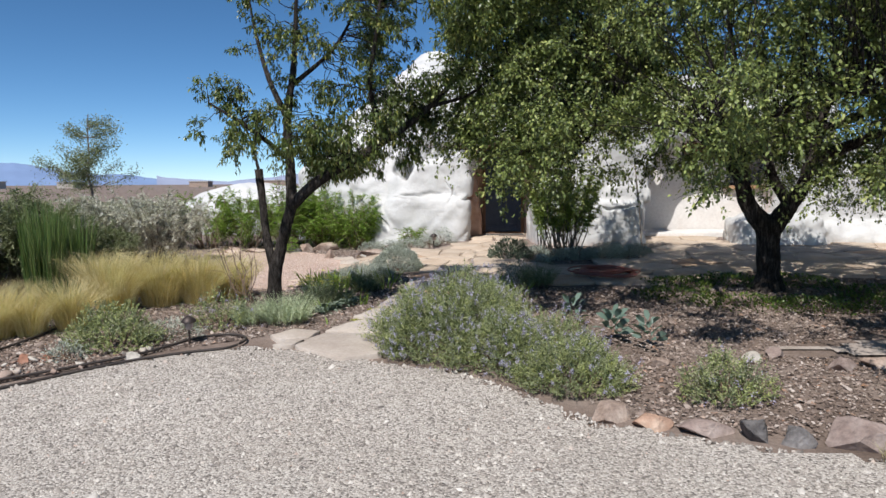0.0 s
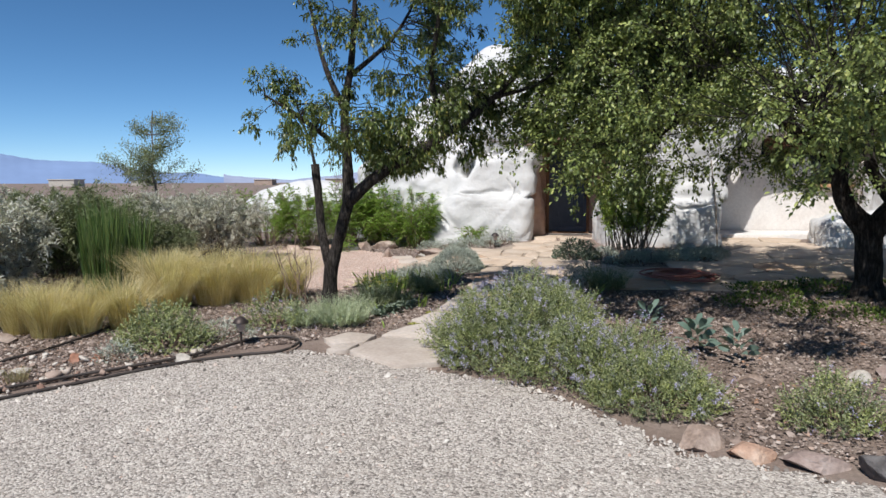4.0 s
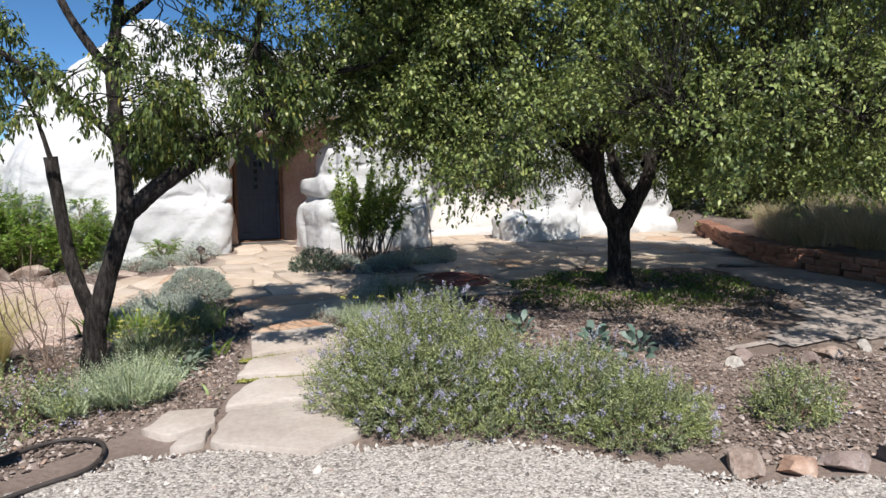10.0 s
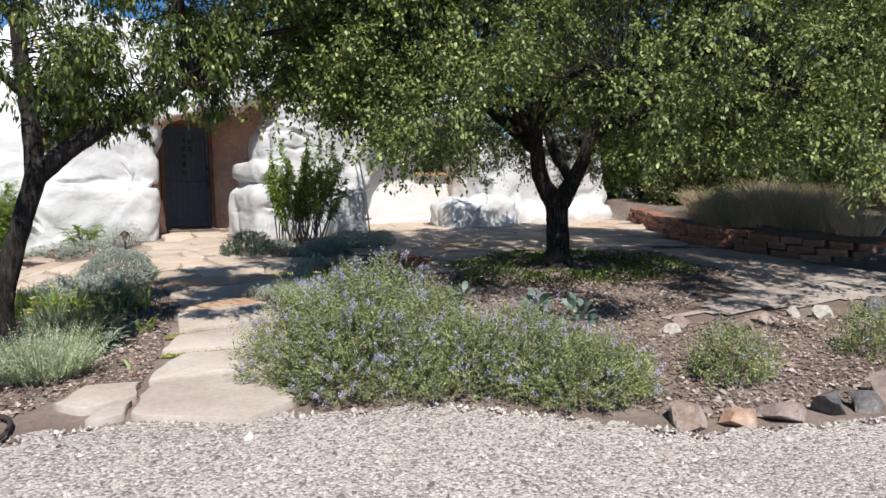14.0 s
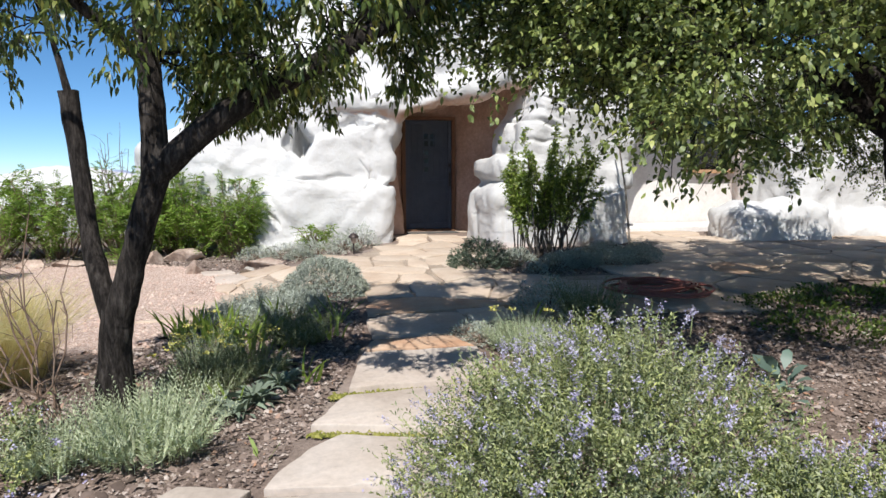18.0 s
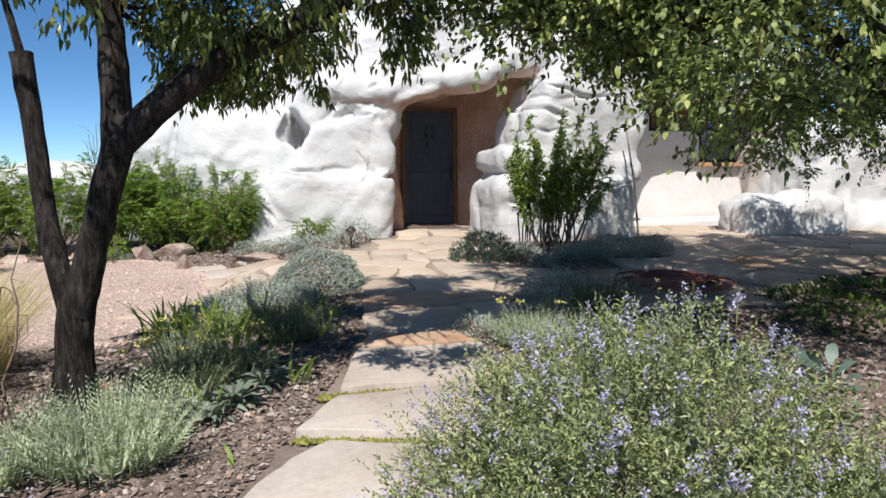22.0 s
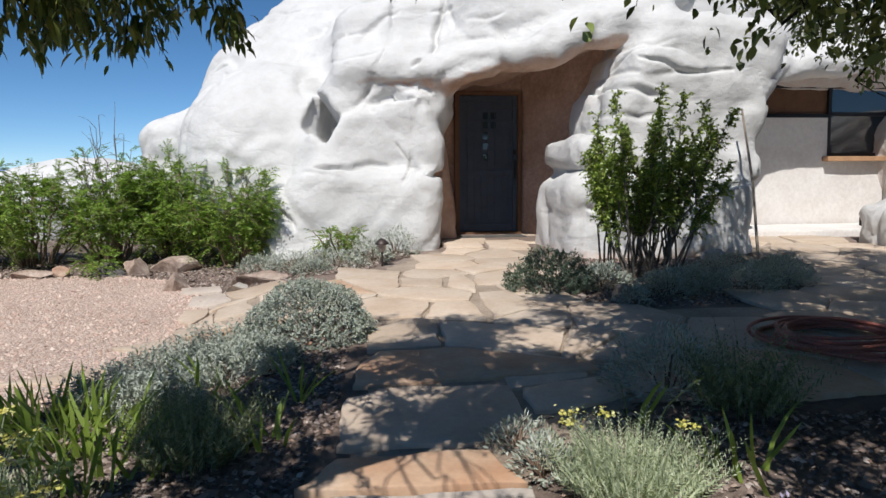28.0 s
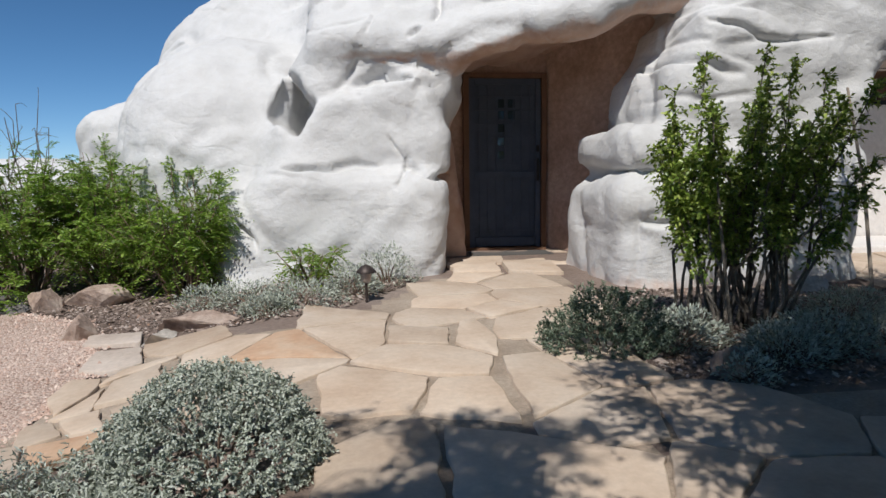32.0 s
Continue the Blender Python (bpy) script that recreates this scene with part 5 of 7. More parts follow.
while len(clusters) < 262:
    c = np.array((rng.uniform(-3.0, 0.85), rng.uniform(7.4, 9.6), rng.uniform(1.85, 4.9)))
    if lets_sun_in(c):
        continue
    low = 2.12 + 0.12 * abs(c[0] + 1.3) + (-0.14 if c[0] < -1.9 else 0) + 0.8 * max(0, c[0] + 0.45)
    e = ((c[0] + 0.98) / 1.8) ** 2 + ((c[1] - 8.25) / 1.25) ** 2 + ((c[2] - 3.0) / 1.9) ** 2
    gap = noise.noise(Vector(c * 1.5) + Vector((5, 0, 0)))
    if c[2] > low and c[0] > -3.0 + 0.6 * max(0.0, c[2] - 2.7) and c[0] < -0.32 + 0.7 * (c[2] - 2.3) and e < 1 and gap > -0.06 and (c[0] < -0.9 or rng.uniform() < 0.5) and (c[2] < 3.1 or rng.uniform() < 0.75):
        clusters.append(c)
spots = [h for h in hubs if h[2] > 2.15 and h[0] < -0.4]
for _ in range(62):
    # tufts close along the limbs
    c = spots[rng.integers(len(spots))] + rng.normal(0, 0.17, 3)
    if not lets_sun_in(c) and c[2] > 2.0:
        clusters.append(c)
for _ in range(26):
    # the low fringe that hangs from the long limb
    x = rng.uniform(-1.75, -0.88)
    c = np.array((x, rng.uniform(8.7, 9.6), 2.05 + 0.12 * (x + 1.4) + rng.uniform(-0.05, 0.25)))
    clusters.append(c)
v, t = tree_crown(rng, twigs, hubs, clusters, 154, 0.19, 0.45, 0.048, 0.018, 0.4, 0.5)
part("twig_work", twigs.mesh("twigs", True), BARK, peach, "", True)
part("crown", Pile().add(v, None, t).mesh("crown"), PEACH_LEAF, peach, "long drooping green leaves", True)
peach.location.x = 0.04

# broad shade tree
rng = np.random.default_rng(12)
shade = thing("shade_tree", (0, 0, 0), "broad low-branching fruit tree with a dense dark green crown", "tree")
trunk, twigs, hubs = Pile(), Pile(), []
limbs = (twigs, shade)
tx, ty = 4.60, 9.55
limb(trunk, [(tx, ty, gz(tx, ty) - 0.06), (tx, ty, 0.5), (tx - 0.02, ty, 0.9), (tx - 0.03, ty, 1.28)], [0.25, 0.17, 0.15, 0.175], 18, False)
limb(limbs, [(tx - 0.05, ty, 1.15), (tx - 0.33, ty, 1.5), (tx - 0.48, ty - 0.05, 2.0), (tx - 0.55, ty - 0.1, 2.8), (tx - 0.7, ty, 4.2)], [0.15, 0.115, 0.095, 0.07, 0.02])
limb(limbs, [(tx + 0.02, ty, 1.15), (tx + 0.26, ty - 0.04, 1.5), (tx + 0.42, ty - 0.1, 1.85), (tx + 0.6, ty - 0.1, 2.6), (tx + 1.0, ty, 4.0)], [0.15, 0.11, 0.09, 0.06, 0.02])
limb(limbs, [(tx + 0.25, ty, 1.48), (tx + 0.05, ty + 0.2, 2.0), (tx + 0.1, ty + 0.5, 3.0), (tx, ty + 0.8, 4.6)], [0.08, 0.07, 0.05, 0.02])
for a, L, up in ((200, 3.1, 1.0), (175, 3.9, 1.5), (150, 2.8, 1.5), (235, 3.6, 1.0), (265, 3.4, 0.9), (295, 3.5, 0.8), (325, 3.4, 0.9), (0, 3.6, 1.1), (30, 3.6, 1.4), (60, 3.2, 1.6), (100, 3.2, 1.8), (130, 3.0, 2.0)):
    c, s = math.cos(radians(a)), math.sin(radians(a))
    z0 = rng.uniform(1.9, 2.7)
    x0 = tx + (0.45 if c > 0 else -0.5)
    limb(limbs, [(x0, ty, z0), (x0 + c * L * 0.35, ty + s * L * 0.4, z0 + up * 0.5), (tx + c * L * 0.75, ty + s * L * 0.75, z0 + up * 0.6), (tx + c * L, ty + s * L, z0 + up * 0.2)], [0.065, 0.045, 0.028, 0.01], 8)
part("trunk", trunk.mesh("trunk", True), BARK, shade)
clusters = []
while len(clusters) < 1330:
    c = np.array((rng.uniform(-0.1, 9.4), rng.uniform(4.9, 13.4), rng.uniform(1.2, 6.0)))
    if lets_sun_in(c):
        continue
    dx, dy = (c[0] - 4.75) / (4.95 if c[1] < 9.2 and c[0] < 4.75 else 4.2), (c[1] - 9.5) / 3.85
    q = math.hypot(dx, dy)
    low = 2.15 - 0.75 * q ** 2 + 0.35 * noise.noise(Vector((c[0] * 1.3, c[1] * 1.3, 0)))
    slant = (c[0] + 0.45) / max(c[1] - 6.9, 0.05)
    if c[0] < 4.4:
        # the crown is cut high over the path and hangs low towards the drive
        rise = np.interp(slant, [0.2, 0.3, 0.51, 0.72, 0.9, 1.1], [0.34, 0.26, 0.19, 0.12, 0.06, 0.0])
        low = 1.7 + 0.22 * float(smooth(7.7, 8.8, c[1])) + rise * max(c[1] - 6.9, 0) + 0.22 * noise.noise(Vector((c[0] * 1.7, c[1] * 1.7, 2)))
    # no shade falls on the window wall
    fall = c[0] + 0.276 * (c[2] - 0.45)
    if c[1] + (c[2] - 0.45) / 1.45 > (16.3 if 3.5 < fall < 4.7 else 15.3 if fall > 6.4 else 14.6) + 0.25 * noise.noise(Vector(c)):
        continue
    # a low bough reaches towards the drive
    bough = math.hypot((c[0] - 3.35) / 1.75, (c[1] - 6.6) / 1.65)
    clump = noise.noise(Vector(c * 1.05) + Vector((2, 7, 1))) + 0.7 * noise.noise(Vector(c * 0.5) + Vector((8, 1, 3)))
    high = 3.1 + 2.7 * math.sqrt(max(0.0, 1 - q * q))
    edge = q + 0.16 * noise.noise(Vector((c[0] * 1.1, c[1] * 1.1, c[2] * 1.1)))
    low = max(low, 2.15) if math.hypot(c[0] - 4.6, c[1] - 9.3) < 1.1 else low
    other = math.hypot((c[0] - 6.3) / 1.9, (c[1] - 6.9) / 1.5)
    if bough < 1 or other < 1:
        k = min(bough, other)
        low = (1.5 if bough < other else 1.75) + 0.5 * (1 - k) + 0.25 * noise.noise(Vector((c[0] * 2, c[1] * 2, 4)))
        edge, high = min(edge, k), max(high, 3.4 + 1.2 * (1 - k))
    # the fork of the trunk shows through an open side towards the drive
    if c[1] < 10.2 and min(abs((c[0] - 4.6) * 0.757 - (c[1] - 9.57) * 0.654), abs((c[0] - 4.6) * 0.70 - (c[1] - 9.57) * 0.714)) < 0.55:
        low = max(low, 2.3)
    depth = min(1 - edge, (high - c[2]) / 2.5, (c[2] - low) / 1.2)
    if c[2] > low and c[2] < high and edge < 1 and clump > (-0.2 if c[0] < 3.6 and c[1] > 9.3 else 0.0) and rng.uniform(0, 1) < 1.1 - 1.0 * depth:
        clusters.append(c)
for _ in range(540):
    # the high bough that shades the paving beside the path
    c = np.array((rng.uniform(0.15, 3.4), rng.uniform(7.9, 10.6), rng.uniform(2.5, 4.7)))
    if not lets_sun_in(c) and noise.noise(Vector(c * 1.6)) > -0.12 and c[2] > 2.35 + 0.3 * (c[1] - 7.6):
        clusters.append(c)
for _ in range(150):
    # its drooping tip
    c = np.array((rng.uniform(-0.25, 1.7), rng.uniform(8.1, 9.3), rng.uniform(1.85, 2.7)))
    if not lets_sun_in(c) and c[2] > 2.12 - 0.16 * c[0] + 0.2 * (c[1] - 8.3) + 0.12 * noise.noise(Vector(c * 3)) and noise.noise(Vector(c * 2.1)) > -0.1:
        clusters.append(c)
v, t = tree_crown(rng, twigs, hubs, clusters, 196, 0.33, 0.2, 0.047, 0.025, 0.25)
# larger inner leaves, hardly seen from below, added to deepen the shade underneath
inner = []
while len(inner) < 330:
    c = np.array((rng.uniform(3.0, 8.2), rng.uniform(6.6, 11.2), rng.uniform(3.3, 4.9)))
    fall = c[0] + 0.276 * (c[2] - 0.45)
    if math.hypot((c[0] - 5.2) / 3.0, (c[1] - 8.9) / 2.4) < 1 and c[1] + (c[2] - 0.45) / 1.45 < (15.3 if fall > 6.4 else 14.4):
        inner.append(c)
v2, t2 = tree_crown(rng, twigs, hubs, inner, 70, 0.36, 0.2, 0.065, 0.036, 0.25)
t = np.concatenate([t, t2 + len(v)])
v = np.concatenate([v, v2])
part("twig_work", twigs.mesh("twigs", True), BARK, shade, "", True)
part("crown", Pile().add(v, None, t).mesh("crown"), TREE_LEAF, shade, "dense small oval green leaves", True)

# upright shrub by the door, low plants at its foot
bushy("upright_shrub", 2.2, 13.1, 0.62, 1.85, "tall upright shrub with glossy green leaves and bare grey stems", GLOSS_LEAF, 0.038, 0.021, 50, 74, 9, 21, upright=1.0, spray=(0.05, 0.15), stem_mat=GREYBARK, bare_foot=0.33, columns=((-0.42, 0.0, 0.2, 1.0), (0.0, 0.05, 0.40, 0.80), (0.42, 0.0, 0.42, 0.98), (0.30, 0.05, 0.55, 0.86)))
mound("dark_green_mound", 1.24, 12.85, 0.42, 0.40, 0.38, 11000, 0.026, 0.011, DARK_CUSHION, "dense dark grey-green cushion plant beside the path", seed=3, sprig=14, sprig_long=0.06, lumpy=0.6)
mound("silver_cushion", 1.75, 12.15, 0.16, 0.14, 0.16, 700, 0.03, 0.012, SILVER_LEAF, "tiny silver cushion plant at the bed edge", seed=4)
for i, (x, y, r) in enumerate(((2.5, 12.7, 0.38), (2.95, 12.6, 0.4), (3.4, 12.85, 0.4), (2.2, 12.5, 0.28), (3.2, 13.3, 0.4), (3.75, 13.2, 0.3), (1.75, 12.9, 0.3))):
    mound("grey_groundcover", x, y, r, r * 0.8, 0.22, 2000, 0.036, 0.012, SILVER_LEAF, "low grey-leaved plant in the shaded bed", "plant", "grey plants under the shrub", seed=30 + i)

# green shrubs by the pink court
for i, (x, y, r, h) in enumerate(((-2.05, 15.95, 0.78, 1.36), (-2.95, 16.4, 0.9, 1.4), (-3.75, 16.3, 0.95, 1.55), (-4.7, 16.2, 1.0, 1.5), (-5.7, 16.2, 1.0, 1.5), (-3.2, 17.2, 0.9, 1.6))):
    bushy("green_shrub", x, y, r, h, "bright green feathery-leaved shrub by the gravel court", BRIGHT_LEAF, 0.046, 0.018, 42, 24, 16, 40 + i, group="green shrubs", upright=0.3, pinnate=True, bare_foot=0.2, spray=(0.14, 0.34))
dead = thing("dead_shrub", (-4.0, 17.1, gz(-4, 17.1)), "bare dead branching shrub among green shrubs", "shrub")
rng = np.random.default_rng(77)
w = Pile()
for _ in range(7):
    e = np.array((rng.uniform(-0.35, 0.35), rng.uniform(-0.2, 0.2), rng.uniform(1.6, 2.05)))
    line = twiggy(w, rng, (0, 0, -0.03), e, 0.014, 0.004, 0, 7, 5, 0.04)
    for _ in range(6):
        p = line[rng.integers(3, 7)]
        twiggy(w, rng, p, p + rng.normal(0, 0.14, 3) + [0, 0, 0.08], 0.004, 0.002, 0.1, 4, 3, 0.06)
part("branchwork", w.mesh("branches"), GREYBARK, dead)
bushy("small_fern_shrub", -0.75, 15.1, 0.3, 0.42, "small bright fern-like plant against white rock", BRIGHT_LEAF, 0.05, 0.016, 12, 9, 12, 55, upright=0.4, pinnate=True, bare_foot=0.1)
bushy("small_fern_shrub", -3.55, 15.3, 0.3, 0.3, "small bright fern-like plant by the court edge", BRIGHT_LEAF, 0.05, 0.016, 10, 8, 12, 56, upright=0.4, pinnate=True, bare_foot=0.1)
for i, (x, y, r, h) in enumerate(((-0.35, 14.75, 0.24, 0.26), (-0.05, 15.15, 0.28, 0.34), (-0.75, 14.4, 0.34, 0.2), (-1.2, 14.7, 0.36, 0.2), (-1.6, 15.0, 0.3, 0.2), (-1.0, 14.25, 0.22, 0.15))):
    mound("silver_groundcover", x, y, r, r * 0.8, h, 1300, 0.035, 0.012, SILVER_LEAF, "low silver-leaved groundcover by white rock", "plant", "silver groundcover", seed=60 + i)

# bed between path and court
mound("silver_mound", -0.82, 11.5, 0.43, 0.40, 0.40, 42000, 0.015, 0.009, SILVER_LEAF, "round silvery cushion shrub beside the flagstones", seed=70, deep=0.22, sprig=14, sprig_long=0.04, lumpy=0.4, up=0.0, open_leaves=2.0)
for i, (x, y, r, h) in enumerate(((-1.35, 11.2, 0.32, 0.22), (-1.62, 10.9, 0.28, 0.19), (-1.2, 10.8, 0.30, 0.22), (-1.75, 10.45, 0.28, 0.19), (-1.5, 10.3, 0.28, 0.2), (-1.05, 10.95, 0.24, 0.18))):
    mound("grey_lavender", x, y, r, r, h, 4200, 0.030, 0.008, SILVER_LEAF, "grey lavender-like cushion in the bed", "plant", "grey lavender cushions", seed=80 + i, up=0.8, sprig=12, sprig_long=0.09, open_leaves=1.4)
for i, (x, y, r, h, n) in enumerate(((-1.15, 9.6, 0.25, 0.32, 200), (-1.35, 9.95, 0.2, 0.24, 100))):
    feathery("yarrow", x, y, r, h, n, "dark feathery upright plant in the bed", OLIVE_LEAF, "feathery plants", seed=90 + i)
for i, (x, y, r, h, n, k) in enumerate(((-1.9, 7.95, 0.42, 0.36, 330, 0), (-2.3, 7.85, 0.26, 0.28, 130, 0), (0.52, 9.2, 0.38, 0.26, 300, 4), (-1.72, 8.72, 0.34, 0.27, 120, 17), (-1.45, 8.95, 0.30, 0.27, 100, 13), (-1.75, 9.2, 0.25, 0.27, 80, 7))):
    feathery("yarrow", x, y, r, h, n, "pale feathery yarrow clump" + (" with flat yellow heads" if k else " beside the path"), OLIVE_LEAF if k > 9 else FERN_LEAF, "feathery plants", k, seed=100 + i)
for x, y, r, h, n in ((-1.75, 9.85, 0.30, 0.34, 60), (-1.5, 9.55, 0.26, 0.30, 40), (-1.95, 10.2, 0.24, 0.3, 30), (-0.8, 10.3, 0.1, 0.30, 9), (-1.25, 10.5, 0.12, 0.34, 10), (-1.14, 8.8, 0.12, 0.26, 9), (-0.88, 9.75, 0.10, 0.34, 8), (1.0, 9.25, 0.16, 0.3, 10), (0.75, 9.75, 0.1, 0.36, 5), (-1.55, 8.45, 0.07, 0.2, 4), (-1.35, 7.75, 0.05, 0.15, 3)):
    iris(x, y, r, h, n, "clump of sword-shaped yellow-green iris leaves")
rng = np.random.default_rng(5)
for x, y, k, s in ((-1.42, 8.45, 44, 0.24), (-1.28, 8.72, 40, 0.21), (-1.62, 8.42, 34, 0.18), (-1.3, 9.0, 34, 0.2), (-1.52, 8.3, 26, 0.17)):
    ob = plant("mullein", x, y, "rosette of broad soft grey-green leaves", "plant", "broad-leaved rosettes")
    for i in range(k):
        a, el = i * 2.4 + rng.normal(0, 0.3), 0.2 + 0.9 * (i / k)
        w = np.array([[math.cos(a) * math.cos(el), math.sin(a) * math.cos(el), math.sin(el)]])
        v, t = leaves(rng, [(0, 0, 0.02)], w, s * rng.uniform(0.6, 1.2), s * rng.uniform(0.13, 0.2), 0.3, 0.3, True)
        part("leaf_blade", mesh_of("leaf", v, None, t, True), MULLEIN_LEAF, ob)
mound("blue_mint", -2.6, 7.75, 0.42, 0.36, 0.38, 2600, 0.032, 0.014, MINT_LEAF, "low grey-green plant dotted with blue flowers by the peach tree", "shrub", seed=110, flowers=50, flower_mat=PURPLE, sprig=12)
mound("green_cushion", -3.5, 6.98, 0.48, 0.40, 0.46, 9000, 0.028, 0.013, MINT_LEAF, "round green cushion shrub beside a black hose", seed=111, sprig=13, sprig_long=0.12)
mound("grey_cushion", -3.75, 6.55, 0.2, 0.16, 0.18, 700, 0.035, 0.010, SILVER_LEAF, "small grey tuft among stones", "plant", seed=112)
mound("grey_cushion", -3.0, 7.35, 0.3, 0.25, 0.2, 900, 0.035, 0.012, SILVER_LEAF, "low grey plant behind the lamp", "plant", seed=113)
mound("dark_lavender", 1.1, 10.15, 0.32, 0.3, 0.32, 2000, 0.04, 0.012, SILVER_LEAF, "shaded grey cushion plant by the patio", "plant", seed=114)
feathery("yarrow", 1.35, 9.85, 0.3, 0.42, 110, "shaded feathery plant by the patio", OLIVE_LEAF, "feathery plants", seed=115)
mound("grey_cushion", 0.18, 9.6, 0.13, 0.1, 0.13, 350, 0.035, 0.011, SILVER_LEAF, "small grey tuft growing between flagstones", "plant", seed=116)
mound("grey_cushion", 0.22, 9.35, 0.12, 0.1, 0.16, 350, 0.04, 0.011, SILVER_LEAF, "small grey tuft growing between flagstones", "plant", seed=117)

# blue-flowered mint along the drive
for i, (x, y, rx, ry, h, n, st) in enumerate(((0.10, 7.0, 0.82, 0.9, 0.72, 26000, 300), (0.95, 6.25, 0.58, 0.55, 0.48, 11000, 110), (1.1, 5.72, 0.50, 0.42, 0.40, 9000, 70), (0.5, 6.3, 0.45, 0.45, 0.5, 7000, 60), (0.45, 7.95, 0.5, 0.42, 0.5, 8000, 110), (-0.2, 6.75, 0.5, 0.45, 0.55, 9000, 90))):
    mound("catmint", x, y, rx, ry, h, int(n * 1.9), 0.024, 0.009, MINT_LEAF, "sprawling grey-green catmint covered in small violet-blue flowers", "shrub", "catmint along the drive", seed=120 + i, stalks=int(st * 0.9), flower_mat=PURPLE, flowers=st // 3, up=0.35, deep=0.3, sprig=13, flower_size=0.011)
for i, (x, y, r, h) in enumerate(((2.3, 5.4, 0.38, 0.38), (3.9, 5.05, 0.42, 0.40))):
    mound("catmint", x, y, r, r * 0.9, h, 6000, 0.027, 0.011, MINT_LEAF, "rounded grey-green catmint in the mulched bed", "shrub", "catmint along the drive", seed=130 + i, up=0.6, flowers=25, flower_mat=PURPLE, sprig=13)
rng = np.random.default_rng(6)
for x, y, k, s in ((1.75, 6.95, 26, 0.2), (2.05, 6.7, 20, 0.18), (1.45, 7.6, 18, 0.18)):
    ob = plant("blue_leaf_plant", x, y, "broad blue-green succulent-like leaves behind the catmint", "plant", "blue-leaved plants")
    for i in range(k):
        a, el = i * 2.4, 0.45 + 0.6 * (i / k)
        w = np.array([[math.cos(a) * math.cos(el), math.sin(a) * math.cos(el), math.sin(el)]])
        v, t = leaves(rng, [(w[0][0] * 0.08, w[0][1] * 0.08, 0.12 + 0.2 * i / k)], w, s * rng.uniform(0.7, 1.1), s * 0.34, 0.25, 0.15, True)
        part("leaf_blade", mesh_of("leaf", v, None, t, True), BLUE_LEAF, ob)
for i, (x, y, r) in enumerate(((3.2, 9.2, 0.6), (3.9, 8.7, 0.65), (4.7, 8.5, 0.6), (5.5, 8.6, 0.65), (6.0, 9.2, 0.6), (4.3, 10.2, 0.6), (3.5, 10.0, 0.5), (5.3, 10.1, 0.6))):
    mound("vine_groundcover", x, y, r, r, 0.09, 600, 0.045, 0.03, DEEP_LEAF, "low dark green trailing groundcover in tree shade", "plant", "groundcover under the tree", seed=140 + i, up=0.8)

# blond feather grass, rush, sage on the far side of the court
for i, (x, y, r, h, n) in enumerate(((-5.35, 7.4, 0.32, 0.58, 1300), (-4.95, 7.3, 0.34, 0.62, 1500), (-4.62, 7.4, 0.22, 0.52, 800), (-4.3, 7.65, 0.26, 0.62, 1100), (-4.25, 8.6, 0.4, 0.75, 1600), (-3.75, 8.85, 0.42, 0.72, 1700), (-3.3, 9.0, 0.42, 0.70, 1600), (-2.95, 9.2, 0.34, 0.62, 1200), (-4.6, 9.0, 0.36, 0.7, 1200))):
    grass("feather_grass", x, y, r, h, n, STRAW, "soft blond feather grass clump", "feather grass", 0.0032, 0.8, 1.0, seed=150 + i, plumes=int(r * 46))
for i, (x, y, r, h, n) in enumerate(((-5.45, 9.1, 0.4, 1.3, 420), (-5.7, 9.6, 0.4, 1.35, 400), (-5.2, 9.5, 0.3, 1.2, 260))):
    grass("green_rush", x, y, r, h, n, RUSH_LEAF, "tall dark green upright rush clump", "rushes", 0.010, 0.16, 0.1, seed=170 + i)
for i, (x, y, r, h, mt) in enumerate(((-6.9, 13.4, 1.1, 1.55, SAGE_LEAF), (-5.8, 13.6, 1.0, 1.5, SAGE_LEAF), (-6.6, 8.5, 0.7, 1.45, SAGE_LEAF), (-7.4, 9.5, 0.9, 1.6, SAGE_LEAF), (-6.5, 10.4, 0.9, 1.55, OLIVE_LEAF), (-7.6, 11.2, 1.0, 1.6, OLIVE_LEAF), (-5.9, 11.3, 0.6, 1.0, OLIVE_LEAF), (-8.6, 12.5, 1.0, 1.4, SAGE_LEAF), (-6.2, 7.4, 0.45, 0.7, SAGE_LEAF))):
    bushy("sagebrush", x, y, r, h, ("billowy grey sagebrush" if mt is SAGE_LEAF else "olive green wispy desert shrub") + " in dry ground", mt, 0.085, 0.015, 74, 23, 14, 180 + i, group="desert shrubs", upright=0.35, stem_mat=GREYBARK, bare_foot=0.15)
grass("dry_weeds", -5.1, 9.9, 0.6, 0.5, 700, DULL_STRAW, "dry weeds between rush and court", "", 0.005, 0.5, 0.3, seed=190)
# dry stems beside the peach trunk
rng = np.random.default_rng(7)
ob = plant("dry_sapling", -2.38, 8.05, "bare brown stems beside the peach trunk", "shrub")
w = Pile()
for _ in range(9):
    e = np.array((rng.uniform(-0.5, 0.12), rng.uniform(-0.2, 0.3), rng.uniform(0.6, 1.3)))
    line = twiggy(w, rng, (rng.uniform(-0.08, 0.08), rng.uniform(-0.05, 0.05), -0.03), e, 0.008, 0.003, 0, 7, 5, 0.03)
    for _ in range(6):
        p = line[rng.integers(2, 7)]
        twiggy(w, rng, p, p + rng.normal(0, 0.13, 3) + [-0.04, 0, 0.08], 0.003, 0.0012, 0.1, 4, 3, 0.05)
part("stem_work", w.mesh("stems"), TWIG, ob)

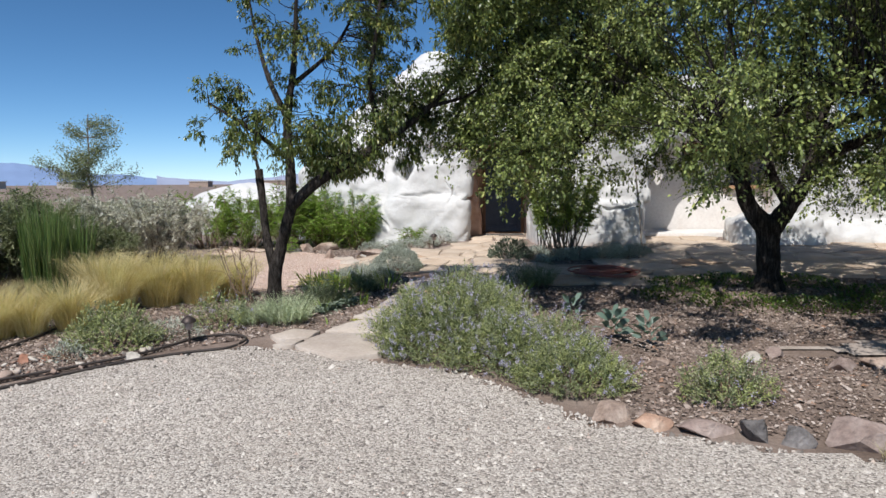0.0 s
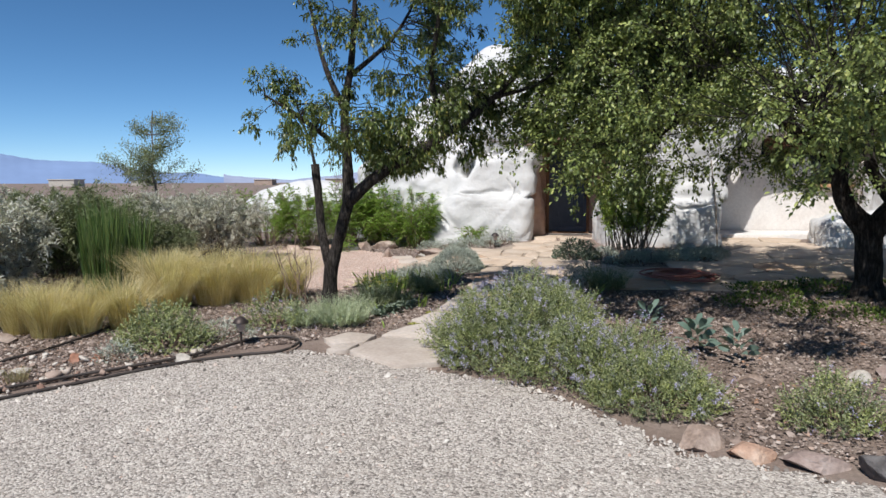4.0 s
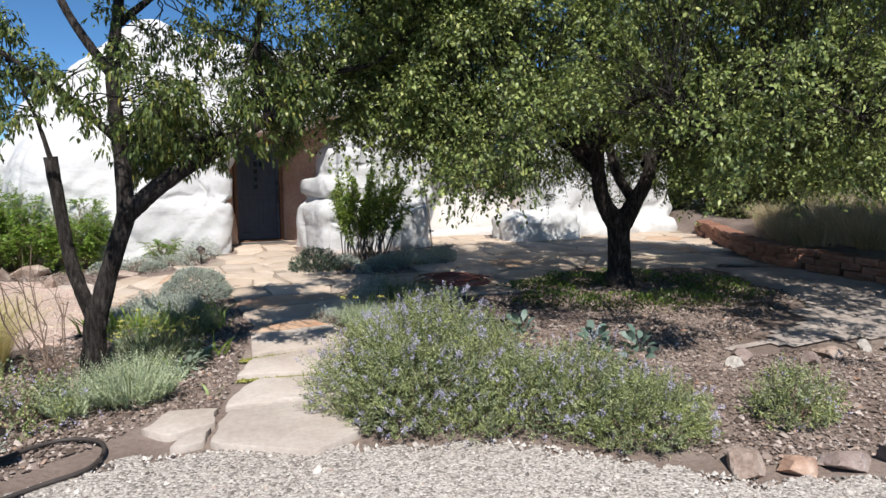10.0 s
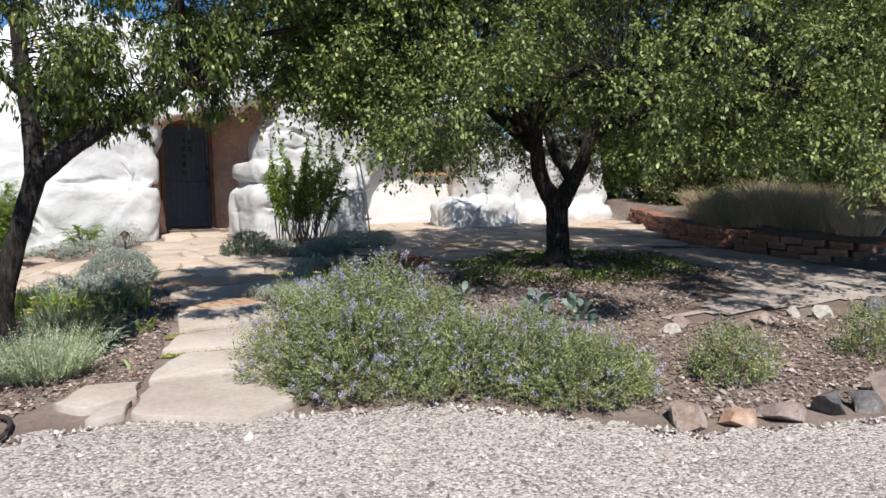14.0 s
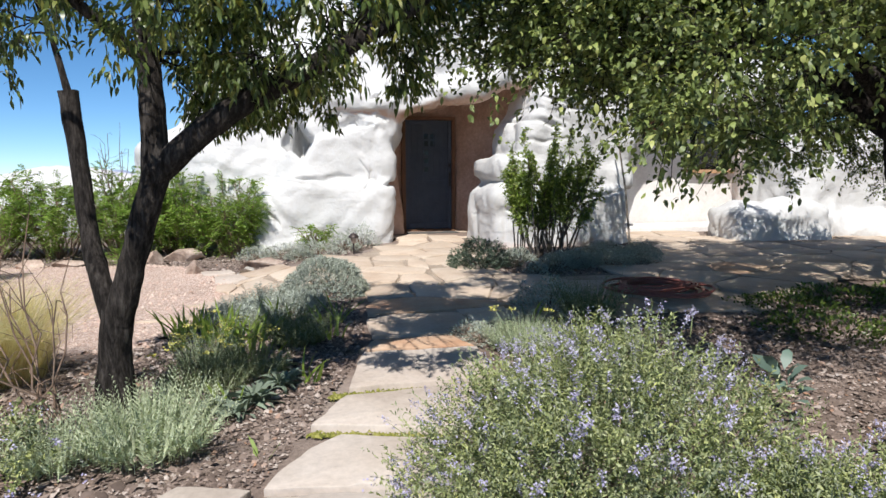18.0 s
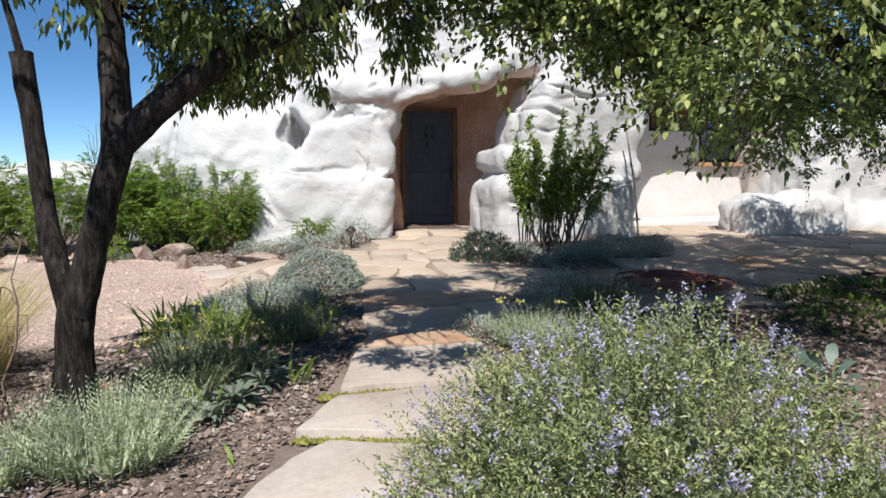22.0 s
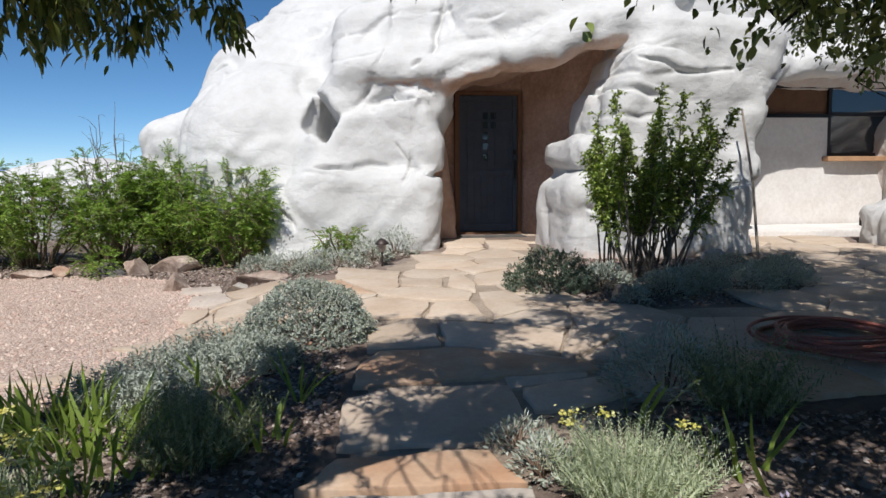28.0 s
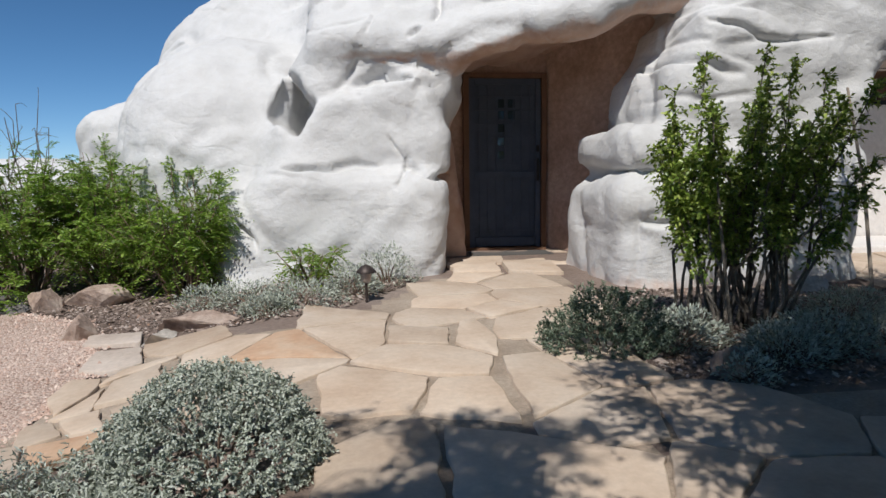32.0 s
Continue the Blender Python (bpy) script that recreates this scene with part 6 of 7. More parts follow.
# slender locust tree beyond the court
rng = np.random.default_rng(8)
locust = thing("locust_tree", (0, 0, 0), "slender sparse young tree with airy branches", "tree")
w, P, D = Pile(), [], []
lz = gz(-8.3, 15.8)
line = twiggy(w, rng, (-8.3, 15.8, lz - 0.05), (-8.22, 15.8, 3.45), 0.05, 0.008, 0, 12, 7, 0.015)
for i in range(26):
    s = rng.uniform(0.38, 0.98)
    p = line[int(s * 11)]
    a = rng.uniform(0, 6.28)
    L = 1.35 * (1.1 - s) + 0.25
    e = p + np.array((math.cos(a) * L, math.sin(a) * L, L * 0.35))
    ln = twiggy(w, rng, p, e, 0.014, 0.003, -0.08, 7, 4, 0.04)
    for k in range(2, 7):
        c = ln[k]
        n = 80
        P.append(c + rng.normal(0, 0.085, (n, 3)))
        D.append(rng.normal(0, 1, (n, 3)))
P, D = np.concatenate(P), np.concatenate(D)
v, t = leaves(rng, P, D, 0.055, 0.022, 0.1, 0.1)
part("trunk", w.mesh("trunk", True), GREYBARK, locust)
part("crown", Pile().add(v, None, t).mesh("crown"), OLIVE_LEAF, locust)


def juniper(x, y, r, h, seed, label, base_z=0.15, material=JUNIPER, n=240, per=58, trunks=((0, 0),), bark=GREYBARK):
    """A juniper: twisted trunk, rising limbs, dense scale-leaf sprays with gaps."""
    rng = np.random.default_rng(seed)
    ob = plant("juniper", x, y, label, "tree", "junipers")
    w, hub = Pile(), []
    for dx, dy in trunks:
        hub.extend(twiggy(w, rng, (0, 0, -0.08), (dx, dy, h * 0.8), 0.10 if h > 3 else 0.06, 0.02, 0, 10, 8, 0.02)[2:])
    cl = []
    while len(cl) < n:
        s = rng.uniform(base_z, 1)
        q = math.sqrt(rng.uniform(0.1, 1)) * r * (1.05 - 0.75 * max(0.0, s - 0.3)) * (1 + 0.25 * noise.noise(Vector((s * 4, seed, 0))))
        a = rng.uniform(0, 6.28)
        c = np.array((q * math.cos(a), q * math.sin(a), s * h))
        if noise.noise(Vector(c * 1.2) + Vector((seed, 0, 0))) > -0.2:
            cl.append(c)
    H = np.array(hub)
    P, D = [], []
    for c in cl:
        st = H[np.argmin(np.abs(H[:, 2] - c[2] + 0.4) + 0.3 * np.linalg.norm(H[:, :2] - c[:2], axis=1))]
        if rng.uniform() < 0.4:
            twiggy(w, rng, st, c, 0.018, 0.004, 0.05, 5, 4, 0.05)
        P.append(c + rng.normal(0, 0.13, (per, 3)))
        D.append(rng.normal(0, 0.6, (per, 3)) + unit(c - st) * 0.7 + [0, 0, 0.5])
    P, D = np.concatenate(P), np.concatenate(D)
    v, t = leaves(rng, P, D, 0.145, 0.056, 0.0, 0.3)
    part("trunk", w.mesh("trunk", True), bark, ob)
    part("crown", Pile().add(v, None, t).mesh("crown"), material, ob, "", True)


juniper(9.8, 5.65, 4.0, 6.0, 301, "dark spreading juniper with a bare lower trunk", 0.36, n=1250, bark=BARK, trunks=((-0.1, 0.1), (1.5, -1.2), (-1.6, 0.9)))
for i, (x, y, r, h) in enumerate(((13.6, 16.0, 0.9, 3.4), (15.2, 15.2, 1.3, 3.0), (16.0, 12.6, 1.5, 3.2), (18.0, 14.5, 1.7, 4.2), (18.5, 10.6, 1.6, 3.2), (20.5, 8.0, 1.7, 3.4), (21, 12, 1.8, 4.4), (17.5, 18.5, 2.0, 5.2), (14.6, 18.8, 1.6, 5.0), (23, 5, 2, 4), (15.5, 4.2, 1.4, 3.6), (17.2, 8.6, 1.5, 2.6), (15.0, 10.6, 1.3, 2.3), (19.5, 6.2, 1.6, 3.0), (24, 9.5, 2.2, 4.6), (13.2, 13.2, 1.2, 2.6))):
    juniper(x, y, r, h, 310 + i, "bushy green juniper behind the terrace", 0.04, n=260, material=DEEP_LEAF if i in (0, 3) else JUNIPER if i % 2 else OLIVE_LEAF)
rng = np.random.default_rng(9)
for i in range(66):
    x = rng.uniform(9.6, 16.5) if i < 40 else rng.uniform(11.0, 19.0)
    y = rng.uniform(8.3, 11.2) + max(0.0, x - 10.5) * 0.12 if i < 40 else 6.4 + 0.1 * (x - 11) + rng.uniform(0, 1.6)
    if i < 9:
        x, y = 10.2 + i * 0.45, 9.6 + i * 0.30
    elif i < 23:
        x, y = 9.25 + 0.1 * (i % 3) + max(0, i - 17) * 0.3, 7.6 + (i - 9) * 0.3
    grass("terrace_grass", x, y, 0.55, rng.uniform(0.38, 0.85), 430, DULL_STRAW if i % 4 == 0 else TERRACE_STRAW, "dry blond grass on the terrace", "terrace grass", 0.006, 0.9, 0.9, seed=200 + i)
for x, y, h in ((2.9, 4.15, 0.16), (3.35, 4.0, 0.28), (3.6, 4.1, 0.24), (2.75, 3.75, 0.08), (3.9, 4.7, 0.12), (-4.3, 5.9, 0.14)):
    grass("grass_tuft", x, y, 0.16, h, 160, DULL_STRAW, "small dry grass tuft at the gravel edge", "grass tufts", 0.004, 0.7, 0.3, seed=int(x * 50))


# ---- flagstones ----
def clip_poly(poly, nx_, ny_, c):
    out = []
    for (x0, y0), (x1, y1) in zip(poly, poly[1:] + poly[:1]):
        a, b = nx_ * x0 + ny_ * y0 - c, nx_ * x1 + ny_ * y1 - c
        if a <= 0:
            out.append((x0, y0))
        if a * b < 0:
            u = a / (a - b)
            out.append((x0 + (x1 - x0) * u, y0 + (y1 - y0) * u))
    return out


def shrink(poly, d):
    """The outline moved inwards by d, for convex outlines given either way round."""
    area = sum(x0 * y1 - x1 * y0 for (x0, y0), (x1, y1) in zip(poly, poly[1:] + poly[:1]))
    if area < 0:
        poly = poly[::-1]
    out = list(poly)
    for (x0, y0), (x1, y1) in zip(poly, poly[1:] + poly[:1]):
        L = math.hypot(x1 - x0, y1 - y0)
        if L < 1e-6:
            continue
        nx_, ny_ = (y1 - y0) / L, -(x1 - x0) / L
        out = clip_poly(out, nx_, ny_, nx_ * x0 + ny_ * y0 - d)
    return out


paving = new("flagstone_paving")
tagged(paving, "buff and orange sandstone flagstones with dark joints", "pavement", kind="structure")
slab_rng = random.Random(4)


def flagstone(poly, material=SLAB, lift=0.035, gap=0.006, depth=0.09, parent=None, wav=0.022):
    poly = shrink(list(poly), gap)
    if len(poly) < 3:
        return
    pts = []
    for (x0, y0), (x1, y1) in zip(poly, poly[1:] + poly[:1]):
        L = math.hypot(x1 - x0, y1 - y0)
        if L < 0.03:
            continue
        m = max(1, int(L / 0.07))
        for i in range(m):
            u = i / m
            nx_, ny_ = (y1 - y0) / L, -(x1 - x0) / L
            w = wav * noise.noise(Vector((x0 + (x1 - x0) * u, y0 + (y1 - y0) * u, 4)) * 5) + 0.012 * noise.noise(Vector((x0 + (x1 - x0) * u, y0 + (y1 - y0) * u, 7)) * 19) - 0.004
            w = w if i else w - 0.009
            pts.append((x0 + (x1 - x0) * u + nx_ * w, y0 + (y1 - y0) * u + ny_ * w))
    n = len(pts)
    if n < 3:
        return
    cx_, cy_ = sum(p[0] for p in pts) / n, sum(p[1] for p in pts) / n
    tilt = (slab_rng.uniform(-0.012, 0.012), slab_rng.uniform(-0.012, 0.012))
    v, q, t = [], [], []
    for inset, dz in ((0, -depth), (0, -0.006), (0.004, -0.0015), (0.010, 0.0)):
        for x, y in pts:
            d = math.hypot(x - cx_, y - cy_) + 1e-6
            k = max(0.0, 1 - inset / d)
            X_, Y_ = cx_ + (x - cx_) * k, cy_ + (y - cy_) * k
            v.append((X_, Y_, gz(X_, Y_) + lift + dz + tilt[0] * (X_ - cx_) + tilt[1] * (Y_ - cy_)))
    v.append((cx_, cy_, gz(cx_, cy_) + lift + 0.002))
    for r in range(3):
        for i in range(n):
            j = (i + 1) % n
            q.append((r * n + i, r * n + j, (r + 1) * n + j, (r + 1) * n + i))
    for i in range(n):
        t.append((3 * n + i, 3 * n + (i + 1) % n, 4 * n))
    return part("flagstone", mesh_of("flagstone", v, q, t), material, parent or paving)


FRONT = (
    ((-1.57, 6.81), (-1.35, 7.33), (-0.62, 7.25), (-0.62, 6.55), (-1.02, 6.38)),
    ((-1.93, 7.22), (-1.71, 7.49), (-1.38, 7.40), (-1.46, 7.12), (-1.77, 7.05)),
    ((-1.72, 7.0), (-1.50, 7.08), (-1.58, 6.84), (-1.8, 6.84)),
    ((-1.35, 7.37), (-1.17, 7.74), (-0.97, 7.87), (-0.42, 7.70), (-0.48, 7.27)),
    ((-1.12, 8.02), (-0.90, 8.42), (-0.05, 8.46), (-0.25, 7.77), (-0.82, 7.93)),
    ((-0.87, 8.5), (-0.72, 9.22), (0.15, 9.2), (0.1, 8.52)),
)
for p in FRONT:
    flagstone(p, PATHSLAB, 0.04)
NEAR = (
    (((-0.72, 9.27), (-0.58, 9.52), (0.05, 9.55), (0.15, 9.25)), ORANGE),
    (((-0.58, 9.62), (-0.56, 10.18), (-0.3, 10.32), (0.29, 10.28), (0.30, 9.86), (0.05, 9.6)), SLAB),
    (((-0.52, 10.38), (-0.52, 10.72), (-0.38, 10.98), (0.09, 11.02), (0.83, 10.62), (0.86, 10.45)), ORANGE),
    (((0.34, 10.24), (0.34, 9.9), (0.62, 9.95), (0.9, 10.1), (0.84, 10.38)), SLAB),
    (((-0.43, 11.52), (-0.05, 11.82), (0.07, 11.69), (0.02, 11.06), (-0.44, 11.02)), SLAB),
    (((0.08, 11.71), (0.50, 11.54), (0.92, 11.30), (0.72, 10.78), (0.06, 11.06)), SLAB),
    (((-0.51, 12.48), (-0.39, 12.63), (0.10, 12.36), (-0.02, 11.88), (-0.44, 11.86)), SLAB),
    (((0.12, 12.33), (0.42, 12.33), (0.46, 11.72), (0.0, 11.85)), SLAB),
    (((-0.34, 12.68), (-0.13, 13.02), (0.28, 12.93), (0.50, 12.68), (0.43, 12.36), (0.11, 12.4)), SLAB),
    (((-0.10, 13.48), (0.15, 13.42), (0.32, 13.38), (0.28, 12.96), (-0.11, 13.07)), SLAB),
    (((0.30, 13.0), (0.42, 13.55), (0.52, 13.6), (0.60, 13.13), (0.54, 12.72)), SLAB),
    (((0.50, 12.30), (0.54, 12.68), (0.82, 12.75), (0.95, 12.1), (0.52, 11.75)), SLAB),
    (((-2.07, 12.84), (-2.05, 13.16), (-1.85, 13.12), (-1.79, 12.85), (-1.86, 12.50)), SLAB),
    (((-2.10, 13.36), (-2.16, 13.80), (-1.84, 13.81), (-1.66, 13.32), (-1.84, 13.24)), PATHSLAB),
    (((-1.80, 12.38), (-1.62, 12.46), (-1.46, 12.10), (-1.61, 12.08)), SLAB),
    (((-1.44, 12.07), (-1.56, 12.41), (-1.34, 12.56), (-1.29, 12.45), (-1.29, 12.04)), SLAB),
    (((-1.68, 12.54), (-1.76, 13.0), (-1.53, 13.22), (-1.34, 12.62)), SLAB),
    (((-2.32, 13.99), (-2.37, 14.28), (-1.98, 14.31), (-1.88, 13.93)), PATHSLAB),
)
for p, m in NEAR:
    flagstone(p, m, 0.028, -0.016)

COURT = [(0.35, 15.3), (0.05, 14.7), (-0.4, 13.95), (-0.85, 13.6), (-1.4, 13.8), (-1.8, 13.5), (-2.0, 12.9), (-2.08, 12.0), (-2.14, 11.2), (-2.2, 10.6), (-1.85, 10.6), (-1.75, 11.4), (-1.5, 11.75), (-1.1, 12.1), (-0.5, 11.95), (-0.4, 11.0), (-0.2, 9.9), (0.9, 10.0), (1.9, 10.0), (2.9, 9.8), (3.2, 10.6), (5.2, 11.0), (7.0, 10.4), (8.4, 9.6), (8.9, 11.0), (10.3, 12.8), (12.0, 15.0), (8.6, 15.0), (8.2, 14.5), (6.3, 14.5), (6.1, 16.4), (4.5, 16.4), (4.3, 14.6), (4.1, 13.4), (3.9, 12.5), (2.6, 12.0), (1.6, 11.95), (1.05, 12.4), (1.05, 13.1), (1.55, 14.0), (1.65, 14.8), (1.7, 15.4)]
sheet("paving_bed", COURT, 0.002, 0.08, SAND, "sandy gravel between the flagstones", 5.0, 0.03)
sheet("paving_bed", [(-0.6, 9.2), (-0.5, 9.7), (-0.43, 11.0), (-0.45, 12.6), (-0.3, 13.1), (0.6, 13.7), (1.0, 12.2), (0.95, 10.0), (0.4, 9.5), (0.2, 9.2)], 0.006, 0.08, SAND, "sandy gravel between the flagstones", 6.0, 0.03)
taken = [list(p) for p, m in NEAR]
seeds = [(0.5, 14.2), (1.15, 14.3), (0.75, 13.9), (0.95, 13.6), (0.45, 14.75), (1.1, 15.0), (-0.35, 13.3), (-0.75, 13.1), (-1.2, 13.3), (-1.65, 13.2), (-1.4, 12.8), (-0.85, 12.6), (-1.8, 12.6), (-1.9, 11.9), (-1.95, 11.2), (1.3, 11.6), (1.25, 10.9), (1.0, 10.3)]
sr = random.Random(9)
tries = 0
while len(seeds) < 215 and tries < 12000:
    tries += 1
    c = (sr.uniform(-2.2, 12), sr.uniform(9.3, 16.5))
    gap = 0.27 if c[0] < -0.95 else 0.38 if c[0] < 1.2 else 0.58
    if all((c[0] - s[0]) ** 2 + (c[1] - s[1]) ** 2 > gap * gap for s in seeds):
        seeds.append(c)
seeds = [s for s in seeds if not any(inside(shrink(p, -0.12), s[0], s[1]) for p in taken)]
for s in seeds:
    if not inside(COURT, s[0], s[1]) or any(inside(p, s[0], s[1]) for p in taken):
        continue
    poly = [(s[0] - 1, s[1] - 0.8), (s[0] + 1, s[1] - 0.8), (s[0] + 1, s[1] + 0.8), (s[0] - 1, s[1] + 0.8)]
    for o in seeds:
        d2 = (o[0] - s[0]) ** 2 + (o[1] - s[1]) ** 2
        if 0 < d2 < 5:
            nx_, ny_ = o[0] - s[0], o[1] - s[1]
            poly = clip_poly(poly, nx_, ny_, nx_ * (o[0] + s[0]) / 2 + ny_ * (o[1] + s[1]) / 2)
    # trim against the stones laid by hand: along the edge that separates best
    for p in taken:
        if not any(inside(p, a, b) for a, b in poly) and not any(inside(poly, a, b) for a, b in p):
            continue
        pc = np.mean(np.array(p), 0)
        best = None
        for (x0, y0), (x1, y1) in zip(p, p[1:] + p[:1]):
            L = math.hypot(x1 - x0, y1 - y0)
            nx_, ny_ = (y1 - y0) / L, -(x1 - x0) / L
            c = nx_ * x0 + ny_ * y0
            if nx_ * pc[0] + ny_ * pc[1] > c:
                nx_, ny_, c = -nx_, -ny_, -c
            gap = nx_ * s[0] + ny_ * s[1] - c
            if best is None or gap > best[0]:
                best = (gap, nx_, ny_, c)
        poly = clip_poly(poly, -best[1], -best[2], -best[3])
        if len(poly) < 3:
            break
    if len(poly) >= 3:
        flagstone(poly, ORANGE if sr.random() < 0.08 else SLAB, 0.022 + sr.uniform(-0.005, 0.005))
# door step
for p, m in ((((0.62, 15.45), (0.60, 16.0), (1.15, 16.05), (1.1, 15.4)), SLAB), (((1.15, 15.4), (1.2, 16.05), (1.75, 16.0), (1.7, 15.3)), SLAB)):
    flagstone(p, m, 0.04)
for p in (((0.66, 16.05), (0.75, 17.1), (1.35, 17.1), (1.3, 16.0)), ((1.32, 16.0), (1.37, 17.1), (2.1, 17.1), (2.4, 16.2), (1.9, 15.95))):
    flagstone(p, SLAB, -0.01, 0.006, 0.2)
for p in (((4.85, 4.3), (5.3, 4.6), (6.3, 4.3), (6.1, 3.85), (5.0, 3.9)), ((6.2, 4.4), (7.4, 4.5), (7.5, 3.8), (6.3, 3.8))):
    flagstone(p, ORANGE, 0.03)


# ---- boulders and edging stones ----
def rock(x, y, sx, sy, sz, material, label, turn=0.0, seed=0, sink=0.25, group="edging stones", squash=1.0, sub=3):
    bm = bmesh.new()
    bmesh.ops.create_icosphere(bm, subdivisions=sub, radius=1)
    for v in bm.verts:
        p = v.co.copy()
        p = Vector([math.copysign(abs(c) ** 0.78, c) for c in p])
        k = 1 + 0.34 * noise.noise(p * 1.3 + Vector((seed * 3.7, seed, 1))) + 0.13 * noise.noise(p * 3.1 + Vector((seed, 5, seed * 2)))
        q = p * k
        for a in range(7):
            nrm = Vector((math.cos(seed + a * 0.9), math.sin(seed + a * 0.9), 0.75 * math.sin(seed * 3 + a * 2.3))).normalized()
            lim = 0.66 + 0.16 * math.sin(seed * 5 + a * 3)
            over = q.dot(nrm) - lim
            if over > 0:
                q -= nrm * over
        q *= 1.2 + 0.07 * noise.noise(p * 4 + Vector((2, seed, 1)))
        v.co = Vector((q.x * sx / 2, q.y * sy / 2, q.z * sz / 2))
    ob = part("rock", bm, material)
    ob.matrix_world = pose(x, y, gz(x, y) + sz * (0.5 - sink), 0, 0, turn)
    return tagged(ob, label, "rock", group)


for i, (x, y, sx, sy, sz, m, lab, turn) in enumerate((
    (1.27, 5.05, 0.42, 0.32, 0.22, BROWNROCK, "tan edging rock by the gravel", 20), (1.54, 4.88, 0.36, 0.26, 0.18, ORANGEROCK, "orange edging rock by the gravel", -20),
    (1.9, 4.78, 0.5, 0.32, 0.17, PINKROCK, "flat reddish edging rock", -12), (2.22, 4.68, 0.32, 0.26, 0.26, GREYROCK, "dark grey jagged rock", 30), (2.46, 4.55, 0.26, 0.24, 0.24, GREYROCK, "dark grey jagged rock", -30),
    (2.9, 4.52, 0.66, 0.34, 0.36, PINKROCK, "squared red sandstone block at the gravel edge", -8), (3.62, 4.35, 0.86, 0.62, 0.56, PALEROCK, "large pale pitted boulder at the gravel edge", 15),
    (4.55, 4.6, 0.4, 0.4, 0.42, PINKROCK, "reddish boulder behind the pale one", 50), (2.95, 6.4, 0.26, 0.2, 0.16, PALEROCK, "pale stone in mulch", 10), (3.25, 6.55, 0.3, 0.24, 0.16, PINKROCK, "red stone in mulch", 60),
    (3.7, 6.15, 0.36, 0.25, 0.2, PINKROCK, "reddish edging stone in the bed", 20), (4.1, 6.2, 0.5, 0.3, 0.18, BROWNROCK, "brown edging stone in the bed", -10), (4.6, 6.15, 0.2, 0.18, 0.2, PALEROCK, "pale rounded stone", 0), (4.85, 5.98, 0.36, 0.26, 0.24, PALEROCK, "pale rounded stone", 10),
    (5.4, 5.7, 0.5, 0.4, 0.42, GREYROCK, "dark grey boulder in the bed", 40), (4.55, 5.55, 0.22, 0.14, 0.12, PALEROCK, "pale stone in mulch", 0), (2.0, 6.3, 0.3, 0.2, 0.12, BROWNROCK, "brown stone under the catmint", 0),
    (7.8, 5.1, 0.7, 0.5, 0.4, REDROCK, "red boulder in juniper shade", 30), (8.7, 4.9, 0.8, 0.6, 0.5, REDROCK, "red boulder in juniper shade", -20), (7.0, 5.3, 0.4, 0.3, 0.25, REDROCK, "red stone in juniper shade", 10),
    (-3.45, 15.3, 0.35, 0.25, 0.22, GREYROCK, "grey edging stone of the court", 10), (-3.15, 15.35, 0.28, 0.24, 0.26, BROWNROCK, "brown edging stone of the court", 60), (-2.75, 15.55, 0.62, 0.34, 0.24, BROWNROCK, "long flat brown edging stone", 15),
    (-2.45, 14.3, 0.25, 0.22, 0.24, BROWNROCK, "brown edging stone of the court", 40), (-1.55, 14.25, 0.62, 0.26, 0.16, BROWNROCK, "long brown edging stone", 0), (-1.75, 13.95, 0.24, 0.18, 0.12, PALEROCK, "small pale stone on the path edge", 30),
    (-4.3, 15.25, 0.5, 0.2, 0.12, BROWNROCK, "long flat edging stone", 3), (-4.0, 15.3, 0.2, 0.18, 0.16, ORANGEROCK, "small reddish stone", 3), (-4.8, 15.25, 0.4, 0.25, 0.16, BROWNROCK, "brown edging stone of the court", 3),
    (-4.12, 6.45, 0.13, 0.1, 0.12, REDROCK, "small dark red stone by the hose", 10), (-3.92, 6.5, 0.12, 0.1, 0.09, REDROCK, "small reddish stone by the hose", 40), (-3.1, 6.55, 0.2, 0.14, 0.1, PALEROCK, "pale stone by the hose", 0),
    (-5.3, 7.05, 0.35, 0.22, 0.12, BROWNROCK, "flat stone before the grass", 0), (-4.4, 6.1, 0.16, 0.12, 0.08, PALEROCK, "pale stone in the bed", 0), (-4.6, 6.0, 0.2, 0.14, 0.08, PALEROCK, "pale stone in the bed", 50), (-4.75, 5.75, 0.2, 0.15, 0.1, BROWNROCK, "brown stone in the bed", 20),
    (1.7, 12.25, 0.2, 0.16, 0.2, BROWNROCK, "rounded brown stone at the shrub's foot", 10), (3.6, 14.3, 0.3, 0.2, 0.16, PALEROCK, "pale stone at the rock's foot", 10))):
    k = 0.78 if y < 7 and x > 0 else 1.0
    rock(x, y, sx * k, sy * k, sz * k, m, lab if len(lab.split()) > 3 else lab + " beside others", turn, 1.3 + i * 0.77, 0.47 if y < 7 else 0.36)

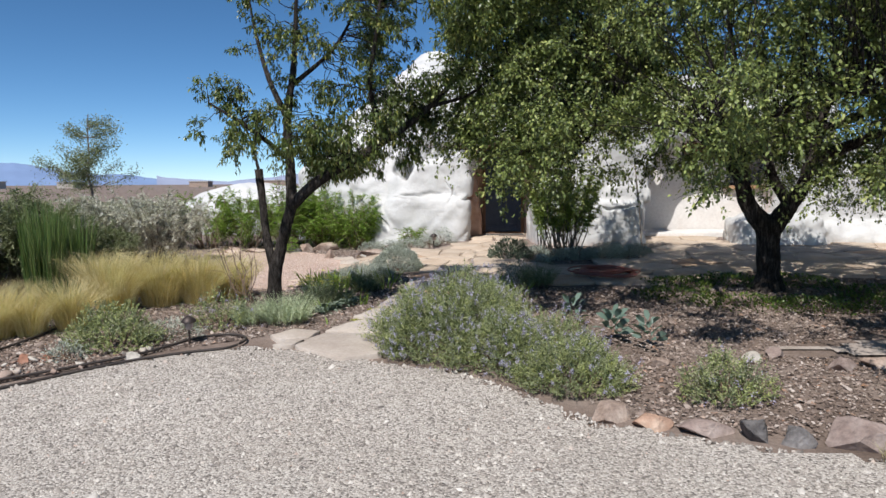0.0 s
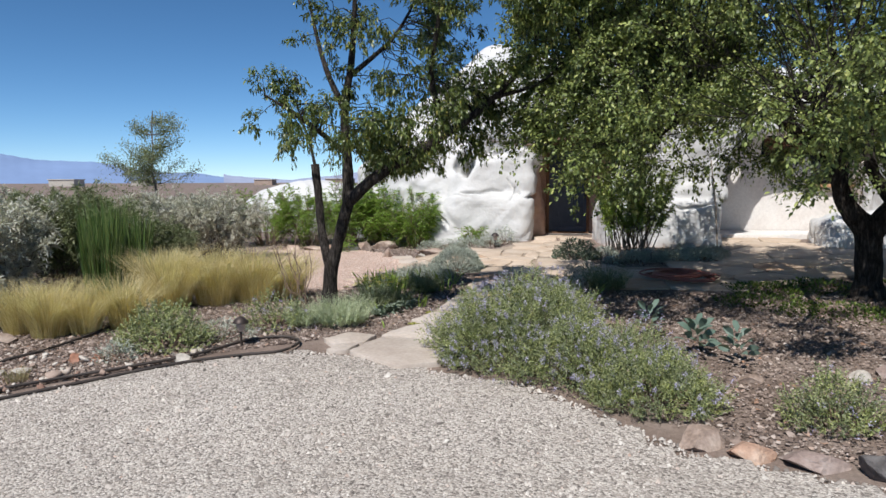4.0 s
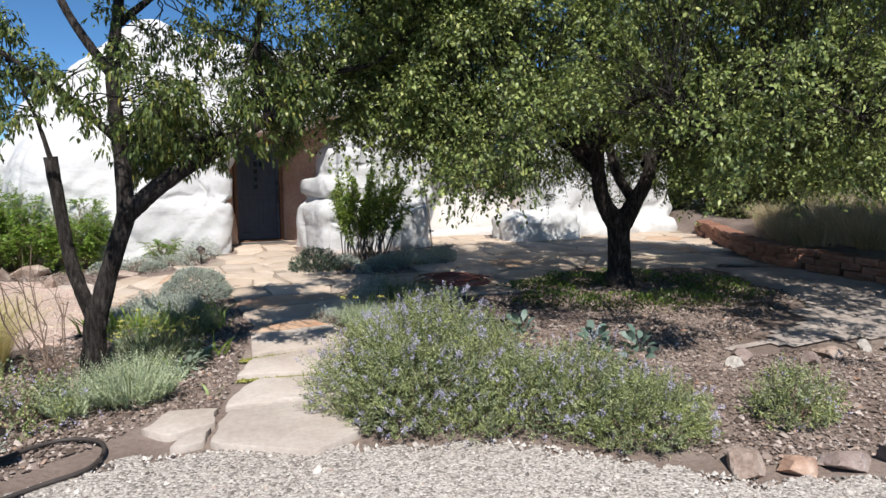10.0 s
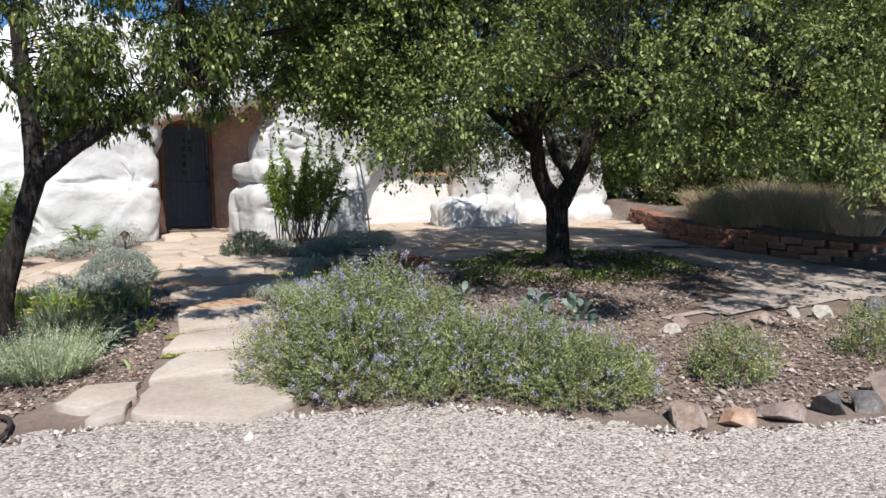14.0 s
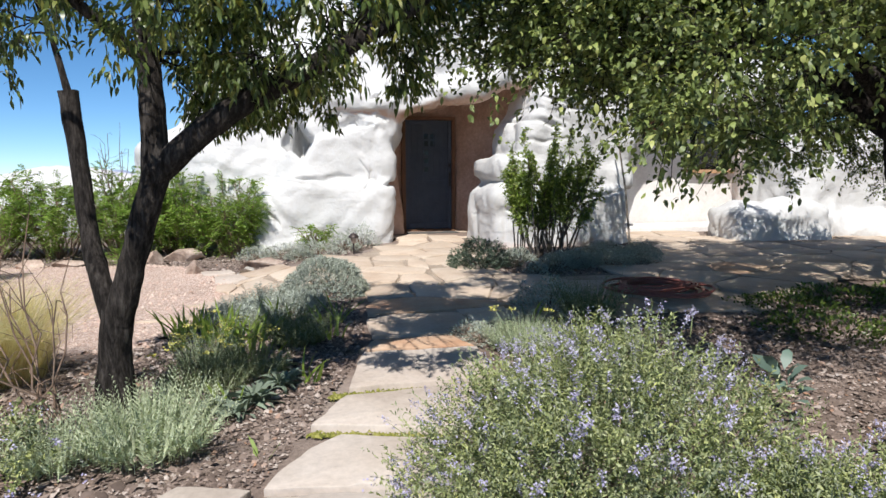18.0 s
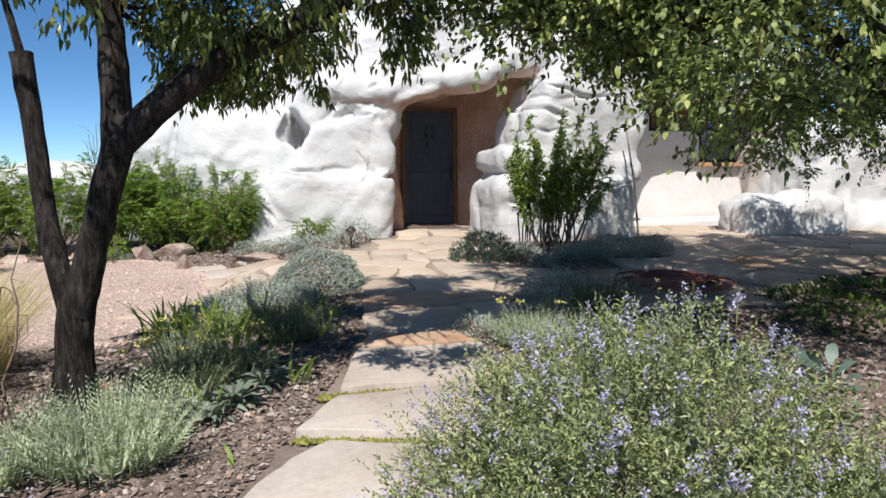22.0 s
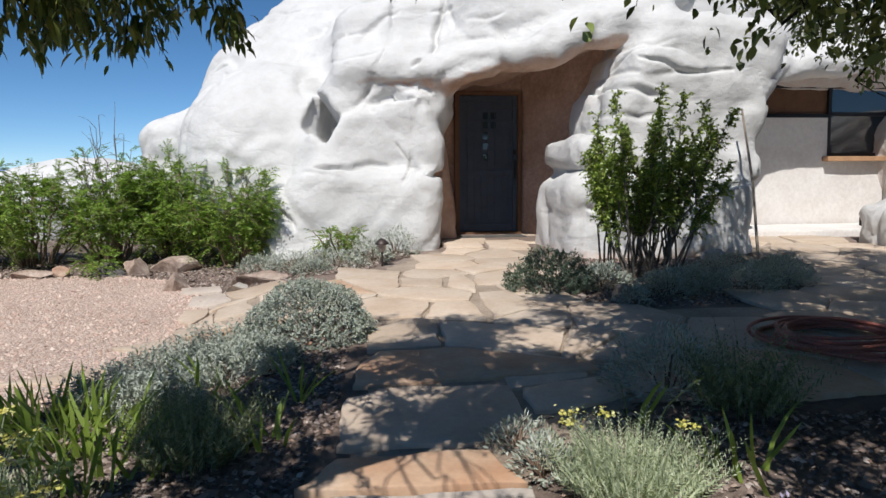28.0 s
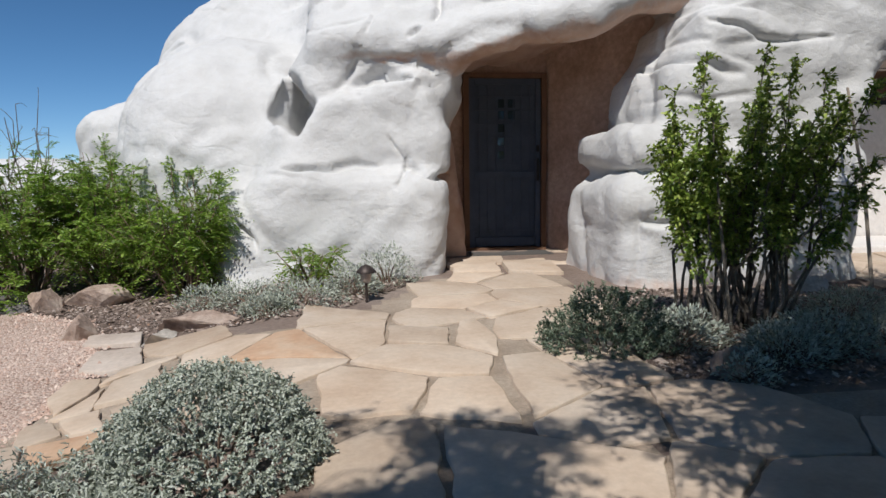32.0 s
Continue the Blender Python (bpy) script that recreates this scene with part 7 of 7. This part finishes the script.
# low retaining wall of stacked red stones
rwall = new("retaining_wall")
tagged(rwall, "low dry-stacked wall of red sandstone holding a terrace", "wall", kind="structure")
wl = spline([(11.6, 13.9), (10.7, 12.7), (9.4, 11.1), (8.75, 10.0), (8.6, 9.0), (8.75, 8.0), (9.3, 7.2), (10.5, 6.7)], 20)
seg = np.concatenate([[0], np.cumsum(np.linalg.norm(np.diff(wl, axis=0), axis=1))])
wr = random.Random(3)
brick_meshes = []
for i in range(7):
    bm = box_bm(-0.5, 0.5, -0.5, 0.5, -0.5, 0.5)
    bmesh.ops.bevel(bm, geom=bm.edges[:], offset=0.09, segments=1, affect="EDGES")
    for v in bm.verts:
        v.co += Vector((noise.noise(v.co * 2 + Vector((i, 0, 0))), noise.noise(v.co * 2 + Vector((0, i, 0))), noise.noise(v.co * 2 + Vector((0, 0, i))))) * 0.09
    me = bpy.data.meshes.new("stone")
    bm.to_mesh(me)
    bm.free()
    me.materials.append(REDROCK)
    brick_meshes.append(me)
for course in range(3):
    s = wr.uniform(0, 0.2)
    while s < seg[-1] - 0.2:
        L = wr.uniform(0.24, 0.55)
        m = min(s + L / 2, seg[-1])
        x, y = np.interp(m, seg, wl[:, 0]), np.interp(m, seg, wl[:, 1])
        x2, y2 = np.interp(m + 0.1, seg, wl[:, 0]), np.interp(m + 0.1, seg, wl[:, 1])
        a = math.degrees(math.atan2(y2 - y, x2 - x))
        nxw, nyw = math.sin(radians(a)), -math.cos(radians(a))
        zb = gz(x + nxw * 0.5, y + nyw * 0.5)
        ob = new("stone", brick_meshes[wr.randrange(7)])
        ob.parent = rwall
        ob.matrix_basis = pose(x + wr.uniform(-0.03, 0.03), y + wr.uniform(-0.03, 0.03), zb + 0.05 + course * 0.115, wr.uniform(-4, 4), wr.uniform(-4, 4), a) @ Matrix.Diagonal((L * 0.98, wr.uniform(0.26, 0.36), 0.12, 1))
        s += L

# ---- loose gravel, chips, leaf litter ----
rng = np.random.default_rng(21)
near_drive = [(-4.6, 2.2), (5.2, 2.2), (5.0, 3.75), (3.4, 4.1), (2.5, 4.35), (1.2, 4.9), (0.2, 6.05), (-0.5, 6.3), (-1.2, 6.7), (-2.1, 6.9), (-2.7, 6.7), (-3.4, 6.2), (-4.0, 5.65), (-4.6, 5.1)]
xy = sprinkle(rng, near_drive, 46000)
v, t = scatter_bits(rng, xy, rng.gamma(4, 0.0022, len(xy)) + 0.004, 0.8, 0.4)
tagged(part("gravel_stones", Pile().add(v, None, t).mesh("gravel"), loose("gravel_chips", [(0, (0.12, 0.105, 0.095)), (0.25, (0.30, 0.265, 0.235)), (0.65, (0.48, 0.435, 0.395)), (0.93, (0.64, 0.60, 0.55)), (1, (0.42, 0.30, 0.24))])), "loose grey and buff gravel stones", "gravel", kind="stuff")
xy = np.concatenate([sprinkle(rng, PATIO_L, 13000), np.concatenate([np.array(a) + (np.array(b) - np.array(a)) * rng.uniform(0, 1, (260, 1)) + rng.normal(0, 0.05, (260, 2)) for a, b in zip(PATIO_L, PATIO_L[1:] + PATIO_L[:1])])])
v, t = scatter_bits(rng, xy, rng.gamma(4, 0.0018, len(xy)) + 0.003, 0.7, 0.5)
tagged(part("fine_gravel_stones", Pile().add(v, None, t).mesh("gravel"), loose("pink_chips", [(0, (0.42, 0.29, 0.23)), (0.5, (0.56, 0.41, 0.34)), (1, (0.68, 0.56, 0.48))])), "loose fine pinkish gravel", "gravel", kind="stuff")
BED_R = [(0.4, 6.6), (1.3, 5.05), (2.6, 4.6), (4.6, 4.7), (5.6, 5.6), (4.4, 6.3), (3.0, 6.6), (6.5, 8.0), (6.6, 10.3), (3.2, 10.4), (2.8, 9.7), (0.3, 9.9), (0.2, 8.6)]
BED_L = [(-4.7, 5.3), (-2.8, 6.85), (-2.1, 7.25), (-1.75, 7.5), (-1.38, 7.45), (-1.1, 8.1), (-0.9, 8.7), (-0.72, 9.3), (-0.6, 9.9), (-0.55, 11.3), (-1.6, 11.7), (-2.1, 10.5), (-2.4, 9.6), (-3.3, 9.5), (-5.8, 8.2), (-5.8, 5.6)]
BED_B = [(-0.5, 14.0), (0.3, 15.4), (-1.6, 15.7), (-3.0, 16.3), (-5.5, 16.6), (-5.5, 15.3), (-2.9, 15.1), (-2.4, 14.3), (-1.3, 14.0)]
BED_D = [(1.0, 12.3), (1.7, 12.0), (2.6, 12.05), (3.9, 12.6), (4.1, 13.6), (3.9, 14.3), (1.7, 14.6), (1.1, 13.1)]
LITTER = loose("bark_and_leaf_litter", [(0, (0.08, 0.058, 0.047)), (0.4, (0.18, 0.135, 0.112)), (0.72, (0.30, 0.235, 0.20)), (0.92, (0.50, 0.43, 0.385)), (1, (0.30, 0.165, 0.10))], 0.95)
for poly, n in ((BED_R, 46000), (BED_L, 46000), (BED_B, 16000), (BED_D, 11000)):
    xy = sprinkle(rng, poly, n)
    v, t = scatter_bits(rng, xy, rng.gamma(2.2, 0.0037, len(xy)) + 0.003, 0.4, 0.3)
    tagged(part("mulch", Pile().add(v, None, t).mesh("mulch"), LITTER), "bark mulch and dry leaf litter in the bed", "mulch", kind="stuff")
xy = sprinkle(rng, [(-5.6, 5.4), (-4.5, 5.2), (-3.2, 6.5), (-3.0, 6.9), (-4.2, 6.6), (-5.6, 6.6)], 260)
v, t = scatter_bits(rng, xy, rng.gamma(3, 0.007, len(xy)) + 0.006, 0.6, 0.3, (PEB_V, PEB_F))
tagged(part("rubble", Pile().add(v, None, t).mesh("rubble"), loose("mixed_rubble", [(0, (0.25, 0.14, 0.10)), (0.5, (0.42, 0.35, 0.30)), (1, (0.58, 0.54, 0.48))])), "small mixed stones along the bed edge", "stones", kind="stuff")
ts = rng.uniform(0, 1, 900)
seam = np.concatenate([np.column_stack([-1.12 + 0.72 * ts[:450], 7.95 - 0.18 * ts[:450]]), np.column_stack([-0.95 + 0.5 * ts[450:] ** 2, 8.45 + 0.02 * ts[450:]])]) + rng.normal(0, 0.018, (900, 2))
v, t = scatter_bits(rng, seam, rng.uniform(0.006, 0.014, 900), 0.8, 1.2)
tagged(part("joint_moss", Pile().add(v, None, t).mesh("moss"), loose("moss", [(0, (0.10, 0.11, 0.02)), (0.5, (0.20, 0.20, 0.04)), (1, (0.33, 0.31, 0.10))])), "yellow-green moss in the joints of the path", "moss", kind="stuff")

# ---- the plain and the mountains beyond ----
rng = np.random.default_rng(31)
P, D = [], []
for _ in range(1000):
    r = 22 + 380 * rng.uniform(0, 1) ** 2.2
    a = rng.uniform(0, 6.28)
    x, y = r * math.cos(a), 8 + r * math.sin(a)
    if abs(x) < 14 and -16 < y < 24 or (x > 0 and y < 30 and r < 26):
        continue
    s = rng.uniform(0.35, 0.9)
    n = 60 if r < 80 else 20
    p, d = dome_points(rng, n, s, s, s * 0.9, 0.4)
    P.append(p + [x, y, gz(x, y)])
    D.append(np.column_stack([d + rng.normal(0, 0.4, d.shape), np.full(n, 0.12 + r * 0.0016)]))
P, D = np.concatenate(P), np.concatenate(D)
v, t = leaves(rng, P, D[:, :3], D[:, 3], D[:, 3] * 0.4, 0, 0.2)
tagged(part("desert_scrub", Pile().add(v, None, t).mesh("scrub"), OLIVE_LEAF), "low desert scrub across the plain", "scrub", kind="stuff")


def range_of(name, a0, a1, dist, heights, haze_colour, seed, label):
    """A far ridge, as a backdrop: ground line, foothill and crest. Blue haze is painted into its base tone."""
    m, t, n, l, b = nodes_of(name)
    tone = ramp_between(t, noise_at(t, 0.004, 6), [(0.3, tuple(c * 0.9 for c in haze_colour)), (0.7, tuple(min(1, c * 1.1) for c in haze_colour))])
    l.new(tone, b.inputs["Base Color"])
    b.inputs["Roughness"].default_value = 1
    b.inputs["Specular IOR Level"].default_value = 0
    N = 160
    v, q = [], []
    for i in range(N + 1):
        u = i / N
        a = radians(a0 + (a1 - a0) * u)
        h = np.interp(u, np.linspace(0, 1, len(heights)), heights) * (1 + 0.25 * noise.fractal(Vector((u * 9, seed, 0)), 1.0, 2.0, 5))
        for k, (hh, dd) in enumerate(((-10, 0), (h * 0.45, 120), (max(h, 1), 330))):
            d = dist + dd
            v.append((d * math.cos(a), d * math.sin(a), hh))
    for i in range(N):
        for k in range(2):
            q.append((i * 3 + k, i * 3 + 3 + k, i * 3 + 4 + k, i * 3 + 1 + k))
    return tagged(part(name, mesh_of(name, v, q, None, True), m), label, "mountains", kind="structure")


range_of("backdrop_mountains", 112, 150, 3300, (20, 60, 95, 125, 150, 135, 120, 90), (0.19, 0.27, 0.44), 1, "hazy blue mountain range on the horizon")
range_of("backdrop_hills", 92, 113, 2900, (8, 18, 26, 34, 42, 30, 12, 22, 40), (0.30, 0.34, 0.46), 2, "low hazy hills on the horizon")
for x, y, w_, d_, h_, tone in ((-230, 340, 14, 9, 3.4, PALEROCK), (-205, 370, 9, 8, 3.0, PALEROCK), (-100, 410, 16, 10, 3.6, BROWNROCK), (-66, 430, 14, 8, 3.2, PALEROCK), (-158, 440, 12, 9, 3.4, BROWNROCK)):
    ob = thing("far_house", (x, y, 0), "small flat-roofed house far across the plain", "house", "far houses")
    part("wall", box_bm(-w_ / 2, w_ / 2, -d_ / 2, d_ / 2, -0.1, h_), tone, ob)
    part("roof", box_bm(-w_ / 2 - 0.4, w_ / 2 + 0.4, -d_ / 2 - 0.4, d_ / 2 + 0.4, h_, h_ + 0.35), PALEROCK, ob)
